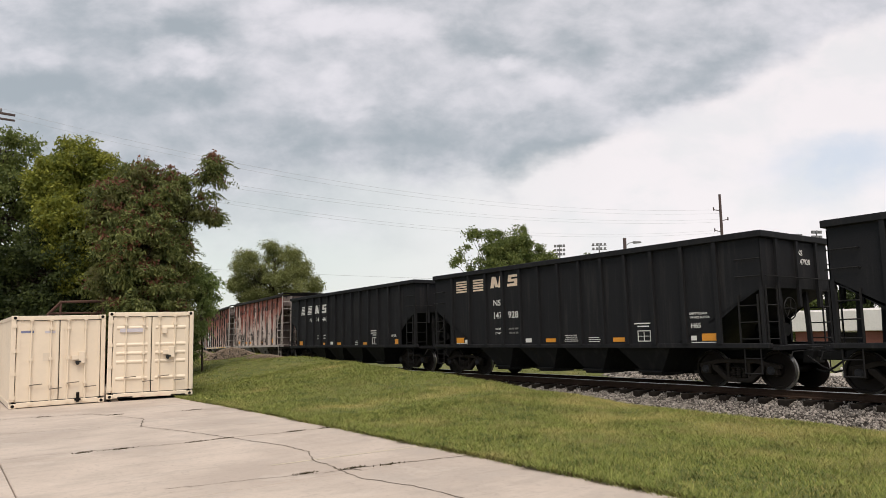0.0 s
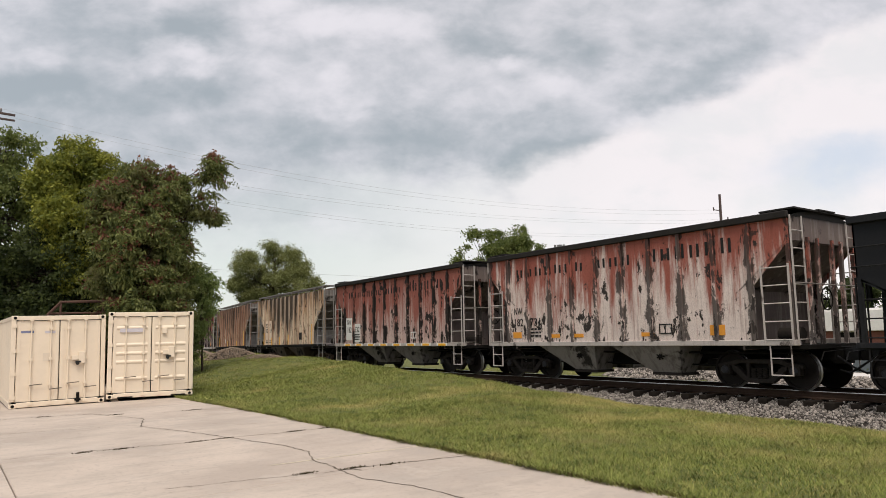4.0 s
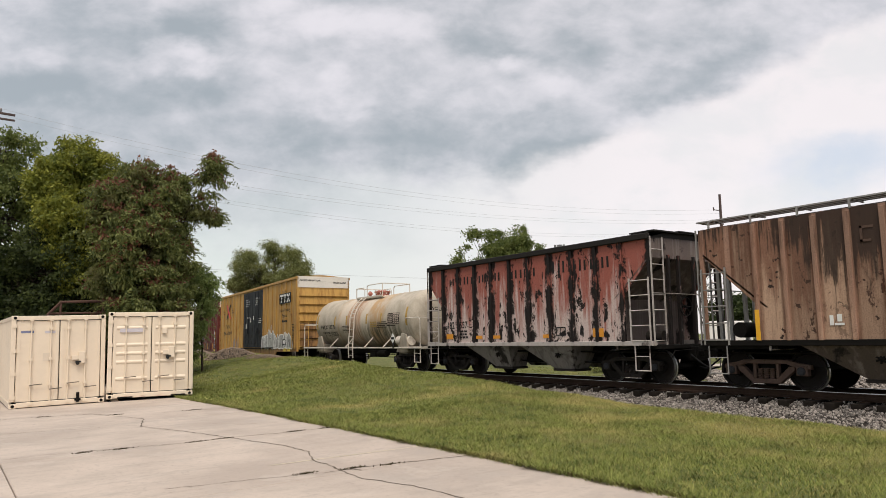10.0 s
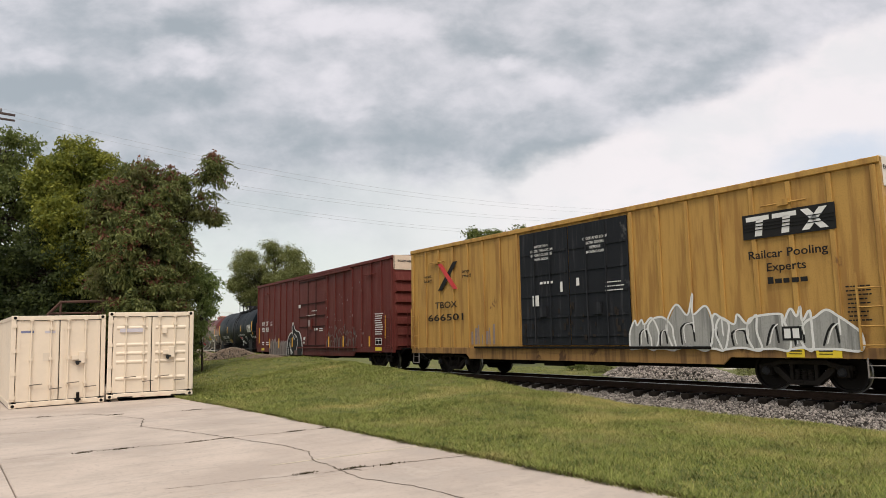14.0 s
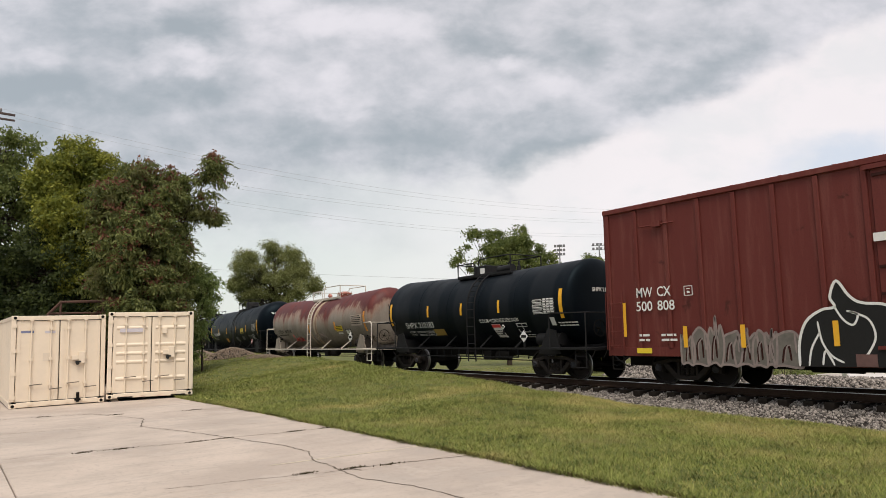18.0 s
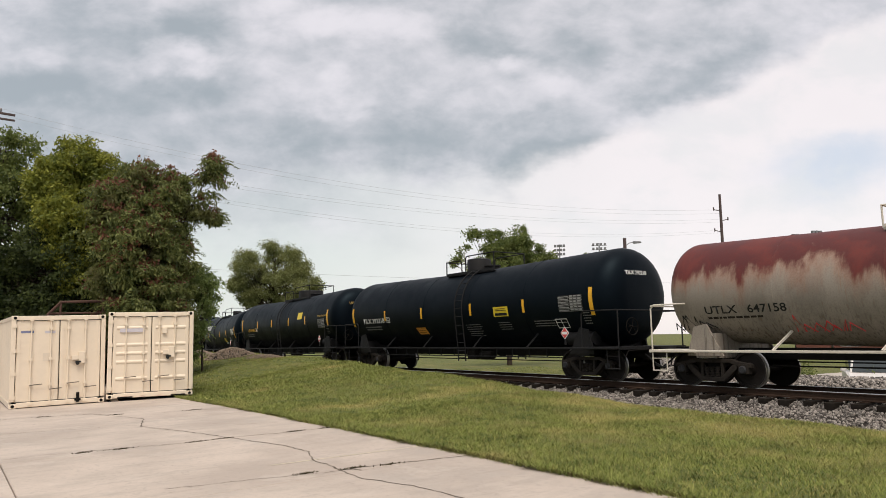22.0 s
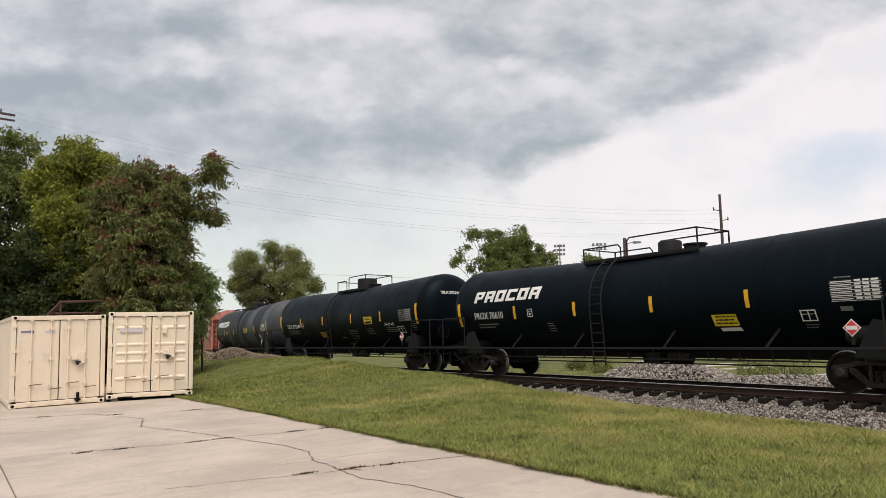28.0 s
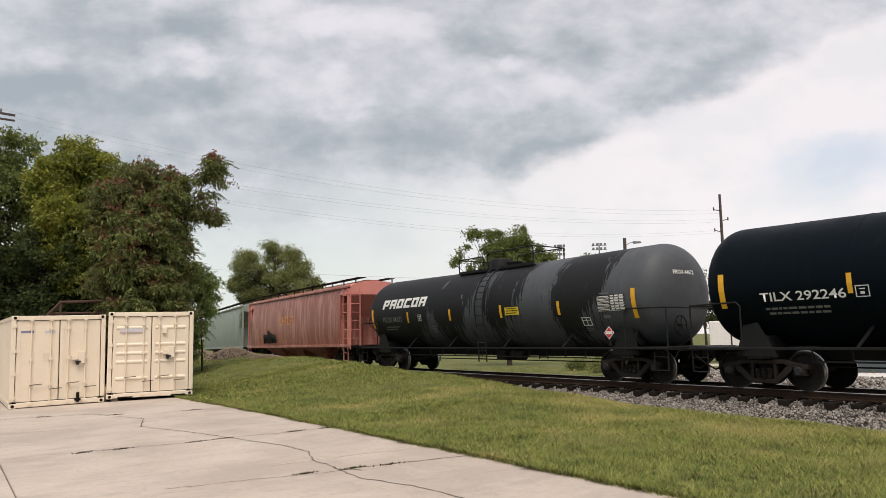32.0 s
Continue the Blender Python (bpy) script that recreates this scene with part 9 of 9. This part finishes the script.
def yellow_boxcar(sigma):
    car, wrap, L, W, Z0, Z1 = box_car("boxcar", "tall yellow boxcar with two black plug doors and graffiti", sigma, BOX_YELLOW, "yellow", BOX_YELLOW)
    over = lambda x, z: -W - 0.062
    # crossed-rails emblem in red and blue
    for k, (mat, d) in enumerate(((BLACK_INK, 1), (RED_SIGN, -1))):
        plates(car, [(-7.14 if d > 0 else -6.10, 3.22, 0.28, 1.06, 1.04 * d)], mat, lambda a, b, k=k: over(a, b) - 0.004 * k, "emblem_bar")
    letters(car, "next", 0.13, -8.14, 3.78, BLACK_INK, over, 0.55)
    letters(car, "load", 0.13, -8.14, 3.60, BLACK_INK, over, 0.55)
    letters(car, "any", 0.13, -5.54, 3.80, BLACK_INK, over, 0.48)
    letters(car, "road", 0.13, -5.54, 3.62, BLACK_INK, over, 0.55)
    letters(car, "TBOX", 0.25, -7.36, 2.53, BLACK_INK, over, 1.48)
    letters(car, "666501", 0.26, -7.88, 2.04, BLACK_INK, over, 2.38)
    plates(car, [(5.98, 3.60, 2.20, 0.60)], BLACK_INK, over, "logo_panel")
    plates(car, [(7.42, 3.66, 0.18, 0.48, 0.42), (7.84, 3.66, 0.18, 0.48, -0.42)], WHITE, lambda a, b: over(a, b) - 0.004 - 0.001 * a, "logo_shape")
    for x in (6.08, 6.74):
        plates(car, [(x, 4.03, 0.58, 0.11), (x + 0.20, 3.66, 0.18, 0.40, 0.06)], WHITE, lambda a, b: over(a, b) - 0.004, "logo_shape")
    letters(car, "Railcar Pooling", 0.20, 6.06, 3.12, BLACK_INK, over, 1.90)
    letters(car, "Experts", 0.20, 6.50, 2.80, BLACK_INK, over, 0.95)
    plates(car, [(6.52, 2.50, 0.14, 0.16), (6.70, 2.50, 0.16, 0.11), (6.90, 2.50, 0.14, 0.11), (7.10, 2.50, 0.16, 0.11), (7.30, 2.50, 0.16, 0.11)], BLACK_INK, over, "web_line_bar")
    for z in (3.80, 3.88, 3.96):
        plates(car, [(6.0, z, 2.16, 0.022)], BLACK_INK, lambda a, b: over(a, b) - 0.016, "logo_stripe")
    dw = lambda x, z: -W - 0.066
    for x, lines in ((-1.72, ("IMPORTANT", "CLOSE THIS DOOR", "BEFORE CLOSING", "MAIN DOOR")), (0.62, ("CLOSE AND LOCK", "BOTH DOORS", "BEFORE", "MOVING CAR"))):
        for k, line in enumerate(lines):
            w = 0.072 * len(line)
            letters(car, line, 0.085, x + 0.55 - w / 2, 4.26 - 0.14 * k, WHITE, lambda a, b: -W - 0.068, w)
    plates(car, [(-1.65, 2.35, 0.3, 0.35), (-0.1 - 0.25, 2.75, 0.10, 0.32), (0.35, 2.9, 0.12, 0.24)] + word_rows(1.5, 2.9, 0.7, 3, 0.03, 0.09, 8) + word_rows(-1.3, 3.05, 0.6, 1, 0.08, 0.05, 9), WHITE, dw, "door_notice")
    rnd = random.Random(2)
    for _ in range(40):
        x = rnd.uniform(-2.2, 2.3)
        plates(car, [(x, rnd.uniform(1.15, 2.2), rnd.uniform(0.02, 0.12), rnd.uniform(0.04, 0.22))], GRIME_LIGHT, dw, "scuff")
    graffiti(car, 2.45, 8.3, 0.96, 1.40, wrap, SPRAY, WHITE, 7, 8)
    plates(car, [(-5.3 + 0.21 * i, 1.12, 0.06 + 0.04 * (i % 3), 0.35 + 0.12 * (i * 5 % 4), 0.02 * (i % 3 - 1)) for i in range(8)], SPRAY_PALE, wrap, "flaked_patch", "flaking whitish patch")
    for x in (7.52, 6.84):
        plates(car, [(x, 0.80, 0.55 if x > 7 else 0.42, 0.22)], YELLOW, over, "notice", "yellow notice")
        plates(car, [(x + 0.06, 0.93, 0.3, 0.03), (x + 0.06, 0.87, 0.3, 0.02)], BLACK_INK, lambda a, b: over(a, b) - 0.004)
    plates(car, [(6.78, 1.18, 0.46, 0.32)], BLACK_INK, lambda a, b: over(a, b) - 0.012, "tare_box")
    plates(car, [(6.83, 1.23, 0.15, 0.22), (7.03, 1.23, 0.15, 0.22)], WHITE, lambda a, b: over(a, b) - 0.017, "tare_box_face")
    plates(car, word_rows(8.25, 2.3, 0.5, 9, 0.03, 0.06, 4), BLACK_INK, over)
    end_wrap_letters(car, lambda y, z: L + 0.021, ("EXCESS HEIGHT CAR",), 0.095, 4.76, BLACK_INK, -1.45)
    end_wrap_letters(car, lambda y, z: L + 0.021, ("TBOX 666501",), 0.10, 4.66, BLACK_INK, 0.55)
    return car


def red_boxcar(sigma):
    car, wrap, L, W, Z0, Z1 = box_car("boxcar", "oxide red boxcar with a sliding door and painted scrawl", sigma, BOX_RED, "red", BOX_RED)
    over = lambda x, z: -W - 0.062
    letters(car, "MW", 0.27, -8.03, 2.40, WHITE, over, 0.56)
    letters(car, "CX", 0.27, -7.33, 2.40, WHITE, over, 0.46)
    letters(car, "500", 0.27, -8.05, 2.02, WHITE, over, 0.56)
    letters(car, "808", 0.27, -7.33, 2.02, WHITE, over, 0.56)
    plates(car, word_rows(-8.0, 1.32, 0.35, 2, 0.06, 0.07, 2) + word_rows(-7.25, 1.32, 0.5, 2, 0.06, 0.07, 3), WHITE, over)
    plates(car, [(-8.08, 0.86, 0.5, 0.14)], YELLOW, over, "notice", "yellow notice")
    frame_box(car, -6.46, 2.36, 0.26, 0.26, WHITE, over)
    for x, z, h in ((-8.50, 1.32, 0.95), (-6.52, 1.02, 0.55), (-4.90, 1.02, 0.55), (-2.72, 1.05, 0.55), (2.40, 1.02, 0.55), (4.14, 1.02, 0.55), (6.95, 1.05, 0.46), (8.45, 1.4, 1.0)):
        plates(car, [(x, z, 0.12, h)], STRIPE, lambda a, b: over(a, b) - 0.045, "reflector", "yellow reflector strip")
    plates(car, word_rows(7.45, 2.48, 0.75, 10, 0.045, 0.055, 5), WHITE, over)
    plates(car, [(7.5, 1.12, 0.62, 0.30)], GRIME, over, "tare_box")
    frame_box(car, 7.5, 1.12, 0.62, 0.30, WHITE, lambda a, b: over(a, b) - 0.004)
    plates(car, [(7.5, 0.86, 0.62, 0.16)], YELLOW, over, "notice", "yellow notice")
    dw = lambda x, z: -W - 0.09
    plates(car, word_rows(0.1, 2.95, 0.7, 1, 0.05, 0.05, 6) + word_rows(-0.6, 2.74, 1.5, 1, 0.035, 0.04, 7) + [(-1.75, 3.22, 0.30, 0.18), (0.55, 1.92, 0.42, 0.12)] + word_rows(1.2, 1.98, 0.4, 2, 0.06, 0.05, 8), WHITE, dw, "door_notice")
    plates(car, [(-0.12, 2.15, 0.10, 0.35)], WHITE, lambda x, z: -W - 0.15, "door_notice")
    graffiti(car, -6.6, -3.55, 0.58, 1.10, wrap, SPRAY_TEAL, SPRAY_PALE, 3, 8)
    graffiti(car, 2.0, 5.4, 0.86, 1.15, wrap, SPRAY_FAINT, SPRAY_TEAL, 5, 7, True)
    # a black arched shape with a spike and white edges
    arch = [(-3.51, 0.60), (-3.48, 1.15), (-3.30, 1.60), (-2.95, 1.84), (-2.66, 1.90), (-2.74, 2.12), (-2.58, 2.46), (-2.34, 2.12), (-2.10, 1.96), (-1.60, 1.88), (-1.26, 1.50), (-1.15, 1.05), (-1.18, 0.62)]
    y = -W - 0.092
    part("spray_fill", Shape().prism(arch, y, y + 0.003), BLACK_INK, car, "black spray-painted arch")
    part("spray_outline", ribbon(arch, 0.06, y - 0.004), WHITE, car, "white spray-painted outline")
    for line in ([(-3.05, 1.60), (-2.98, 1.15), (-2.80, 0.85), (-2.55, 0.70)], [(-2.36, 1.78), (-2.0, 1.62), (-1.88, 1.25), (-2.05, 0.90), (-2.25, 0.70)], [(-2.66, 1.90), (-2.50, 1.62), (-2.30, 1.50), (-2.20, 1.72), (-2.42, 1.80)], [(-3.30, 0.62), (-3.22, 1.0), (-3.02, 1.35)], [(-3.0, 0.64), (-2.92, 0.95), (-2.75, 0.64)], [(-1.62, 1.86), (-1.36, 1.50), (-1.26, 1.10)]):
        part("spray_outline", ribbon(line, 0.045, y - 0.004), WHITE, car)
    plates(car, [(-2.30, 0.62, 0.42, 0.26)], SPRAY_FAINT, lambda a, b: y - 0.008, "paint_patch", "dull red repaint patch")
    plates(car, [(-1.02, 1.42, 0.26, 0.18, 0.04), (-1.0, 1.24, 0.14, 0.10)], WHITE, lambda a, b: -W - 0.09, "spray_mark", "small white spray mark")
    rnd = random.Random(12)
    for _ in range(46):
        plates(car, [(rnd.uniform(2.0, 6.5), rnd.uniform(1.0, 4.2) if rnd.random() < 0.4 else rnd.uniform(0.9, 2.6), rnd.uniform(0.015, 0.05), rnd.uniform(0.03, 0.12))], SPRAY_PALE, over, "scuff")
    end_wrap_letters(car, lambda y, z: L + 0.021, ("EXCESS HEIGHT CAR",), 0.095, 4.74, BLACK_INK, -1.35)
    return car


# ---- curved-side covered hoppers ----
def curved_hopper(name, label, sigma, body, end_mat, text):
    L, Z0, Z1 = 8.15, 1.12, 3.98
    car = rail_car(name, label, "covered hopper car", sigma, 6.5)
    prof = [(0.0, 4.30), (0.75, 4.24), (1.25, 4.10), (1.42, Z1), (1.50, 3.6), (1.56, 3.0), (1.57, 2.3), (1.55, 1.6), (1.48, Z0)]
    ring = prof + [(-y, z) for y, z in prof[::-1][:-1]]
    inner = L - 1.1
    part("hopper_body", Shape().loft(ring, -inner, inner), body, car, smooth=True)
    for sx in (-1, 1):
        s = Shape()
        # sloping ends below, a full gable above
        up = [(sx * L, y, z) for y, z in ring if z >= 3.55]
        base = [(sx * inner, y, z) for y, z in ring if z >= 3.55]
        n = len(up)
        s.add(base + up, [(i, i + 1, n + i + 1, n + i) for i in range(n - 1)] + [tuple(range(n, 2 * n))])
        s.add([(sx * L, -1.5, 3.6), (sx * L, 1.5, 3.6), (sx * (inner - 0.6), 1.5, 1.9), (sx * (inner - 0.6), -1.5, 1.9)], [(0, 1, 2, 3)])
        part("end_gable", s, end_mat, car)
        part("bulkhead", Shape().box(sx * (inner - 0.3), sx * (inner - 0.25), -1.5, 1.5, 0.95, 2.3), end_mat, car)
        part("end_platform", Shape().box(sx * (inner - 0.3), sx * (L + 0.2), -1.45, 1.45, 0.98, 1.08), GRIME, car)
        for sy in (-1, 1):
            part("corner_frame", Shape().bar((sx * (L - 0.1), sy * 1.48, 0.95), (sx * (L - 0.1), sy * 1.48, 3.9), 0.09, 0.09), end_mat, car)
            part("ladder", ladder(Shape(), sx * (L - 0.7), sx * (L - 0.15), sy * 1.53, 0.9, 3.9, 0.42, 0.018, 0.06), end_mat, car)
            part("ladder", cross_ladder(Shape(), sx * (L + 0.02), sy * 0.95, sy * 1.45, 0.9, 3.9, 0.42), end_mat, car)
            step_iron(car, sx * (L - 0.42), sy * 1.5, end_mat, 0.38, 1.0, 0.5)
    for sy in (-1, 1):
        part("side_sill", Shape().box(-L, L, sy * 1.44, sy * 1.56, Z0 - 0.10, Z0 + 0.03), body, car, bevel=0.01)
        part("roof_rail", Shape().box(-L, L, sy * 1.40, sy * 1.52, Z1 - 0.06, Z1 + 0.05), body, car, bevel=0.015)
        w = Shape()
        for k in range(3):
            w.box(-L, L, sy * (0.58 + k * 0.16), sy * (0.70 + k * 0.16), 4.42, 4.45)
        part("roof_walk", w, GRIME, car)
        for i in range(12):
            x = -L + 0.3 + i * (2 * L - 0.6) / 11
            part("roof_walk_bracket", Shape().bar((x, sy * 1.02, 4.12), (x, sy * 1.02, 4.42), 0.04, 0.05), GRIME, car)
    part("roof_hatch", Shape().box(-L + 0.5, L - 0.5, -0.3, 0.3, 4.28, 4.38), body, car)
    part("centre_sill", Shape().box(-L - 0.2, L + 0.2, -0.3, 0.3, 0.70, 1.05), GRIME, car)
    for x in (-3.3, 0.0, 3.3):
        s = Shape()
        s.add([(x - 1.6, -1.45, 1.04), (x + 1.6, -1.45, 1.04), (x + 1.6, 1.45, 1.04), (x - 1.6, 1.45, 1.04), (x - 0.35, -0.6, 0.36), (x + 0.35, -0.6, 0.36), (x + 0.35, 0.6, 0.36), (x - 0.35, 0.6, 0.36)],
              [(0, 1, 5, 4), (1, 2, 6, 5), (2, 3, 7, 6), (3, 0, 4, 7), (4, 5, 6, 7), (0, 3, 2, 1)])
        part("hopper_chute", s, GRIME_LIGHT if end_mat is not COPPER_LIT_END else body, car)
    hand_wheel(car, L + 0.08, -0.2, 2.2, 0.27, GRIME)
    couplers(car, 8.5, GRIME)
    if text:
        wrap = lambda x, z: -float(np.interp(z, [p[1] for p in prof[::-1]], [p[0] for p in prof[::-1]])) - 0.012
        plates(car, [(-1.6 + i * 0.42, 2.35, 0.07, 0.5) for i in range(6)] + [(-1.5 + i * 0.42, 2.35 + 0.2 * (i % 3), 0.24, 0.07) for i in range(6)], ORANGE, wrap, "faded_road_name")
        s = Shape()
        rnd = random.Random(8)
        for i in range(9):
            x = -4.6 + i * 0.26
            s.path([(x, wrap(x, 1.35) - 0.01, 1.3), (x + 0.1, wrap(x, 1.8) - 0.01, 1.75 + rnd.uniform(0, 0.3)), (x + 0.24, wrap(x, 1.4) - 0.01, 1.35 + rnd.uniform(0, 0.2))], 0.045, 4)
        part("spray_line", s, BLACK_INK, car, "black spray-painted scrawl")
    return car


# ---- the train, front to rear ----
coal_hopper("coal_hopper", "black open-top coal hopper, loaded with coal", 122.26, 3)
coal_hopper("coal_hopper", "black coal hopper with faded striped mark, loaded", 106.98, 1, hopper_letters_a)
coal_hopper("coal_hopper", "black coal hopper with white striped mark, loaded", 91.77, 2, hopper_letters_b)
covered_hopper("covered_hopper", "chalky red covered hopper with peeling paint", 78.04, NW_PALE, "tar", HOPPER_GREY, nw_letters(182731))
covered_hopper("covered_hopper", "rusty red covered hopper with white number patches", 65.48, NW_RED, "tar", HOPPER_GREY, nw_letters(182632, True))
covered_hopper("covered_hopper", "tan covered hopper with black stains and yellow strips", 53.10, SOU_TAN, "walk", CHUTE_BROWN, sou_letters(1))
covered_hopper("covered_hopper", "brown weathered covered hopper with roof walk", 40.42, SOU_BROWN, "walk", CHUTE_BROWN, sou_letters(2))
covered_hopper("covered_hopper", "red covered hopper with black tarred ribs", 27.90, NW_DARK, "tar", HOPPER_GREY, nw_letters(182557))
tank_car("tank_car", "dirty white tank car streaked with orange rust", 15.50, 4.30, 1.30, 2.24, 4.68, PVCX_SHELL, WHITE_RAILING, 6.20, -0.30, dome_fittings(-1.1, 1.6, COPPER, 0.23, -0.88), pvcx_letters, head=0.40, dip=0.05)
yellow_boxcar(-0.31)
red_boxcar(-20.02)
tank_car("tank_car", "black tank car with white lettering and yellow strips", -36.55, 4.60, 1.41, 2.50, 5.06, BANDED_TANK, BLACK_TRIM, 6.55, 0.70, dome_box, shpx_letters, 1.0, shift=-0.26, head=0.20)
tank_car("tank_car", "grey tank car with a dull red weathered top", -50.70, 5.65, 1.37, 2.50, 6.20, UTLX_SHELL, WHITE_RAILING, 7.30, -0.23, dome_fittings(-1.4, 2.2, COPPER, 1.19, -0.55, 0.56, 0.40), utlx_grey_letters, 0.95, head=0.42, dip=0.18)
tank_car("tank_car", "glossy black tank car with yellow strips and red placard", -67.75, 7.05, 1.52, 2.58, 7.75, BLACK_TANK, BLACK_TRIM, 8.85, 1.06, dome_drum(0.48, 0.50, 0.32, -0.9, 2.2, 0.58, 0.45), tilx_letters("292218"))
tank_car("tank_car", "black tank car with a blank yellow plate", -86.15, 7.05, 1.52, 2.58, 7.98, BLACK_TANK, BLACK_TRIM, 8.85, 0.29, dome_drum(0.74, 0.40, 1.5, -1.0, 3.2, 0.62, 0.45), tilx_letters("680130", "UTLX"), shift=0.32)
tank_car("tank_car", "black tank car with a white block-letter mark", -104.12, 7.0, 1.46, 2.47, 7.60, BLACK_TANK, BLACK_TRIM, 8.80, -0.60, dome_drum(0.34, 0.34, 1.0, -1.75, 2.45, 0.52, 0.36), procor_letters("76610", True), dip=0.19)
tank_car("tank_car", "glossy black tank car with orange and yellow notices", -122.45, 7.1, 1.53, 2.58, 7.79, BLACK_TANK, BLACK_TRIM, 8.90, -0.76, dome_drum(0.50, 0.50, 0.50, -1.45, 1.75, 0.60, 0.45), tilx_letters("292246", "TILX", True), dip=0.14)
tank_car("tank_car", "grey tank car with black paint peeling off", -140.58, 6.95, 1.52, 2.53, 7.57, PROX_SHELL, BLACK_TRIM, 8.75, 0.55, dome_drum(0.42, 0.36, -0.1, -1.8, 2.6, 0.55, 0.45), procor_letters("44672", False), dip=0.06)
curved_hopper("covered_hopper", "faded copper-red covered hopper with rounded sides", -158.6, COPPER, COPPER_LIT_END, True)
curved_hopper("covered_hopper", "grey-green covered hopper with rounded sides", -176.3, GREEN_GREY, GREEN_GREY, False)


def car_pose(sigma, off, t):
    a, b = on_track(sigma + off + travelled(t)), on_track(sigma - off + travelled(t))
    d = (a - b).normalized()
    side = Vector((-d.y, d.x, 0)).normalized()
    up = d.cross(side)
    m = Matrix((d, side, up)).transposed().to_4x4()
    m.translation = (a + b) / 2
    return m


def motions():
    """The train runs through from left to right; its wheels roll."""
    for car, sigma, off, wheels in CARS:
        walk(car, [(k * 0.5, car_pose(sigma, off, k * 0.5)) for k in range(65)])
        seen = [k for k in range(481) if -72 < sigma + travelled(k / 15) < 12]
        if not seen:
            seen = [0]
        turns = []
        for k in [0] * (seen[0] > 0) + seen + [480] * (seen[-1] < 480):
            d = travelled(min(max(k, seen[0]), seen[-1]) / 15)
            turns.append((k / 15, math.degrees(d / WHEEL_R)))
        for w, x in wheels:
            walk(w, [(t, pose(x, 0, WHEEL_R, 0, a, 0)) for t, a in turns])


motions()
